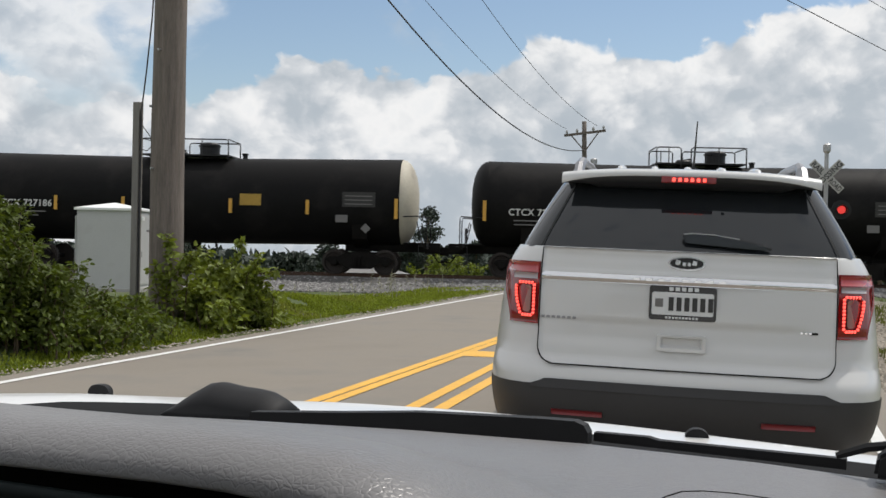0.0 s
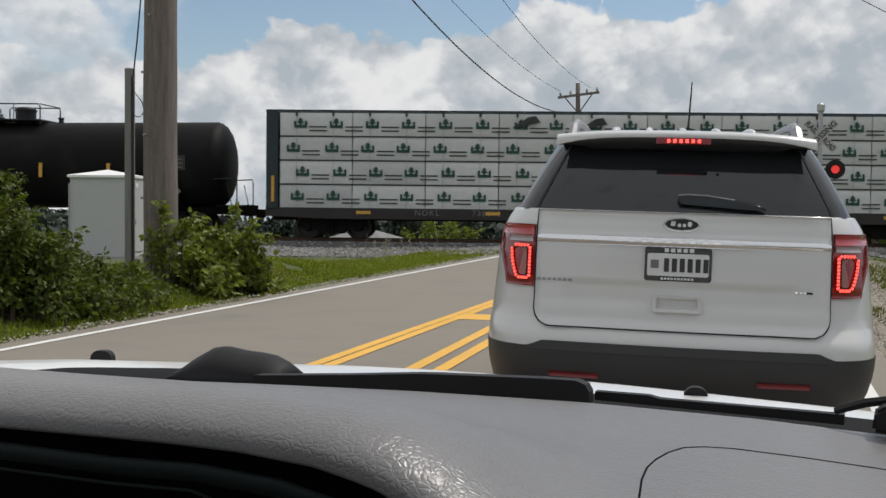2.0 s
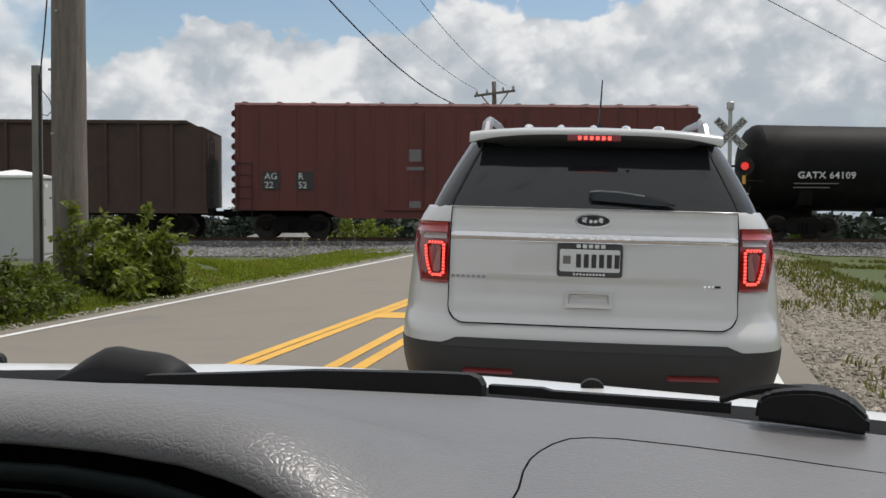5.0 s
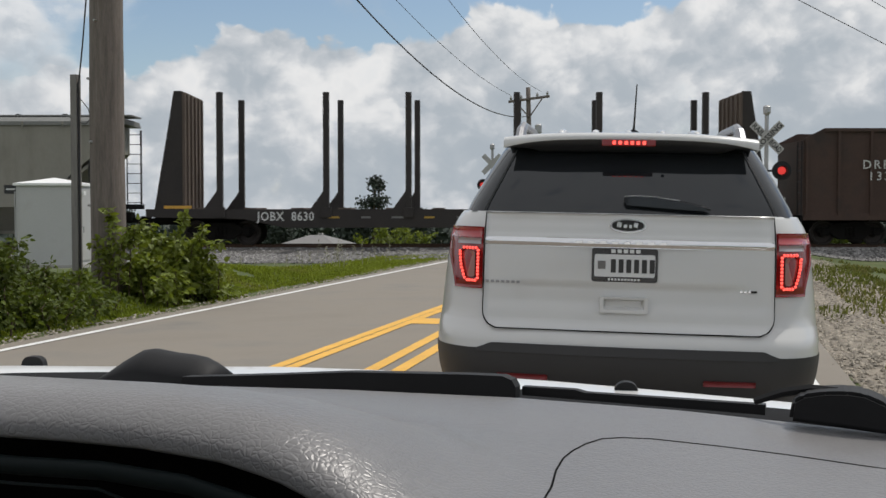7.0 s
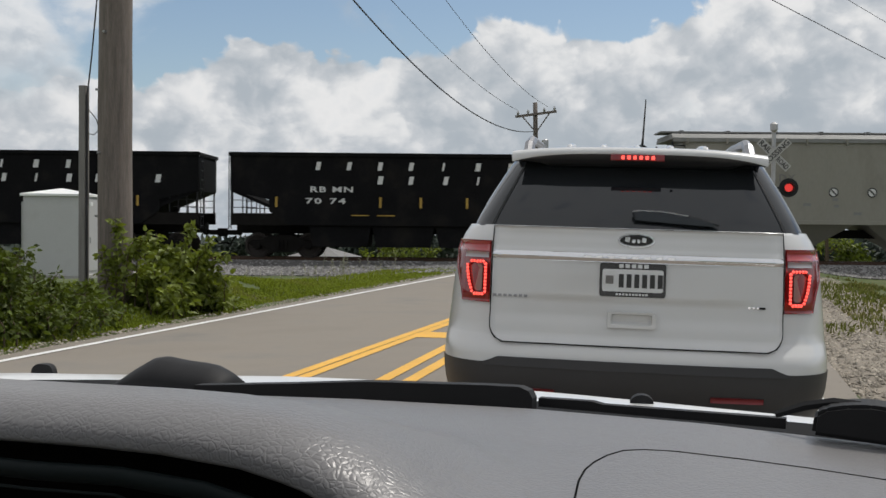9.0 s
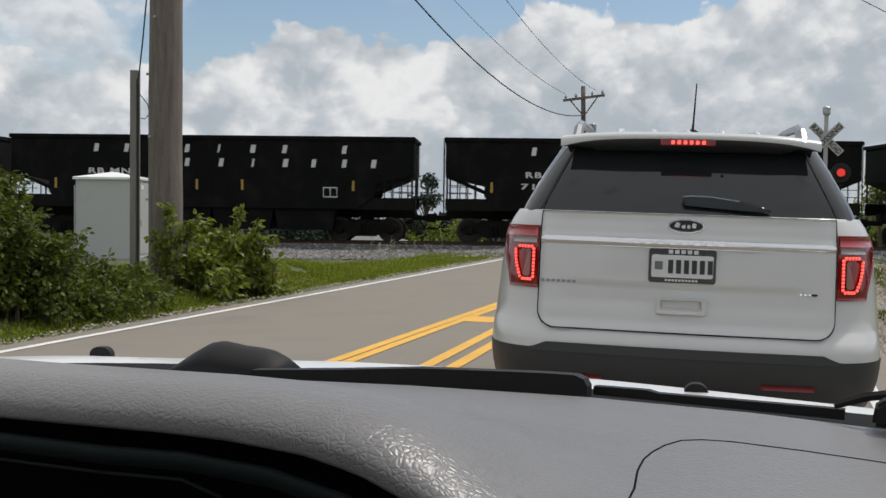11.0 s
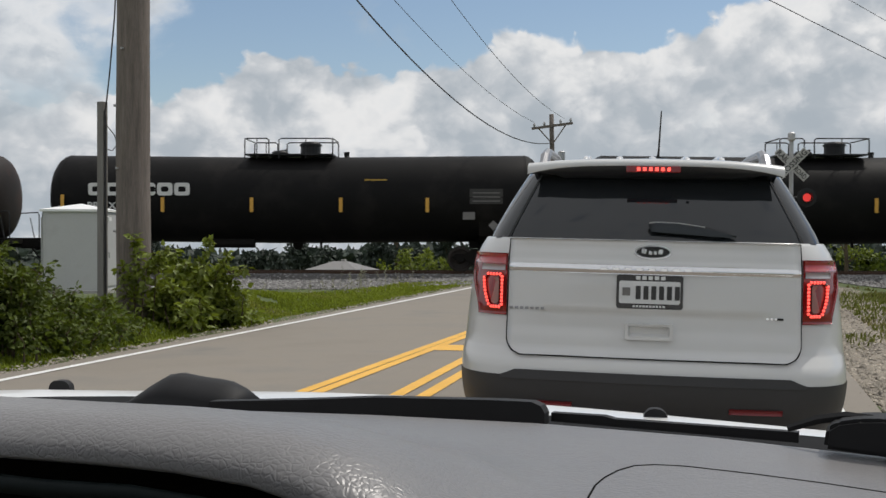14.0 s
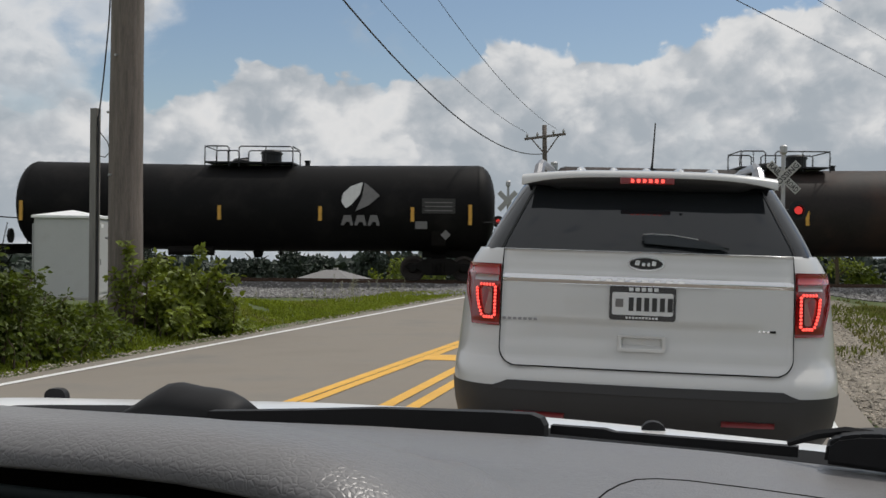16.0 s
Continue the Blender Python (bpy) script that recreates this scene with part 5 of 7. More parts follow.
def build_shrubs():
    rnd = random.Random(21)
    # thicket on the bank beside the road
    for i, (cx, cy, hh, w) in enumerate(((-8.15, 10.3, 1.55, 0.42), (-8.7, 10.9, 1.72, 0.40), (-7.95, 10.6, 1.25, 0.30), (-7.75, 10.5, 0.85, 0.38), (-7.95, 11.2, 0.95, 0.36), (-7.75, 11.6, 0.55, 0.34), (-7.85, 12.2, 0.46, 0.36), (-8.15, 12.9, 0.46, 0.38), (-8.6, 12.1, 0.60, 0.45), (-9.4, 11.3, 1.6, 0.5), (-8.1, 13.5, 0.38, 0.34))):
        sh = [(cx + rnd.gauss(0, w * 0.6), cy + rnd.gauss(0, w * 0.6), hh * rnd.uniform(0.55, 1.12), rnd.gauss(0, 0.2), rnd.gauss(0, 0.2), 0.34) for _ in range(12)]
        shrub("dense green roadside shrub with small leaves", sh, 40 + i, M_LEAF, 0.075, 78, group="thicket beside the road")
    # vine and saplings round the pole's foot
    for i, (cx, cy, hh, w) in enumerate(((-8.05, 14.7, 0.72, 0.20), (-7.88, 15.0, 0.98, 0.26), (-7.76, 15.4, 1.12, 0.26), (-7.60, 15.8, 0.80, 0.22), (-8.0, 15.4, 1.12, 0.26), (-7.78, 14.7, 0.74, 0.26), (-7.66, 15.6, 1.42, 0.07), (-7.6, 16.0, 0.50, 0.24))):
        sh = [(cx + rnd.gauss(0, w * 0.6), cy + rnd.gauss(0, w * 0.6), hh * rnd.uniform(0.55, 1.1), rnd.gauss(0, 0.2), rnd.gauss(0, 0.2), 0.28 if w > 0.1 else 0.16) for _ in range(9 if w > 0.1 else 4)]
        shrub("bright green leafy shrub at the foot of the pole", sh, 70 + i, M_LEAF_LIGHT, 0.115, 44, group="shrubs at the pole")
    sh = [(-8.15, 14.15, 1.42, 0.03, 0.03, 0.10), (-8.05, 14.15, 1.2, 0.1, 0.0, 0.13), (-8.3, 14.12, 0.9, 0.0, 0.0, 0.14), (-7.95, 14.3, 1.3, 0.12, 0.0, 0.12), (-7.72, 15.3, 1.55, 0.05, 0.0, 0.10), (-7.6, 15.5, 1.35, 0.22, 0.0, 0.10)]
    shrub("climbing vine with large leaves on the pole", sh, 90, M_LEAF_LIGHT, 0.10, 40, name="vine", category="vine")
    # far side of the line
    sh = [(-14.3 + rnd.gauss(0, 0.6), 50.5 + rnd.gauss(0, 0.6), rnd.uniform(1.0, 1.9), rnd.gauss(0, 0.4), 0, 0.5) for _ in range(14)]
    shrub("green shrub beyond the railway line", sh, 95, M_LEAF_LIGHT, 0.16, 30)


def build_grass():
    rnd = random.Random(31)
    bm = bmesh.new()

    def blade(x, y, h):
        z = ground_z(x, y)
        a = rnd.uniform(0, 6.283)
        w = rnd.uniform(0.006, 0.014) * (1 + y / 22)
        dx, dy = math.cos(a) * w, math.sin(a) * w
        lx, ly = rnd.gauss(0, 0.35) * h, rnd.gauss(0, 0.35) * h
        v = [bm.verts.new(p) for p in ((x - dx, y - dy, z - 0.02), (x + dx, y + dy, z - 0.02), (x + dx * 0.7 + lx * 0.4, y + dy * 0.7 + ly * 0.4, z + h * 0.6), (x - dx * 0.7 + lx * 0.4, y - dy * 0.7 + ly * 0.4, z + h * 0.6), (x + lx, y + ly, z + h))]
        bm.faces.new((v[0], v[1], v[2], v[3]))
        bm.faces.new((v[3], v[2], v[4]))
    for _ in range(64000):
        y = 6 + 31 * rnd.random() ** 1.3
        u = rnd.random()
        x = ROAD_L - 0.22 - 0.10 * noise.noise((0, y * 0.7, 4)) - 2.6 * u ** 1.2
        if noise.noise((x * 1.3, y * 0.6, 2)) < -0.42 + 0.25 * (u < 0.10):
            continue
        if track_offset(x, y) > -6.0 + 1.5 * noise.noise((x, y, 6)):
            continue
        blade(x, y, rnd.uniform(0.025, 0.06) + 0.12 * u * u * rnd.random())
    g = part("verge_grass", bm, M_GRASS)
    tagged(g, "bright green roadside grass with dry patches", "grass", kind="stuff")
    bm = bmesh.new()
    for _ in range(20000):
        y = 8 + 28 * rnd.random()
        x = ROAD_R + 0.3 + 7.5 * rnd.random()
        if noise.noise((x * 0.55, y * 0.28, 7)) < -0.08 + 0.25 * (x < ROAD_R + 0.9) or track_offset(x, y) > -4.6:
            continue
        blade(x, y, rnd.uniform(0.03, 0.13))
    g = part("verge_grass", bm, M_GRASS_DRY)
    tagged(g, "olive tufts of grass between gravel patches", "grass", kind="stuff")
    bm = bmesh.new()
    for _ in range(34):
        x, y = rnd.uniform(-10.5, -8.2), rnd.uniform(23, 30)
        if track_offset(x, y) > -4.0:
            continue
        z, h = ground_z(x, y), rnd.uniform(0.25, 0.7)
        p = Vector((x + rnd.gauss(0, 0.1), y, z + h))
        tube(bm, [(x, y, z), p], [0.006, 0.004], 3, False)
        for _k in range(5):
            leaf_quad(bm, p + Vector((0, 0, -0.05 * _k)), rand_dir(rnd, 0.6), rand_dir(rnd), 0.07, 0.03)
    w = part("dry_weeds", bm, M_PALE_STALK)
    tagged(w, "pale dry weed stalks beside the ballast", "weeds", kind="stuff")


def build_gravel():
    rnd = random.Random(41)
    bm = bmesh.new()
    xs = [ROAD_R - 0.25, ROAD_R + 0.15, ROAD_R + 0.6, ROAD_R + 1.1, ROAD_R + 1.6, ROAD_R + 2.1]
    n = 40
    rows = []
    for k in range(n + 1):
        y = 2 + 33 * k / n
        rows.append(ring(bm, [(x + (0.25 * noise.noise((x, y * 0.6, 1)) if i else 0), y, ground_z(x, y) + 0.015 - (0.05 if i in (0, 5) else 0)) for i, x in enumerate(xs)]))
    for a, b in zip(rows, rows[1:]):
        bridge(bm, a, b, closed=False)
    bed = part("gravel_shoulder", bm, M_GRAVEL_BED)
    tagged(bed, "pale grey gravel road shoulder", "gravel", kind="structure")
    bm = bmesh.new()
    for _ in range(9000):
        y = 7.5 + 26 * rnd.random() ** 1.7
        x = ROAD_R - 0.05 + 2.2 * rnd.random() ** 1.15
        stone(bm, (x, y, ground_z(x, y) + 0.02), rnd.uniform(0.010, 0.034), rnd)
    for _ in range(1600):
        y = 7 + 24 * rnd.random() ** 1.5
        stone(bm, (ROAD_L - rnd.uniform(-0.03, 0.30), y, ground_z(ROAD_L - 0.2, y) + 0.03), rnd.uniform(0.008, 0.024), rnd)
    g = part("loose_gravel", bm, M_GRAVEL)
    tagged(g, "loose pale gravel stones on the road shoulder", "gravel", kind="stuff")


def wobble_tube(bm, x, y, z0, z1, r0, r1, seg=18, steps=26, lean=(0, 0), amp=0.012, seed=0):
    pts, rs = [], []
    for k in range(steps + 1):
        q = k / steps
        pts.append((x + lean[0] * q + amp * noise.noise((q * 6, seed, 0)), y + lean[1] * q + amp * noise.noise((q * 6, seed, 5)), z0 + (z1 - z0) * q))
        rs.append((r0 + (r1 - r0) * q) * (1 + 0.03 * noise.noise((q * 9, seed, 8))))
    return tube(bm, pts, rs, seg)


def build_poles():
    gz = ground_z(-8.4, 14.5)
    p = thing("utility_pole", "thick weathered brown-grey wooden utility pole", "utility pole", Matrix.Translation((-8.385, 14.5, gz)))
    part("pole_shaft", wobble_tube(bmesh.new(), 0, 0, -0.3, 11.0, 0.250, 0.205, seed=1), M_POLE, p, smooth=True)
    for z, a in ((1.2, 3.6), (2.1, 4.2), (3.0, 3.9), (3.8, 4.6)):
        part("bolt", new_tube([(0.2 * math.cos(a), 0.2 * math.sin(a), z), (0.28 * math.cos(a), 0.28 * math.sin(a), z)], 0.018, 6), M_GALV, p)
    for z in (10.2,):
        part("crossarm", new_box((0, 0, z), (2.4, 0.11, 0.13), None, 0.01), M_POLE, p)
    g2 = ground_z(-8.88, 14.5)
    q = thing("service_post", "slim grey weathered post with a cable to the pole", "post", Matrix.Translation((-8.885, 14.5, g2)))
    part("post_shaft", new_box((0, 0, (3.29 - g2 - 0.2) / 2), (0.105, 0.12, 3.29 - g2 + 0.2), None, 0.012), M_POST, q)
    part("conduit", new_tube([(0.068, -0.03, 0), (0.068, -0.03, 3.1 - g2), (0.03, -0.03, 3.2 - g2)], 0.016, 8), M_WIRE, q, "dark cable conduit")
    part("cable_loop", new_tube([(0.07, 0, 2.95 - g2), (0.20, 0, 2.80 - g2), (0.24, 0, 2.66 - g2), (0.16, 0, 2.58 - g2), (0.07, 0, 2.60 - g2)], 0.007, 5), M_WIRE, q)
    c = part("drop_cable", new_tube([(-8.83, 14.46, 3.02), (-8.79, 14.46, 3.3), (-8.74, 14.46, 3.7), (-8.70, 14.46, 4.1), (-8.66, 14.46, 4.5), (-8.58, 14.46, 6.0), (-8.48, 14.46, 8.0)], 0.011, 6), M_WIRE)
    tagged(c, "thin dark twisted drop cable beside the pole", "cable")
    # far pole with its arm
    fz = -2.0
    f = thing("utility_pole", "slim dark utility pole with a crossarm and braces", "utility pole", Matrix.Translation((-8.5, 55, fz)))
    part("pole_shaft", wobble_tube(bmesh.new(), 0, 0, -0.5, 9.33, 0.15, 0.11, 12, 10, lean=(-0.22, 0), amp=0.0, seed=2), M_POLE, f, smooth=True)
    arm = part("crossarm", new_box((-0.16, -0.12, 8.75), (2.05, 0.10, 0.12), pose(0, 0, 0, 0, -6.5, 0), 0.01), M_POLE, f)
    for s in (-1, 1):
        part("brace", new_tube([(-0.14, -0.14, 7.85), (-0.16 + s * 0.68, -0.14, 8.72 + s * 0.07)], 0.035, 6), M_POLE, f)
    for x in (-1.05, -0.55, 0.25, 0.75):
        part("insulator", new_tube([(x, -0.12, 8.80 + 0.115 * x), (x, -0.12, 8.93 + 0.115 * x), (x, -0.12, 9.03 + 0.115 * x)], [0.03, 0.07, 0.03], 8), M_GALV, arm)
    part("transformer", new_tube([(0.32, -0.2, 7.05), (0.32, -0.2, 7.1), (0.32, -0.2, 7.45), (0.32, -0.2, 7.5)], [0.12, 0.17, 0.17, 0.10], 12), M_GALV, f, "small grey can on a bracket")

    def wire(a, b, sag, r, label):
        pts = []
        for k in range(25):
            u = k / 24
            p = Vector(a).lerp(Vector(b), u)
            p.z -= sag * 4 * u * (1 - u)
            pts.append(p)
        w = part("overhead_wire", new_tube(pts, r, 5), M_WIRE)
        tagged(w, label, "wire", "overhead wires")
    far = Vector((-8.66, 54.85, 6.85))
    wire((-8.35, 14.5, 8.85), far + Vector((-0.1, 0, -0.95)), 1.75, 0.022, "sagging dark overhead cable between the poles")
    wire((-9.1, 14.5, 10.30), far + Vector((-0.9, 0, 0.10)), 1.05, 0.010, "thin dark overhead wire between the poles")
    wire((-7.4, 14.5, 10.30), far + Vector((0.6, 0, 0.25)), 1.15, 0.010, "thin dark overhead wire between the poles")
    wire((-8.55, 14.5, 9.42), (20.29, 75.0, 6.08), 0.0, 0.014, "dark overhead cable over the road shoulder")
    wire((-8.2, 14.5, 10.5), (20.6, 75.0, 7.3), 0.0, 0.010, "thin dark overhead wire over the road shoulder")
    copy_thing(f, Matrix.Translation((20.35, 75.1, -2.2)))


def build_cabinet():
    m = Matrix.Translation((-16.50, 26.0, -0.10)) @ pose(0, 0, 0, 0, 0, 17)
    c = thing("signal_cabinet", "pale grey metal railway signal cabinet with a peaked roof", "cabinet", m)
    W, D, H = 1.52, 1.5, 2.05
    part("body", new_box((0, 0, H / 2 + 0.02), (W, D, H), None, 0.012), M_CABINET, c)
    bm = bmesh.new()
    a = ring(bm, [(-W / 2 - .06, -D / 2 - .06, H), (W / 2 + .06, -D / 2 - .06, H), (W / 2 + .06, D / 2 + .06, H), (-W / 2 - .06, D / 2 + .06, H)])
    b = ring(bm, [(-W / 2 - .06, -D / 2 - .06, H + 0.06), (W / 2 + .06, -D / 2 - .06, H + 0.06), (W / 2 + .06, D / 2 + .06, H + 0.06), (-W / 2 - .06, D / 2 + .06, H + 0.06)])
    bridge(bm, a, b)
    t = bm.verts.new((0, 0, H + 0.22))
    for i in range(4):
        bm.faces.new((b[i], b[(i + 1) % 4], t))
    bm.faces.new(a[::-1])
    part("roof", bm, M_CABINET_ROOF, c, "peaked metal roof, white with sunlight put into its colour")
    part("base", new_box((0, 0, -0.02), (W + 0.1, D + 0.1, 0.12), None, 0.01), M_CONCRETE, c)
    d = part("door", new_box((W / 2 + 0.012, 0.0, H / 2 + 0.03), (0.03, 1.2, 1.85), None, 0.008), M_CABINET, c)
    part("handle", new_tube([(W / 2 + 0.04, -0.45, 1.0), (W / 2 + 0.08, -0.45, 1.0), (W / 2 + 0.08, -0.45, 0.85)], 0.014, 6), M_GALV, d)
    part("vent_hood", new_box((W / 2 + 0.06, -0.45, 1.86), (0.12, 0.24, 0.10), None, 0.02), M_CABINET_ROOF, c)
    part("seam", new_box((-0.72, -D / 2 - 0.006, H / 2), (0.03, 0.012, H - 0.1), None, 0.003), M_CABINET, c)
    part("conduit", new_tube([(-W / 2 - 0.05, -D / 2 + 0.1, 0), (-W / 2 - 0.05, -D / 2 + 0.1, 1.9)], 0.025, 6), M_GALV, c)


def crossing_signal(m, lit, label, words):
    c = thing("crossing_signal", label, "crossing signal", m, "crossing signals")
    part("mast", new_tube([(0, 0, -0.3), (0, 0, 3.92)], 0.055, 12), M_GALV, c)
    part("foundation", new_box((0, 0, 0.1), (0.5, 0.5, 0.3), None, 0.02), M_CONCRETE, c)
    part("bell", new_tube([(0, -0.02, 3.89), (0, -0.02, 3.95), (0, -0.02, 4.11), (0, -0.02, 4.15)], [0.05, 0.10, 0.10, 0.05], 12), M_GALV, c)
    for k, a in enumerate((45, -45)):
        bd = part("crossbuck_blade", new_box((0, 0, 0), (1.06, 0.02, 0.21), None, 0.004), M_SIGN_WHITE, c, "faded white crossing blade", at=pose(0, -0.075 - 0.025 * k, 3.29, 0, a, 0))
        if words:
            if k == 0:
                text_part("RAIL", 0.14, M_SIGN_BLACK, bd, pose(-0.50, -0.014, -0.07), bold=0.004, fit=0.38)
                text_part("ROAD", 0.14, M_SIGN_BLACK, bd, pose(0.12, -0.014, -0.07), bold=0.004, fit=0.38)
            else:
                text_part("CROSSING", 0.14, M_SIGN_BLACK, bd, pose(-0.50, -0.014, -0.07), bold=0.004, fit=1.0)
    arm = part("lamp_arm", new_tube([(-0.40, -0.06, 2.42), (0.40, -0.06, 2.42)], 0.03, 8), M_BLACK_METAL, c)
    for s in (-1, 1):
        hd = part("lamp_backing", new_tube([(s * 0.38, -0.12, 2.42), (s * 0.38, -0.14, 2.42)], 0.25, 24), M_BLACK_METAL, arm, "round black lamp backing disc")
        part("lamp_hood", tube(bmesh.new(), [(s * 0.38, -0.14, 2.42), (s * 0.38, -0.34, 2.42)], [0.13, 0.13], 16, False), M_BLACK_METAL, hd)
        part("lens", new_tube([(s * 0.38, -0.145, 2.42), (s * 0.38, -0.16, 2.42)], 0.105, 18), M_RED_LAMP if (s > 0) == lit else M_DARK_LAMP, hd, "red signal lens")
    part("sign_plate", new_box((0.28, -0.07, 1.50), (0.42, 0.02, 0.42), None, 0.004), M_SIGN_WHITE, c, "small white plate on the mast")
    return c


def build_signals():
    crossing_signal(pose(1.47, 31.0, -0.05, 0, 0, 4), True, "railway crossbuck mast with a lit red flashing lamp", True)
    crossing_signal(pose(-8.9, 46.6, -0.05, 0, 0, -4), False, "railway crossbuck mast beyond the line with dark lamps", False)


def tree(x, y, z, h, spread, seed, leaf=None, n=520, label="green leafy tree beyond the railway line", size=0.5, group="trees beyond the line"):
    rnd = random.Random(seed)
    t = thing("tree", label, "tree", Matrix.Translation((x, y, z)), group)
    bm = bmesh.new()
    th = h * 0.45
    tube(bm, [(0, 0, -0.5), (0.05, 0, th * 0.5), (0, 0.05, th), (0.1, 0, h * 0.8)], [h * 0.03, h * 0.024, h * 0.018, h * 0.006], 7)
    cl = []
    for k in range(11):
        a, q = rnd.uniform(0, 6.283), rnd.uniform(0.3, 0.95)
        r = spread * rnd.uniform(0.35, 0.8) * (1.15 - q)
        e = Vector((r * math.cos(a), r * math.sin(a), h * q))
        tube(bm, [(0, 0, h * q * 0.6), e * 0.6 + Vector((0, 0, h * q * 0.3)), e], [h * 0.012, h * 0.008, h * 0.003], 5)
        cl.append((e, spread * rnd.uniform(0.3, 0.5)))
    part("trunk", bm, M_STEM, t)
    bm = bmesh.new()
    for _ in range(n):
        e, r = rnd.choice(cl)
        d = rand_dir(rnd)
        c = e + Vector((d.x, d.y, d.z * 0.8)) * r * rnd.random() ** 0.4
        leaf_quad(bm, c, rand_dir(rnd), rand_dir(rnd, 0.8), size * rnd.uniform(0.6, 1.3), size * 0.7)
    tagged(part("crown", bm, leaf or M_LEAF_FAR, t), kind="stuff")


def build_distance():
    rnd = random.Random(51)
    # single trees that stand out, then the long belt behind
    tree(-31.5, 104, ground_z(-31.5, 104), 7.2, 2.4, 1, size=0.30, n=1500)
    tree(8.2, 90, ground_z(8, 90), 6.4, 2.6, 2, M_LEAF_LIGHT, size=0.30, n=1200)
    tree(-43, 78, ground_z(-43, 78), 3.2, 1.6, 3, size=0.25, n=700)
    for i in range(18):
        x = -62 + 3.6 * i + rnd.uniform(-1.2, 1.2)
        y = 92 + rnd.uniform(-8, 14)
        tree(x, y, ground_z(x, y) - 0.2, rnd.uniform(1.9, 3.3), rnd.uniform(1.5, 2.4), 60 + i, size=0.42, n=800)
    for i in range(9):
        x = 5 + 4.6 * i + rnd.uniform(-1.5, 1.5)
        y = 84 + rnd.uniform(-6, 16)
        tree(x, y, ground_z(x, y) - 0.2, rnd.uniform(1.7, 2.6), rnd.uniform(1.5, 2.2), 90 + i, size=0.42, n=700, leaf=M_LEAF if i % 2 else None)
    bm = bmesh.new()
    for i in range(30000):
        a = rnd.uniform(-0.95, 0.55)
        R = rnd.uniform(170, 300)
        x, y = R * math.sin(a), R * math.cos(a)
        # belt height varies along the horizon
        h = 3.5 + 2.5 * noise.noise((a * 6, 0, 0)) + 1.6 * noise.noise((a * 31, 1, 0))
        if -0.20 < a < -0.05:
            h += 4.0 * smooth(-0.20, -0.16, a) * (1 - smooth(-0.09, -0.05, a))
        h = max(1.2, h) * R / 230
        c = Vector((x, y, ground_z(x, y) + h * rnd.random() ** 0.7))
        leaf_quad(bm, c, rand_dir(rnd), rand_dir(rnd, 0.8), rnd.uniform(1.2, 2.6), 1.4)
    b = part("far_woods", bm, M_LEAF_FAR)
    tagged(b, "dark green belt of woods on the horizon", "woods", kind="stuff")
    # low house whose roof shows below the cars
    h = thing("house", "low house with a pale grey hipped shingle roof", "house", Matrix.Translation((-27.2, 76, ground_z(-27.2, 76))))
    rz = -1.35 - ground_z(-27.2, 76)
    part("wall", new_box((0, 0, rz / 2), (4.8, 5, rz), None, 0.02), M_SIDING, h)
    bm = bmesh.new()
    a = ring(bm, [(-2.7, -3, rz), (2.7, -3, rz), (2.7, 3, rz), (-2.7, 3, rz)])
    b = ring(bm, [(-0.5, -0.2, rz + 0.85), (0.5, -0.2, rz + 0.85), (0.5, 0.2, rz + 0.85), (-0.5, 0.2, rz + 0.85)])
    bridge(bm, a, b)
    bm.faces.new(b)
    bm.faces.new(a[::-1])
    rf = part("roof", bm, M_ROOF_SHINGLE, h, "pale grey shingle roof")
    part("chimney", new_box((0.25, 0, rz + 0.85), (0.3, 0.3, 0.3), None, 0.01), M_CONCRETE, rf)
    for x in (-1.6, 1.4):
        w = part("window", new_box((x, -2.53, rz - 0.7), (0.9, 0.06, 0.9)), M_BLACK_METAL, h)
        part("window_frame", new_box((x, -2.54, rz - 1.17), (1.0, 0.1, 0.07)), M_SIDING, w)


build_shrubs()
build_grass()
build_gravel()
build_poles()
build_cabinet()
build_signals()
build_distance()

# ---- the white SUV ahead: x to its right, y forward from the number plate, z up ----
M_PEARL = material("pearl_white_car_paint", (0.56, 0.56, 0.55), 0.30, vary=0.03, scale=0.8, fine=400, bump=0.02, bump_size=0.001, coat=0.8)
M_CLADDING = material("dark_grey_bumper_plastic", (0.030, 0.030, 0.032), 0.5, vary=0.15, scale=3, fine=160, bump=0.08, bump_size=0.002)
M_TINT = material("tinted_car_glass", (0.014, 0.016, 0.018), 0.05, vary=0.1, scale=1, fine=10, bump=0, spec=0.62)
M_GLOSS_BLACK = material("gloss_black_trim", (0.012, 0.012, 0.013), 0.18, vary=0.1, bump=0)
M_CHROME = material("chrome", (0.72, 0.72, 0.73), 0.12, 1.0, vary=0.05, bump=0)
M_TAIL = material("dark_red_tail_lens", (0.20, 0.012, 0.012), 0.12, vary=0.1, bump=0, coat=0.6)
M_TAIL_TOP = material("red_tail_lens", (0.34, 0.025, 0.030), 0.15, vary=0.1, bump=0, coat=0.6)
M_TAIL_CLEAR = material("clear_reverse_lens", (0.30, 0.27, 0.28), 0.15, vary=0.1, bump=0, coat=0.6)
M_TAIL_INNER = material("smoked_lamp_core", (0.26, 0.13, 0.11), 0.3, vary=0.1, bump=0)
M_LED = material("lit_red_led", (0.6, 0.02, 0.03), 0.3, vary=0.05, bump=0, emit=(1.0, 0.085, 0.06, 3.0))
M_REFLECTOR = material("red_reflector", (0.16, 0.012, 0.016), 0.3, vary=0.1, bump=0)
M_PLATE = material("white_number_plate", (0.62, 0.63, 0.63), 0.4, vary=0.04, bump=0)
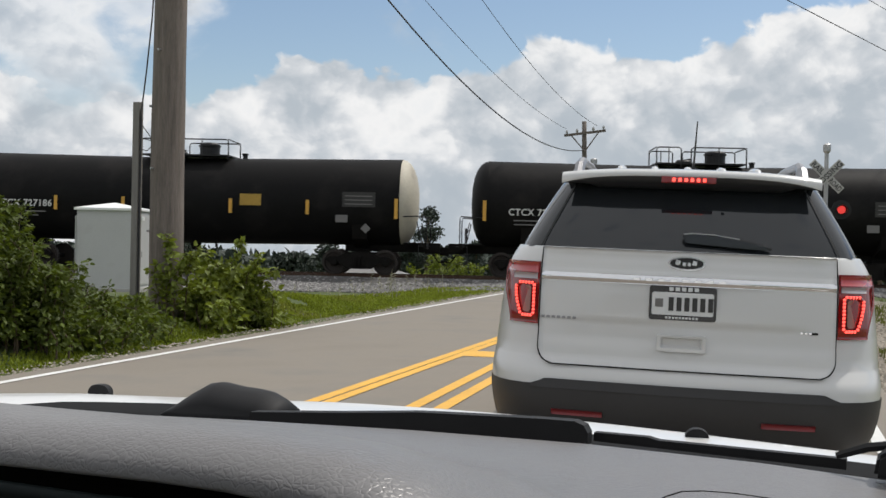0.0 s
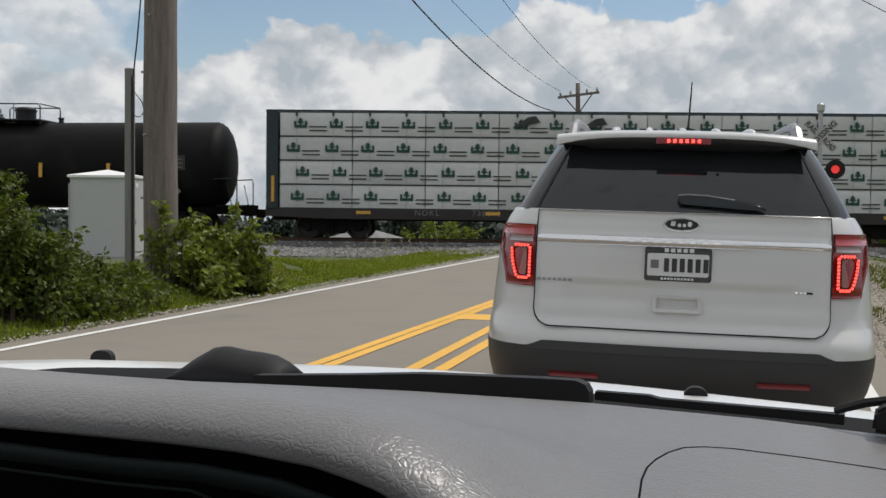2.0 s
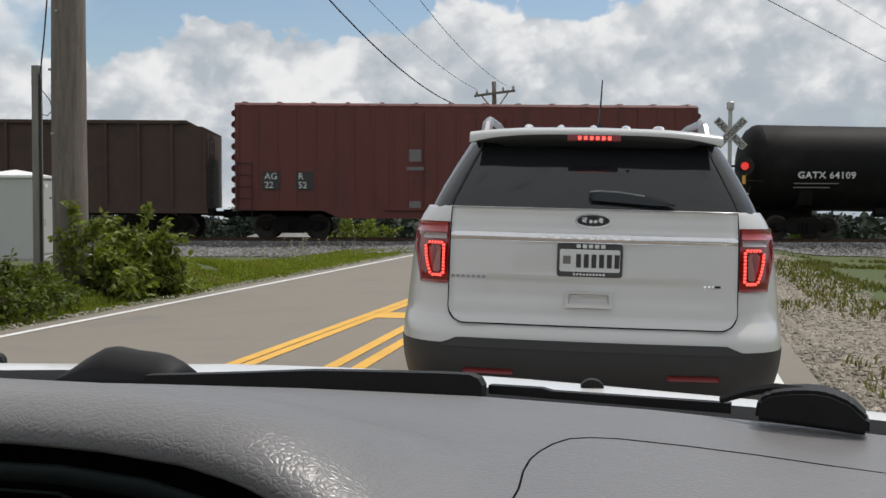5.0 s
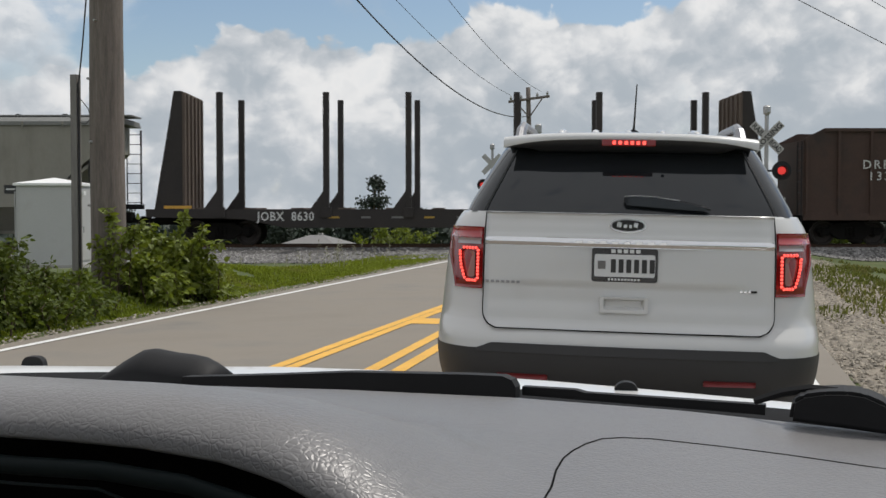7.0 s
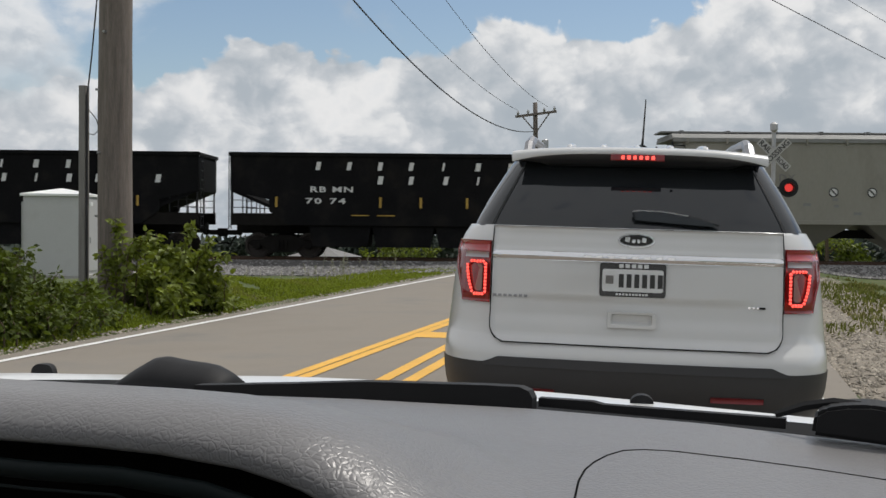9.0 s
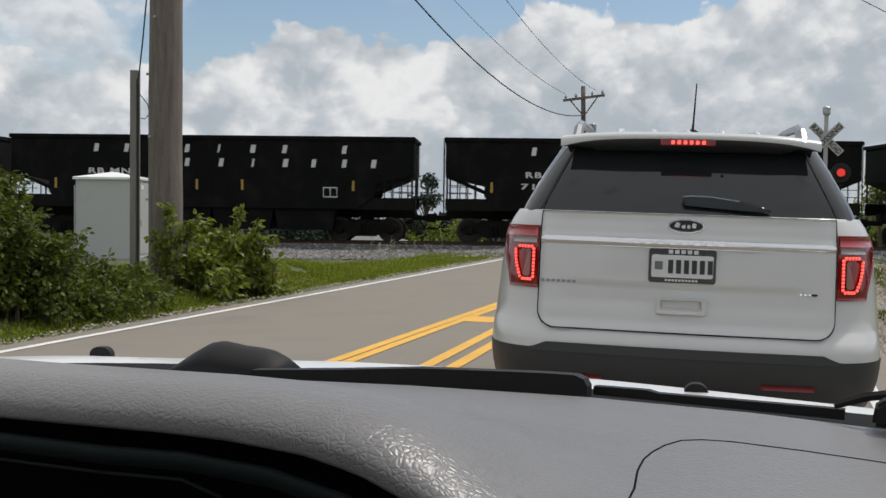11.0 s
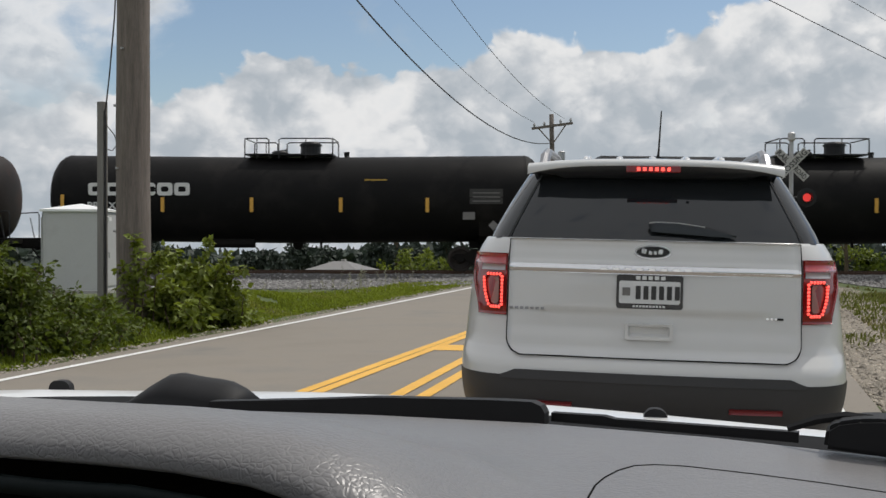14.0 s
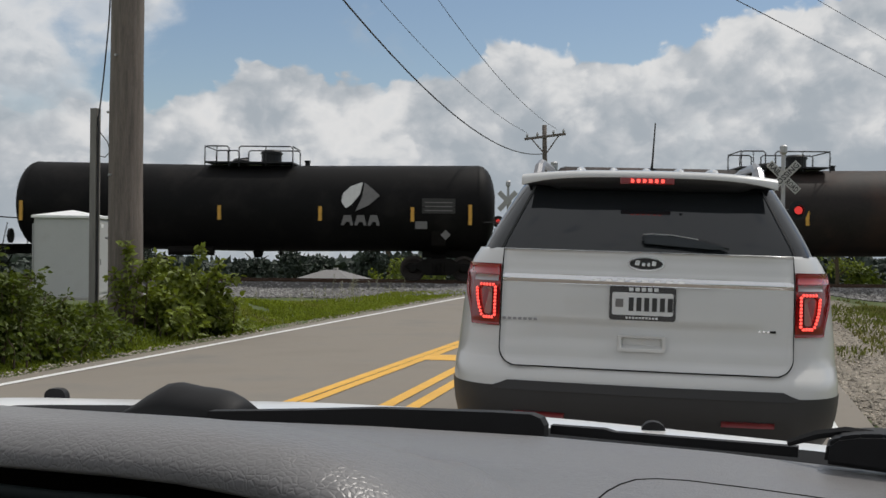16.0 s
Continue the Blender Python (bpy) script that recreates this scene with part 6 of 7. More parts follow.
M_SPOILER = material("dark_spoiler_plastic", (0.022, 0.022, 0.023), 0.35, vary=0.1, bump=0)
M_SATIN = material("satin_silver_rail", (0.30, 0.30, 0.31), 0.35, 0.7, vary=0.1, bump=0)
M_TYRE = material("black_tyre_rubber", (0.018, 0.018, 0.018), 0.85, vary=0.2)
M_SEAM = material("dark_panel_gap", (0.010, 0.010, 0.010), 0.8, vary=0.1, bump=0)

REAR = [(0.36, 0.03, 0.90), (0.42, -0.03, 0.935), (0.50, -0.075, 0.955), (0.58, -0.095, 0.965), (0.66, -0.10, 0.970), (0.72, -0.092, 0.970), (0.765, -0.055, 0.968), (0.80, -0.025, 0.965),
        (0.90, -0.012, 0.958), (1.0, -0.005, 0.948), (1.1, 0.0, 0.938), (1.2, 0.008, 0.925), (1.27, 0.022, 0.905), (1.335, 0.045, 0.865)]


def rear_section(z):
    for (z0, y0, w0), (z1, y1, w1) in zip(REAR, REAR[1:]):
        if z <= z1:
            k = (z - z0) / (z1 - z0)
            return y0 + (y1 - y0) * k, w0 + (w1 - w0) * k
    return REAR[-1][1:]


def rear_y(x, z):
    """Depth of the body's rear skin."""
    yr, w = rear_section(z)
    rc = 0.26
    ax = min(abs(x), w - 0.002)
    y = yr + 0.075 * (ax / 0.75) ** 2 * 0.6
    if ax > w - rc:
        q = (ax - (w - rc)) / rc
        y += rc * 1.25 * (1 - math.sqrt(max(0.0, 1 - q * q)))
    return y


def rear_patch(bm, xs_of, z0, z1, nx, nz, proud, thick=0.0, yf=rear_y):
    """A panel that follows the rear skin; xs_of(z) gives its two sides."""
    g = []
    for j in range(nz + 1):
        z = z0 + (z1 - z0) * j / nz
        a, b = xs_of(z)
        g.append([bm.verts.new((a + (b - a) * i / nx, yf(a + (b - a) * i / nx, z) - (proud(a + (b - a) * i / nx, z) if callable(proud) else proud), z)) for i in range(nx + 1)])
    for j in range(nz):
        for i in range(nx):
            bm.faces.new((g[j][i], g[j][i + 1], g[j + 1][i + 1], g[j + 1][i])).smooth = True
    # turn the rim inwards
    rim = g[0] + [r[-1] for r in g[1:]] + g[-1][::-1][1:] + [r[0] for r in g[::-1][1:-1]]
    inner = [bm.verts.new(v.co + Vector((0, 0.02 + thick, 0))) for v in rim]
    bridge(bm, rim, inner)
    return bm


def car_ring(bm, z, yr_shift=0.0, shrink=0.0, front=4.82):
    _, w = rear_section(z)
    w -= shrink
    xs = [w * math.sin(math.pi / 2 * k / 12) for k in range(-12, 13)]
    drop = lambda y: z - max(0, z - 1.05) * smooth(3.0, 3.7, y) - max(0, 0.12 * (z - 0.6)) * smooth(4.2, 4.8, y)
    pts = [(x, rear_y(x, z) + yr_shift, z) for x in xs]
    for y in (0.8, 1.5, 2.3, 3.1, 3.6, 4.1):
        pts.append((w + 0.02 * math.sin(y * 2), y, drop(y)))
    for k in range(9):
        a = math.pi / 2 * k / 8
        pts.append((w * 0.55 + w * 0.45 * math.cos(a), front - 0.5 + 0.5 * math.sin(a), drop(front)))
    for k in range(9):
        a = math.pi / 2 * (1 - k / 8)
        pts.append((-w * 0.55 - w * 0.45 * math.cos(a), front - 0.5 + 0.5 * math.sin(a), drop(front)))
    for y in (4.1, 3.6, 3.1, 2.3, 1.5, 0.8):
        pts.append((-w - 0.02 * math.sin(y * 2), y, drop(y)))
    return ring(bm, pts)


def glass_section(z):
    q = max(0.0, (z - 1.335) / (1.70 - 1.335))
    return 0.055 + 0.27 * q ** 1.15, 0.836 - 0.165 * q - 0.025 * q * q


def glass_y(x, z):
    yr, w = glass_section(z)
    ax = min(abs(x), w - 0.002)
    y = yr + 0.05 * (ax / 0.6) ** 2
    rc = 0.12
    if ax > w - rc:
        q = (ax - (w - rc)) / rc
        y += rc * 1.6 * (1 - math.sqrt(max(0.0, 1 - q * q)))
    return y


def build_suv():
    m = pose(-0.395, 5.45, 0.0, 0, 1.2, 5.0)
    car = thing("suv", "pearl white SUV with glowing red tail lights, stopped on the road", "car", m)
    body = bmesh.new()
    prev = None
    for z in [0.655, 0.69, 0.72, 0.745, 0.765, 0.785, 0.80, 0.85, 0.92, 1.0, 1.1, 1.2, 1.25, 1.29, 1.32, 1.335]:
        r = car_ring(body, z)
        if prev:
            bridge(body, prev, r)
        prev = r
    body.faces.new(prev)
    b = part("body", body, M_PEARL, car, smooth=True)
    cl = bmesh.new()
    prev = None
    for z in (0.36, 0.40, 0.46, 0.54, 0.60, 0.64, 0.656):
        r = car_ring(cl, z, -0.004, -0.004)
        if prev:
            bridge(cl, prev, r)
        else:
            cl.faces.new(r[::-1])
        prev = r
    bump = part("bumper_cladding", cl, M_CLADDING, car, "dark grey plastic lower bumper", smooth=True)
    # the raised middle of the dark bumper
    up = bmesh.new()
    n = 40
    lo, hi = [], []
    for i in range(n + 1):
        x = -0.735 + 1.47 * i / n
        t = 0.656 + 0.030 * (1 - smooth(0.655, 0.735, abs(x)))
        lo.append(up.verts.new((x, rear_y(x, 0.64) - 0.009, 0.64)))
        hi.append(up.verts.new((x, rear_y(x, t) - 0.008, t)))
    for i in range(n):
        up.faces.new((lo[i], lo[i + 1], hi[i + 1], hi[i]))
    up2 = [up.verts.new(v.co + Vector((0, 0.03, 0.0))) for v in hi]
    for i in range(n):
        up.faces.new((hi[i], hi[i + 1], up2[i + 1], up2[i]))
    part("bumper_step", up, M_CLADDING, bump)
    for s in (-1, 1):
        part("reflector", rear_patch(bmesh.new(), lambda z: (s * 0.50 - 0.125, s * 0.50 + 0.125), 0.508, 0.535, 8, 1, 0.010), M_REFLECTOR, bump, "dim red bumper reflector")
    # tailgate with a dark gap round it
    def gate_sides(grow):
        def f(z):
            zz = max(0.0, min(1.0, (z - (0.760 - grow)) / 0.085))
            cut = 0.085 * (1 - math.sqrt(max(0.0, 1 - (1 - zz) ** 2)))
            w = 0.708 + grow - cut - 0.004 * (z - 0.8)
            return -w, w
        return f
    part("panel_gap", rear_patch(bmesh.new(), gate_sides(0.008), 0.753, 1.332, 30, 30, 0.002), M_SEAM, car)

    def gate_relief(x, z):
        p = 0.014
        p += 0.016 * math.exp(-((z - 1.335) / 0.03) ** 2)
        p += 0.010 * smooth(1.23, 1.215, z)  # ledge under the chrome strip
        p -= 0.010 * smooth(1.00, 0.965, z) * (1 - smooth(0.46, 0.60, abs(x)))  # scooped middle below the plate
        p += 0.006 * smooth(0.90, 0.84, z)
        return p
    gate = part("tailgate", rear_patch(bmesh.new(), gate_sides(0.0), 0.761, 1.330, 44, 44, gate_relief), M_PEARL, car)
    strip_bm = rear_patch(bmesh.new(), lambda z: (-0.705, 0.705), 1.166, 1.212, 30, 6, lambda x, z: 0.022 + 0.014 * math.cos((z - 1.189) / 0.046 * math.pi) + 0.010 * (1 - smooth(0.30, 0.42, abs(x))))
    st = part("chrome_strip", strip_bm, M_CHROME, gate, "chrome strip across the tailgate")
    for k in range(8):
        x = -0.235 + 0.058 * k
        part("name_bar", new_box((x, rear_y(x, 1.19) - 0.047, 1.192), (0.034, 0.008, 0.017), None, 0.002), M_CHROME, st)
    for k in range(7):
        part("trim_bar", new_box((-0.690 + 0.026 * k, rear_y(-0.690 + 0.026 * k, 0.99) - 0.027, 0.985), (0.017, 0.006, 0.013), None, 0.001), M_SATIN, gate)
    for k, w in enumerate((0.012, 0.012, 0.012, 0.03)):
        part("trim_bar", new_box((0.55 + 0.02 * k, rear_y(0.6, 0.975) - 0.027, 0.968), (w, 0.006, 0.010), None, 0.001), M_CHROME if k < 3 else M_SEAM, gate)
    # oval badge

    def oval(rx, rz, y0, y1):
        return new_prism([(rx * math.cos(2 * math.pi * k / 32), rz * math.sin(2 * math.pi * k / 32)) for k in range(32)], y0, y1)
    yb = rear_y(0, 1.277) - 0.012
    bd = part("badge", oval(0.090, 0.036, -0.012, 0.02), M_CHROME, gate, "oval chrome-rimmed dark badge", at=pose(0, yb, 1.277))
    part("badge_face", oval(0.080, 0.028, -0.016, 0.0), M_GLOSS_BLACK, bd)
    for x, z, w, h in ((-0.042, 0.004, 0.022, 0.024), (-0.012, -0.004, 0.016, 0.016), (0.012, -0.004, 0.014, 0.016), (0.038, 0.002, 0.020, 0.022)):
        part("badge_stroke", new_box((x, -0.018, z), (w, 0.003, h), pose(0, 0, 0, 0, 12, 0), 0.001), M_CHROME, bd)
    # number plate with its frame
    yp = rear_y(0, 1.08) - 0.016
    pf = bmesh.new()
    prism(pf, rounded(-0.160, -0.083, 0.160, 0.083, 0.014), -0.014, 0.004)
    plate = part("plate_frame", pf, M_GLOSS_BLACK, gate, "dark number plate frame", at=pose(-0.012, yp, 1.083))
    pl = part("number_plate", new_prism(rounded(-0.147, -0.058, 0.147, 0.052, 0.01), -0.017, -0.0145), M_PLATE, plate, "white number plate with dark bars")
    for k in range(6):
        part("plate_bar", new_box((-0.055 + 0.0375 * k, -0.0185, -0.004), (0.024, 0.003, 0.066), None, 0.001), M_SIGN_BLACK, plate)
    part("plate_emblem", new_box((-0.112, -0.0185, 0.0), (0.038, 0.003, 0.04), None, 0.001), M_LETTER_DIM, plate)
    for k in range(5):
        part("frame_bar", new_box((-0.056 + 0.03 * k, -0.016, 0.068), (0.021, 0.004, 0.018), None, 0.001), M_PLATE, plate)
    for k in range(10):
        part("frame_bar", new_box((-0.075 + 0.016 * k, -0.016, -0.071), (0.011, 0.004, 0.010), None, 0.001), M_PLATE, plate)
    # pull handle recess
    yh = rear_y(0, 0.888) - 0.034
    hf = bmesh.new()
    o, i_ = rounded(-0.118, -0.041, 0.118, 0.041, 0.012), rounded(-0.100, -0.024, 0.100, 0.028, 0.010)
    ro, ro2, ri, rd = ring(hf, [(x, 0.03, z) for x, z in o]), ring(hf, [(x * 0.985, -0.008, z * 0.97) for x, z in o]), ring(hf, [(x, -0.007, z) for x, z in i_]), ring(hf, [(x * 0.90, 0.016, z * 0.62 + 0.006) for x, z in i_])
    bridge(hf, ro, ro2)
    bridge(hf, ro2, ri)
    bridge(hf, ri, rd)
    hf.faces.new(rd)
    bmesh.ops.recalc_face_normals(hf, faces=hf.faces[:])
    part("pull_handle", hf, M_PEARL, gate, "recessed white pull handle", at=pose(-0.012, yh, 0.888))
    # tail lights
    for s in (-1, 1):
        def sides(z, lo_in=0.717):
            q = (z - 0.94) / 0.315
            out = 0.872 + 0.055 * smooth(0.0, 0.75, q) - 0.012 * smooth(0.8, 1.0, q)
            return (lo_in, out) if s > 0 else (-out, -lo_in)
        lamp = part("tail_light", rear_patch(bmesh.new(), sides, 0.945, 1.255, 14, 20, lambda x, z: 0.012 + 0.006 * smooth(0.94, 1.0, z), 0.01), M_TAIL, car, "red tail light with a lit ring")
        part("upper_lens", rear_patch(bmesh.new(), lambda z: (0.725, 0.905) if s > 0 else (-0.905, -0.725), 1.202, 1.248, 10, 2, 0.022), M_TAIL_TOP, lamp, "red upper lens")
        part("reverse_lens", rear_patch(bmesh.new(), lambda z: (0.728, 0.862) if s > 0 else (-0.862, -0.728), 1.168, 1.196, 10, 2, 0.022), M_TAIL_CLEAR, lamp, "pale reversing lens")
        # D-shaped ring of lit diodes
        path = []
        xi, xo, z0, z1 = 0.742, 0.842, 0.985, 1.148
        for k in range(9):
            path.append((xi, z0 + 0.012 + (z1 - z0 - 0.024) * k / 8))
        for k in range(5):
            path.append((xi + 0.012 + (xo - xi - 0.035) * k / 4, z1))
        for k in range(9):
            q = k / 8
            path.append((xo - 0.03 * q * q, z1 - 0.02 - (z1 - z0 - 0.03) * q))
        for k in range(4):
            path.append((xo - 0.045 - (xo - xi - 0.058) * k / 3, z0))
        pts = [(s * x, rear_y(s * x, z) - 0.030, z) for x, z in path]
        core = [(s * x, z) for x, z in path]
        cx, cz = sum(p[0] for p in core) / len(core), sum(p[1] for p in core) / len(core)
        inn = bmesh.new()
        f = inn.faces.new([inn.verts.new((cx + (x - cx) * 0.62, rear_y(x, z) - 0.024, cz + (z - cz) * 0.80)) for x, z in core])
        part("lamp_core", inn, M_TAIL_INNER, lamp)
        rg = bmesh.new()
        tube(rg, pts + pts[:1], 0.0075, 6, False)
        part("lit_ring", rg, M_TAIL_TOP, lamp)
        ld = bmesh.new()
        for p in pts:
            r = bmesh.ops.create_icosphere(ld, subdivisions=1, radius=0.0085)
            bmesh.ops.translate(ld, verts=r["verts"], vec=Vector(p) + Vector((0, -0.004, 0)))
        tagged(part("diode_ring", ld, M_LED, lamp, "lit red diodes"), kind="stuff")
    # glasshouse, roof and spoiler
    gh = bmesh.new()
    prev = None
    for k in range(9):
        z = 1.330 + 0.37 * k / 8
        _, w = glass_section(z)
        xs = [w * math.sin(math.pi / 2 * j / 10) for j in range(-10, 11)]
        q = (z - 1.335) / 0.365
        pts = [(x, glass_y(x, z), z) for x in xs] + [(w, 1.2, z), (w, 2.0, z), (w * 0.98, 3.35 - 0.95 * q, z)] + [(w * (0.95 - 0.19 * j), 3.42 - 0.95 * q + 0.06 * math.sin(math.pi * (j + 1) / 11), z) for j in range(11)] + [(-w * 0.98, 3.35 - 0.95 * q, z), (-w, 2.0, z), (-w, 1.2, z)]
        r = ring(gh, pts)
        if prev:
            bridge(gh, prev, r)
        prev = r
    gh.faces.new(prev)
    part("glasshouse", gh, M_TINT, car, "dark tinted windows", smooth=True)
    for s in (-1, 1):
        pl = bmesh.new()
        a, b2 = [], []
        for k in range(9):
            z = 1.334 + 0.33 * k / 8
            x = 0.722 - 0.145 * k / 8
            a.append(pl.verts.new((s * x, glass_y(x, z) - 0.004, z)))
            b2.append(pl.verts.new((s * (x + 0.007), glass_y(x + 0.007, z) - 0.004, z)))
        for k in range(8):
            pl.faces.new((a[k], b2[k], b2[k + 1], a[k + 1]))
        part("glass_edge", pl, M_SEAM, car)
    rf = bmesh.new()
    prev = None
    for y, z, w in ((0.36, 1.728, 0.60), (0.45, 1.748, 0.61), (0.9, 1.775, 0.62), (1.6, 1.782, 0.62), (2.2, 1.76, 0.61), (2.5, 1.70, 0.60)):
        r = ring(rf, [(w * 1.06, y, z - 0.05), (w * 1.05, y, z - 0.022), (w * 0.98, y, z - 0.004), (w * 0.6, y, z + 0.012), (0, y, z + 0.018), (-w * 0.6, y, z + 0.012), (-w * 0.98, y, z - 0.004), (-w * 1.05, y, z - 0.022), (-w * 1.06, y, z - 0.05)])
        if prev:
            bridge(rf, prev, r, closed=False)
        prev = r
    roof = part("roof", rf, M_PEARL, car, smooth=True)
    for x in (-0.36, -0.18, 0.0, 0.18, 0.36):  # pressed ribs along the roof
        part("roof_rib", new_tube([(x, 0.50, 1.748), (x, 0.60, 1.768), (x, 0.9, 1.788), (x, 1.6, 1.795), (x, 2.2, 1.768)], [0.012, 0.02, 0.022, 0.022, 0.015], 8), M_PEARL, roof, smooth=True)
    sp = bmesh.new()
    n = 24
    top, edge, und, back = [], [], [], []
    for i in range(n + 1):
        x = -0.645 + 1.29 * i / n
        e = abs(x) / 0.645
        drop = 0.024 * e ** 3
        yb = 0.160 + 0.07 * e ** 3
        back.append(sp.verts.new((x * 0.99, 0.42, 1.752 - drop * 0.9)))
        top.append(sp.verts.new((x, yb + 0.05, 1.746 - drop)))
        edge.append(sp.verts.new((x, yb, 1.722 - drop)))
        und.append(sp.verts.new((x, yb + 0.006, 1.708 - drop * 1.1 - 0.018 * e ** 6)))
    for a, b2 in ((back, top), (top, edge), (edge, und)):
        for i in range(n):
            sp.faces.new((a[i], a[i + 1], b2[i + 1], b2[i])).smooth = True
    bmesh.ops.recalc_face_normals(sp, faces=sp.faces[:])
    spo = part("spoiler", sp, M_PEARL, car, "white roof spoiler over the rear window")
    un = bmesh.new()
    a, b2, c2 = [], [], []
    for i in range(n + 1):
        x = -0.638 + 1.276 * i / n
        e = abs(x) / 0.638
        drop = 0.024 * e ** 3
        zb = 1.650 + 0.045 * smooth(0.72, 1.0, e)
        a.append(un.verts.new((x, 0.164 + 0.07 * e ** 3, 1.709 - drop * 1.1 - 0.018 * e ** 6)))
        b2.append(un.verts.new((x * 0.995, 0.178 + 0.06 * e ** 3, 1.676 - drop * 0.5)))
        c2.append(un.verts.new((x * (0.96 if e > 0.7 else 1), glass_y(x * 0.9, zb) - 0.012, zb)))
    for p, q in ((a, b2), (b2, c2)):
        for i in range(n):
            un.faces.new((p[i], p[i + 1], q[i + 1], q[i])).smooth = True
    part("spoiler_underside", un, M_SPOILER, spo, "dark grey underside of the spoiler")
    bl = part("brake_light", new_box((-0.005, 0.158, 1.692), (0.27, 0.022, 0.034), None, 0.006), M_TAIL, spo, "high brake light with lit red diodes")
    for k in range(6):
        part("diode", new_box((-0.078 + 0.030 * k, 0.144, 1.692), (0.016, 0.008, 0.018), None, 0.003), M_LED, bl)
    part("washer_jet", new_box((0.185, 0.155, 1.690), (0.016, 0.014, 0.008), None, 0.002), M_SEAM, spo)
    # rear wiper, antenna, rails
    w = bmesh.new()
    pts = [(0.400, 1.362), (0.36, 1.372), (0.25, 1.396), (0.12, 1.414), (0.02, 1.417), (-0.02, 1.412)]
    tube(w, [(x, glass_y(x, z) - 0.026, z) for x, z in pts], [0.008, 0.010, 0.010, 0.009, 0.008, 0.005], 8)
    wp = part("rear_wiper", w, M_GLOSS_BLACK, car, "dark rear wiper arm with a pale highlight strip", smooth=True)
    part("wiper_cover", new_prism([(-0.025, 1.412), (0.03, 1.422), (0.12, 1.416), (0.25, 1.398), (0.36, 1.375), (0.395, 1.356), (0.30, 1.358), (-0.01, 1.378)], glass_y(0.1, 1.38) - 0.028, glass_y(0.1, 1.38) - 0.006), M_TINT, wp)
    # pale tube stands for the highlight along the arm's top edge
    part("wiper_edge", new_tube([(x, glass_y(x, z) - 0.036, z + 0.008) for x, z in pts[2:]], 0.0035, 5), M_GALV, wp)
    an = part("antenna", new_prism([(-0.018, 1.775), (0.082, 1.775), (0.066, 1.797), (0.044, 1.812), (0.022, 1.812), (-0.004, 1.797)], 0.93, 1.07), M_GLOSS_BLACK, car, "black roof antenna")
    part("antenna_whip", new_tube([(0.033, 1.0, 1.79), (0.037, 0.98, 1.86), (0.045, 0.93, 2.07)], [0.009, 0.006, 0.0035], 6), M_GLOSS_BLACK, an)
    for s in (-1, 1):
        rb = bmesh.new()
        tube(rb, [(s * 0.575, 0.40, 1.71), (s * 0.570, 0.46, 1.77), (s * 0.565, 0.56, 1.800), (s * 0.56, 1.2, 1.815), (s * 0.56, 2.0, 1.80), (s * 0.56, 2.2, 1.75)], [0.03, 0.028, 0.024, 0.02, 0.02, 0.02], 8)
        prism(rb, [(0.36, 1.70), (0.46, 1.78), (0.56, 1.80), (0.62, 1.72)], s * 0.575 - 0.022, s * 0.575 + 0.022, "x")
        part("roof_rail", rb, M_SATIN, roof, "silver roof rail", smooth=False)
    # wheels
    for x in (-0.84, 0.84):
        for y in (0.98, 3.84):
            s = 1 if x > 0 else -1
            wh = part("wheel", tube(bmesh.new(), [(x - 0.11 * s, y, 0.375), (x + 0.10 * s, y, 0.375)], 0.25, 28), M_GALV, car)
            ty = bmesh.new()
            prev = first = None
            for k in range(32):
                a_ = 2 * math.pi * k / 32
                rg = ring(ty, [(x + dx, y + r * math.cos(a_), 0.375 + r * math.sin(a_)) for dx, r in ((-0.12, 0.25), (-0.125, 0.34), (-0.09, 0.378), (0.09, 0.378), (0.125, 0.34), (0.12, 0.25))])
                if prev:
                    bridge(ty, prev, rg)
                else:
                    first = rg
                prev = rg
            bridge(ty, prev, first)
            part("tyre", ty, M_TYRE, wh)
    part("exhaust_tip", tube(bmesh.new(), [(-0.55, -0.05, 0.33), (-0.55, 0.2, 0.33)], 0.04, 14, False), M_CHROME, car)
    part("underbody", new_box((0, 2.3, 0.34), (1.7, 4.2, 0.16), None, 0.02), M_SEAM, car)


build_suv()

# ---- the car that the camera sits in: x to its right, y forward, z up ----
M_DASH = material("grey_grained_vinyl", (0.180, 0.176, 0.178), 0.36, vary=0.10, scale=5, fine=95, bump=0.10, bump_size=0.004, spec=0.5)
M_HOOD = material("white_hood_paint", (0.74, 0.74, 0.73), 0.3, vary=0.03, coat=0.5, bump=0)
M_COWL = material("black_cowl_plastic", (0.009, 0.009, 0.0095), 0.75, spec=0.1, vary=0.2, scale=4, fine=120, bump=0.1, bump_size=0.002)
M_WIPER = material("matt_black_wiper", (0.014, 0.014, 0.015), 0.6, spec=0.25, vary=0.2, bump=0.05)
M_CLUSTER = material("shade_black_cluster_plastic", (0.003, 0.003, 0.003), 0.8, spec=0.04, vary=0.1, bump=0)
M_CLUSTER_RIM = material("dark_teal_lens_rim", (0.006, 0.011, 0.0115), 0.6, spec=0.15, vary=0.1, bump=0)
M_LINER = material("grey_headliner", (0.16, 0.155, 0.15), 0.95, vary=0.08)


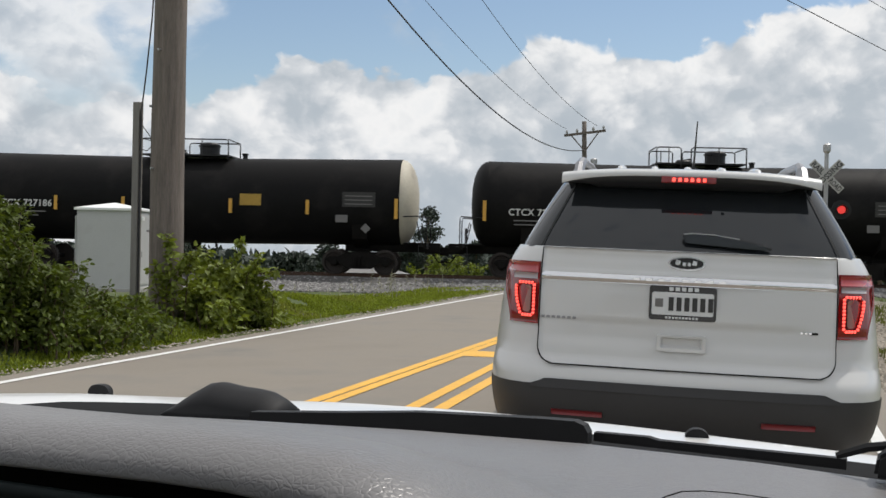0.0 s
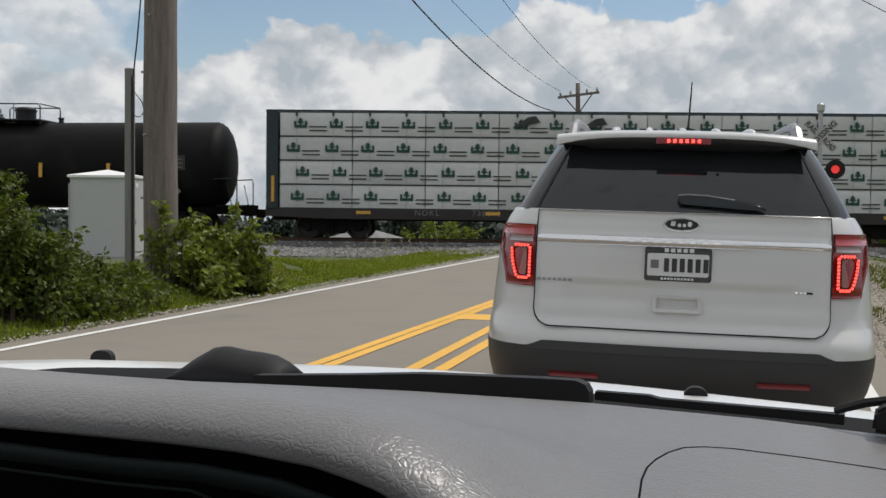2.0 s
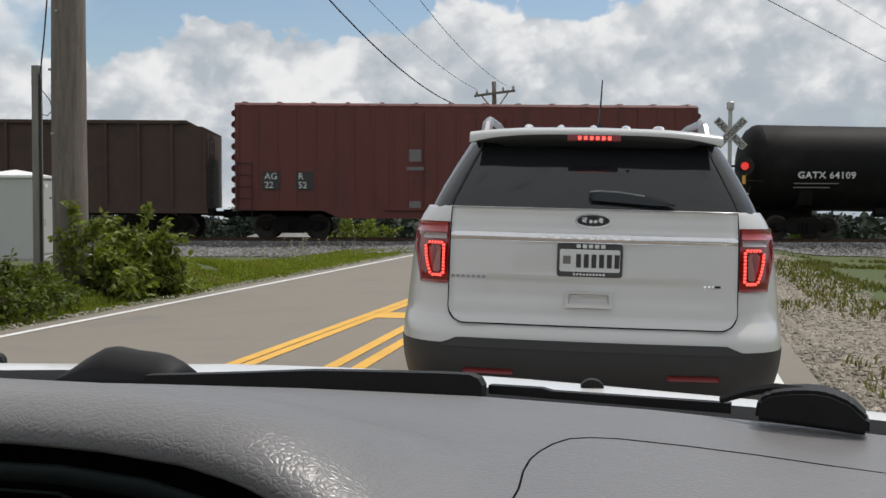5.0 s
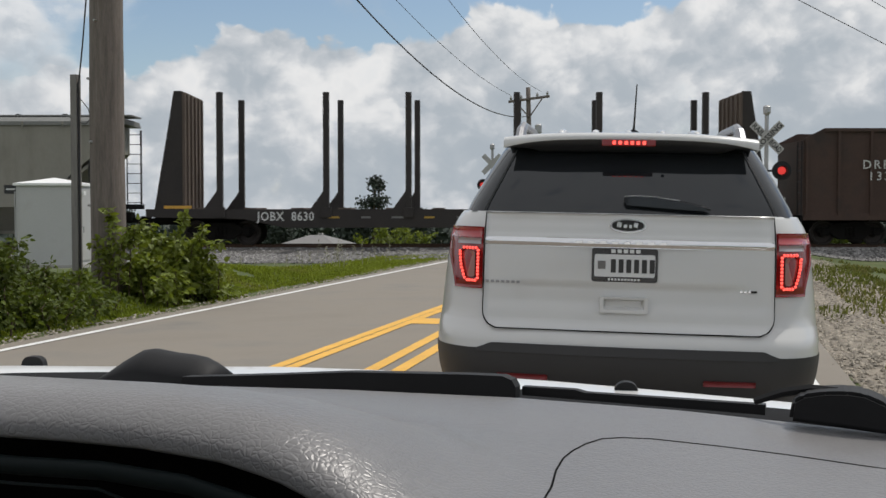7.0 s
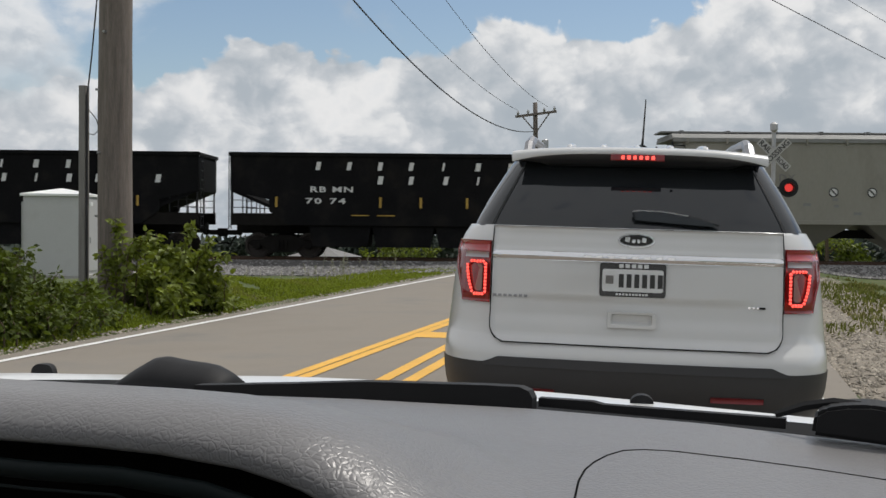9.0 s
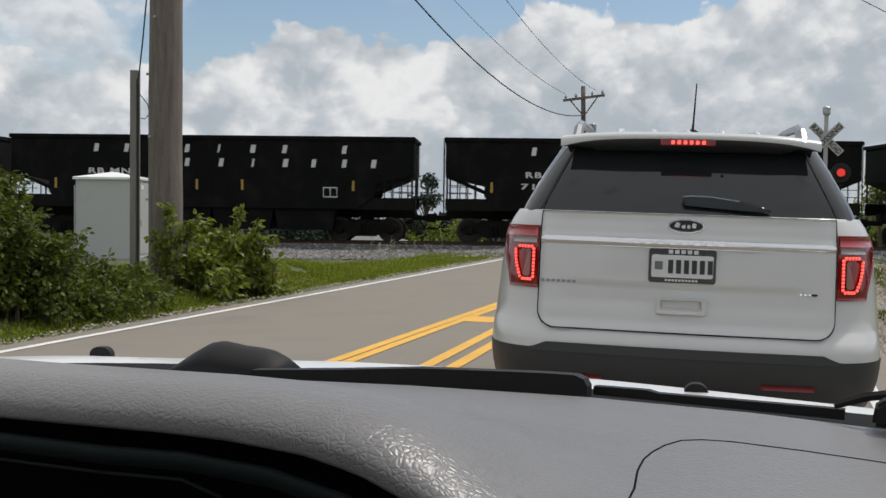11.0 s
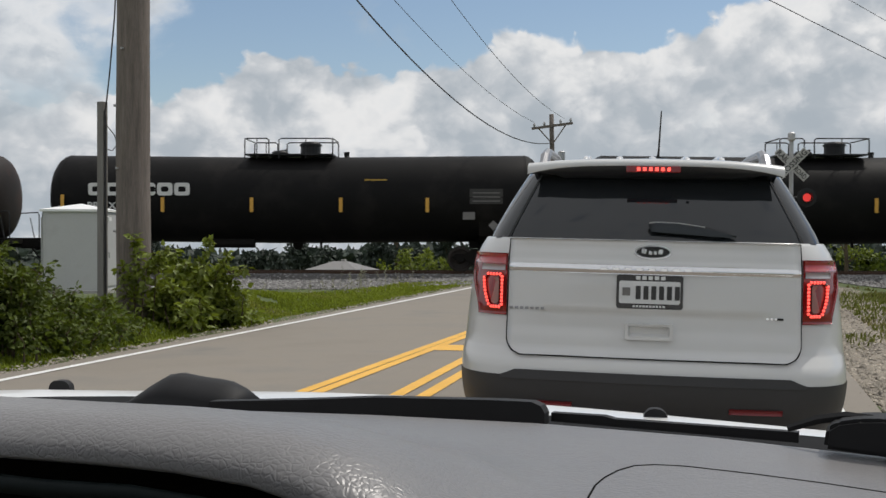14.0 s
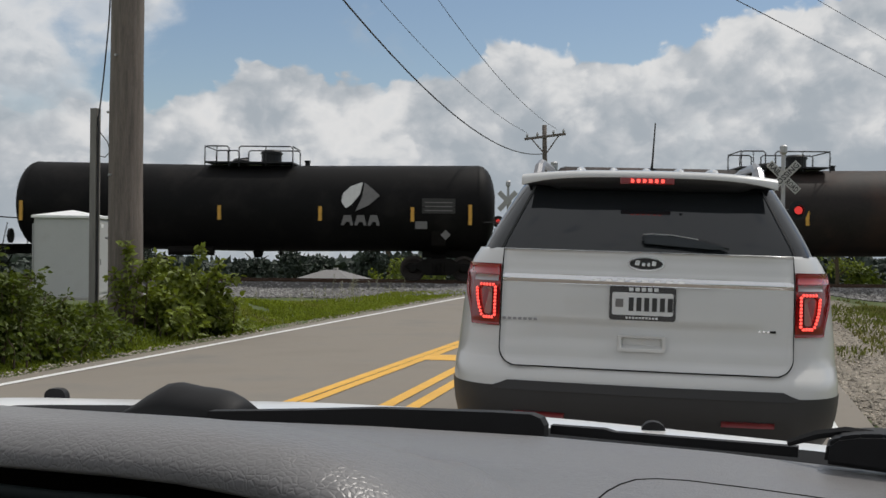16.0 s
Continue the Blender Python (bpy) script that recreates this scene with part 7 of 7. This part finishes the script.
def add_grain(m):
    """Leather-like pebbles a few millimetres across, with shallow wrinkles between them."""
    t = m.node_tree
    b = t.nodes["Principled BSDF"]
    co = t.nodes.new("ShaderNodeTexCoord")
    bend = nd(t, "ShaderNodeTexNoise", Scale=60.0, Detail=2.0)
    t.links.new(co.outputs["Object"], bend.inputs["Vector"])
    add = t.nodes.new("ShaderNodeVectorMath")
    add.operation = "MULTIPLY_ADD"
    t.links.new(bend.outputs["Color"], add.inputs[0])
    add.inputs[1].default_value = (0.010, 0.010, 0.010)
    t.links.new(co.outputs["Object"], add.inputs[2])
    cells = nd(t, "ShaderNodeTexVoronoi", Scale=230.0)
    cells.feature = "DISTANCE_TO_EDGE"
    t.links.new(add.outputs[0], cells.inputs["Vector"])
    coarse = nd(t, "ShaderNodeTexNoise", Scale=75.0, Detail=4.0, Roughness=0.65)
    t.links.new(co.outputs["Object"], coarse.inputs["Vector"])
    h = maths(t, "ADD", maths(t, "MULTIPLY", ramp(t, cells.outputs["Distance"], [(0.0, 0.0), (0.22, 1.0)]), 0.45), coarse.outputs[0])
    bp = t.nodes.new("ShaderNodeBump")
    bp.inputs["Strength"].default_value, bp.inputs["Distance"].default_value = 0.30, 0.0016
    t.links.new(h, bp.inputs["Height"])
    t.links.new(b.inputs["Normal"].links[0].from_socket, bp.inputs["Normal"])
    t.links.new(bp.outputs[0], b.inputs["Normal"])


add_grain(M_DASH)


def table(points, x):
    if x <= points[0][0]:
        return points[0][1]
    for (x0, z0), (x1, z1) in zip(points, points[1:]):
        if x <= x1:
            k = (x - x0) / (x1 - x0)
            return z0 + (z1 - z0) * k
    return points[-1][1]


FAR = [(-1.4, 1.105), (-1.05, 1.143), (-0.856, 1.156), (-0.646, 1.169), (-0.46, 1.179), (-0.294, 1.185), (-0.146, 1.186), (0.017, 1.182), (0.35, 1.170), (0.8, 1.14)]
BROW = [(-1.4, 1.212), (-0.75, 1.233), (-0.545, 1.2385), (-0.475, 1.241), (-0.42, 1.243), (-0.375, 1.2435), (-0.325, 1.241), (-0.292, 1.235), (-0.255, 1.222), (-0.205, 1.199), (-0.155, 1.185)]
HOOD_EDGE = [(-1.6, 1.06), (-1.3, 1.098), (-1.123, 1.116), (-0.953, 1.127), (-0.681, 1.146), (-0.528, 1.152), (-0.371, 1.154), (-0.248, 1.153), (-0.093, 1.151), (0.025, 1.149), (0.35, 1.135), (0.8, 1.07)]
COWL_TOP = [(-1.5, 1.06), (-0.99, 1.136), (-0.83, 1.149), (-0.67, 1.157), (-0.465, 1.165), (-0.33, 1.168), (-0.08, 1.170), (0.02, 1.168), (0.4, 1.152), (0.8, 1.10)]


CREASE = [(-0.65, 0.86), (-0.50, 0.830), (-0.42, 0.800), (-0.36, 0.772), (-0.31, 0.738), (-0.26, 0.695), (-0.20, 0.64)]


def dash_z(x, y):
    flat = table(FAR, x) + 0.004 * smooth(0.95, 0.80, y)
    if x > -0.145:
        return flat
    h = max(flat, table(BROW, x))
    # the brow swells over the instruments and sinks to the pad beyond
    k = smooth(0.80, 0.57, y)
    edge = smooth(-0.145, -0.285, x)
    z = flat + (h - flat) * k * (0.25 + 0.75 * edge)
    # soft crease where the brow meets the pad
    c = table(CREASE, x)
    if -0.62 < x < -0.20:
        z += 0.0035 * math.exp(-((y - c) / 0.012) ** 2) * smooth(-0.62, -0.50, x) * (1 - smooth(-0.27, -0.20, x))
        z -= 0.0040 * math.exp(-((y - c - 0.035) / 0.022) ** 2) * smooth(-0.62, -0.50, x) * (1 - smooth(-0.27, -0.20, x))
    if y < 0.56:  # rolls over towards the driver
        q = min(1.0, (0.56 - y) / 0.045)
        z -= edge * 0.022 * (1 - math.sqrt(1 - q * q))
    return z


def build_own_car():
    m = pose(0, -0.15, 0, 0, 1.3, -7)
    car = thing("car_cockpit", "car seen from inside with a grey dashboard and white hood", "car", m)
    # dashboard skin
    bm = bmesh.new()
    xs = [-1.35 + 0.0125 * i for i in range(169)]
    ys = [0.955 - 0.0075 * j for j in range(51)] + [0.57] + [0.56 - 0.045 * math.sin(math.pi / 2 * j / 12) for j in range(13)]
    g = [[bm.verts.new((x, y, dash_z(x, y))) for x in xs] for y in ys]
    y0 = ys[-1]
    for dy, dz in ((0.0, -0.001), (0.001, -0.002), (0.004, -0.003), (0.012, -0.0035), (0.035, 0.010), (0.045, 0.012)):
        g.append([bm.verts.new((x, y0 + dy + (-0.05 * smooth(-0.22, -0.12, x) if dy < 0.03 and dz < -0.0025 else 0), dash_z(x, y0) + dz - (0.25 * smooth(-0.22, -0.10, x) if dz < -0.01 else 0))) for x in xs])
    for a, b in zip(g, g[1:]):
        for i in range(len(xs) - 1):
            bm.faces.new((a[i], b[i], b[i + 1], a[i + 1]))
    # far edge turned down
    dn = [bm.verts.new((v.co.x, v.co.y + 0.012, v.co.z - 0.03)) for v in g[0]]
    for i in range(len(xs) - 1):
        bm.faces.new((dn[i], g[0][i], g[0][i + 1], dn[i + 1]))
    d = part("dashboard", bm, M_DASH, car, "grey grained vinyl dashboard", smooth=True)
    seam = [(-0.166, 0.56), (-0.170, 0.60), (-0.175, 0.644), (-0.183, 0.686), (-0.187, 0.720), (-0.187, 0.745), (-0.184, 0.772), (-0.177, 0.794), (-0.164, 0.804), (-0.143, 0.809), (-0.096, 0.811), (-0.051, 0.809), (0.0, 0.802), (0.15, 0.795), (0.5, 0.785)]
    part("airbag_seam", new_tube([(x, y, dash_z(x, y) - 0.0003) for x, y in seam], 0.0009, 6), M_CLUSTER, d, "dark airbag cover seam")
    # instrument cavity under the brow: a near-black sheet, its shade put into the colour
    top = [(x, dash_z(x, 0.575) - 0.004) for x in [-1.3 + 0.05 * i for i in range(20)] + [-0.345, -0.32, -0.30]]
    part("instrument_cavity", new_prism(top + [(-0.28, 0.95), (-1.3, 0.95)], 0.585, 0.60), M_CLUSTER, d, "black instrument panel with shade put into its colour")
    rim = [(-1.0, 1.150), (-0.75, 1.188), (-0.60, 1.202), (-0.455, 1.204), (-0.398, 1.207), (-0.344, 1.205), (-0.299, 1.197), (-0.262, 1.180), (-0.24, 1.150)]
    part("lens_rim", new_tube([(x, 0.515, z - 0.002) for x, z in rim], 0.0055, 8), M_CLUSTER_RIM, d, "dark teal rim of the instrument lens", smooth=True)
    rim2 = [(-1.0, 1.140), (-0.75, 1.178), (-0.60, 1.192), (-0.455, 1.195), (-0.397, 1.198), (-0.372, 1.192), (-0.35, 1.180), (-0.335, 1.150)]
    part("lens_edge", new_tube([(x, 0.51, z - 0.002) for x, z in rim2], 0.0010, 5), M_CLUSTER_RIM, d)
    # cowl and hood
    bm = bmesh.new()
    xs = [-1.5 + 0.05 * i for i in range(47)]
    rows = []
    for y, f in ((1.125, lambda x: table(COWL_TOP, x) - 0.02), (1.115, lambda x: table(COWL_TOP, x) - 0.003), (1.10, lambda x: table(COWL_TOP, x)), (1.06, lambda x: table(COWL_TOP, x) - 0.004), (0.985, lambda x: table(FAR, x) - 0.012), (0.965, lambda x: table(FAR, x) - 0.03)):
        rows.append(ring(bm, [(x, y, f(x)) for x in xs]))
    for a, b in zip(rows, rows[1:]):
        bridge(bm, a, b, closed=False)
    part("cowl", bm, M_COWL, car, "black plastic cowl below the windscreen", smooth=True)
    bm = bmesh.new()
    rows = []
    for y, dz in ((1.118, -0.06), (1.128, -0.022), (1.15, -0.014), (1.19, -0.006), (1.25, 0.0), (1.35, -0.016), (1.6, -0.075), (1.9, -0.15), (2.2, -0.25), (2.35, -0.38), (2.4, -0.6)):
        rows.append(ring(bm, [(x, y, table(HOOD_EDGE, x) + dz) for x in xs]))
    for a, b in zip(rows, rows[1:]):
        bridge(bm, a, b, closed=False)
    bmesh.ops.recalc_face_normals(bm, faces=bm.faces[:])
    hood = part("hood", bm, M_HOOD, car, "white hood edge", smooth=True)
    for x, y, z, w in ((-1.108, 1.30, 1.113, 0.018), (-0.247, 1.245, 1.150, 0.0150)):
        part("washer_nozzle", new_prism(rounded(-w * 0.9, -0.020, w * 0.9, 0.011, 0.012), -0.006, 0.008), M_WIPER, hood, "black washer nozzle", at=pose(x, y, z, 0, 0, 13))
    # wipers
    cap = bmesh.new()
    hump = [(-0.800, 1.150), (-0.783, 1.163), (-0.765, 1.176), (-0.748, 1.186), (-0.735, 1.1885), (-0.722, 1.187), (-0.708, 1.1855), (-0.690, 1.185), (-0.672, 1.183), (-0.657, 1.177), (-0.645, 1.168), (-0.652, 1.150)]
    prev = None
    for y, k, inset in ((1.018, 0.45, 0.90), (1.026, 0.72, 0.96), (1.038, 0.92, 0.99), (1.050, 1.0, 1.0), (1.060, 0.98, 1.0), (1.072, 0.80, 0.97), (1.085, 0.30, 0.9)):
        r = ring(cap, [(-0.722 + (x + 0.722) * inset, y, 1.150 + (z - 1.150) * k) for x, z in hump])
        if prev:
            bridge(cap, prev, r)
        else:
            cap.faces.new(r)
        prev = r
    cap.faces.new(prev[::-1])
    bmesh.ops.recalc_face_normals(cap, faces=cap.faces[:])
    wl = part("wiper_arm", cap, M_WIPER, car, "black wiper arm with a hooded pivot", smooth=True)
    ab = bmesh.new()
    prism(ab, [(-0.66, 1.150), (-0.655, 1.172), (-0.55, 1.182), (-0.47, 1.1905), (-0.455, 1.1915), (-0.345, 1.1975), (-0.312, 1.1985), (-0.303, 1.1955), (-0.299, 1.189), (-0.299, 1.178), (-0.35, 1.172), (-0.5, 1.164)], 0.985, 1.0)
    part("wiper_blade", ab, M_WIPER, wl)
    ab = bmesh.new()
    prism(ab, [(-0.30, 1.178), (-0.30, 1.186), (-0.25, 1.187), (-0.24, 1.185), (-0.08, 1.187), (-0.08, 1.178)], 1.01, 1.02)
    part("blade_tip", ab, M_WIPER, wl)
    cap = bmesh.new()
    prism(cap, [(-0.056, 1.190), (-0.054, 1.206), (-0.046, 1.212), (-0.03, 1.2155), (-0.013, 1.217), (0.0, 1.216), (0.016, 1.210), (0.03, 1.198), (0.03, 1.185)], 0.925, 0.965)
    bmesh.ops.bevel(cap, geom=[e for e in cap.edges], offset=0.003, segments=2, affect="EDGES")
    wr = part("wiper_arm", cap, M_WIPER, car, "black wiper arm with a hooded pivot")
    part("wiper_link", new_tube([(-0.085, 0.96, 1.198), (-0.062, 0.955, 1.208), (-0.040, 0.95, 1.2135), (-0.02, 0.945, 1.214)], [0.003, 0.004, 0.004, 0.003], 6), M_WIPER, wr)
    # plain shell that closes the cabin over and behind the camera
    sh = bmesh.new()
    box(sh, (-0.35, -0.65, 1.66), (1.75, 1.7, 0.04))
    box(sh, (-0.35, -1.5, 1.15), (1.75, 0.04, 1.0))
    box(sh, (-1.24, -0.65, 0.85), (0.04, 1.7, 0.55))
    box(sh, (0.54, -0.65, 0.85), (0.04, 1.7, 0.55))
    box(sh, (-0.35, -0.3, 0.45), (1.75, 2.4, 0.04))
    for x in (-1.12, 0.42):
        for y in (1.6, -1.1):
            part("tyre", new_tube([(x - 0.1, y, 0.32), (x + 0.1, y, 0.32)], 0.32, 24), M_TYRE, car)
    part("cabin_shell", sh, M_LINER, car, "plain grey cabin lining")


build_own_car()


# ---- what moves: the whole train rolls by at one speed ----
def motions():
    for car, s in MOVING:
        walk(car, [(t, train_pose(s + SPEED * t)) for t in (0, 4, 8, 12, 16)])


motions()
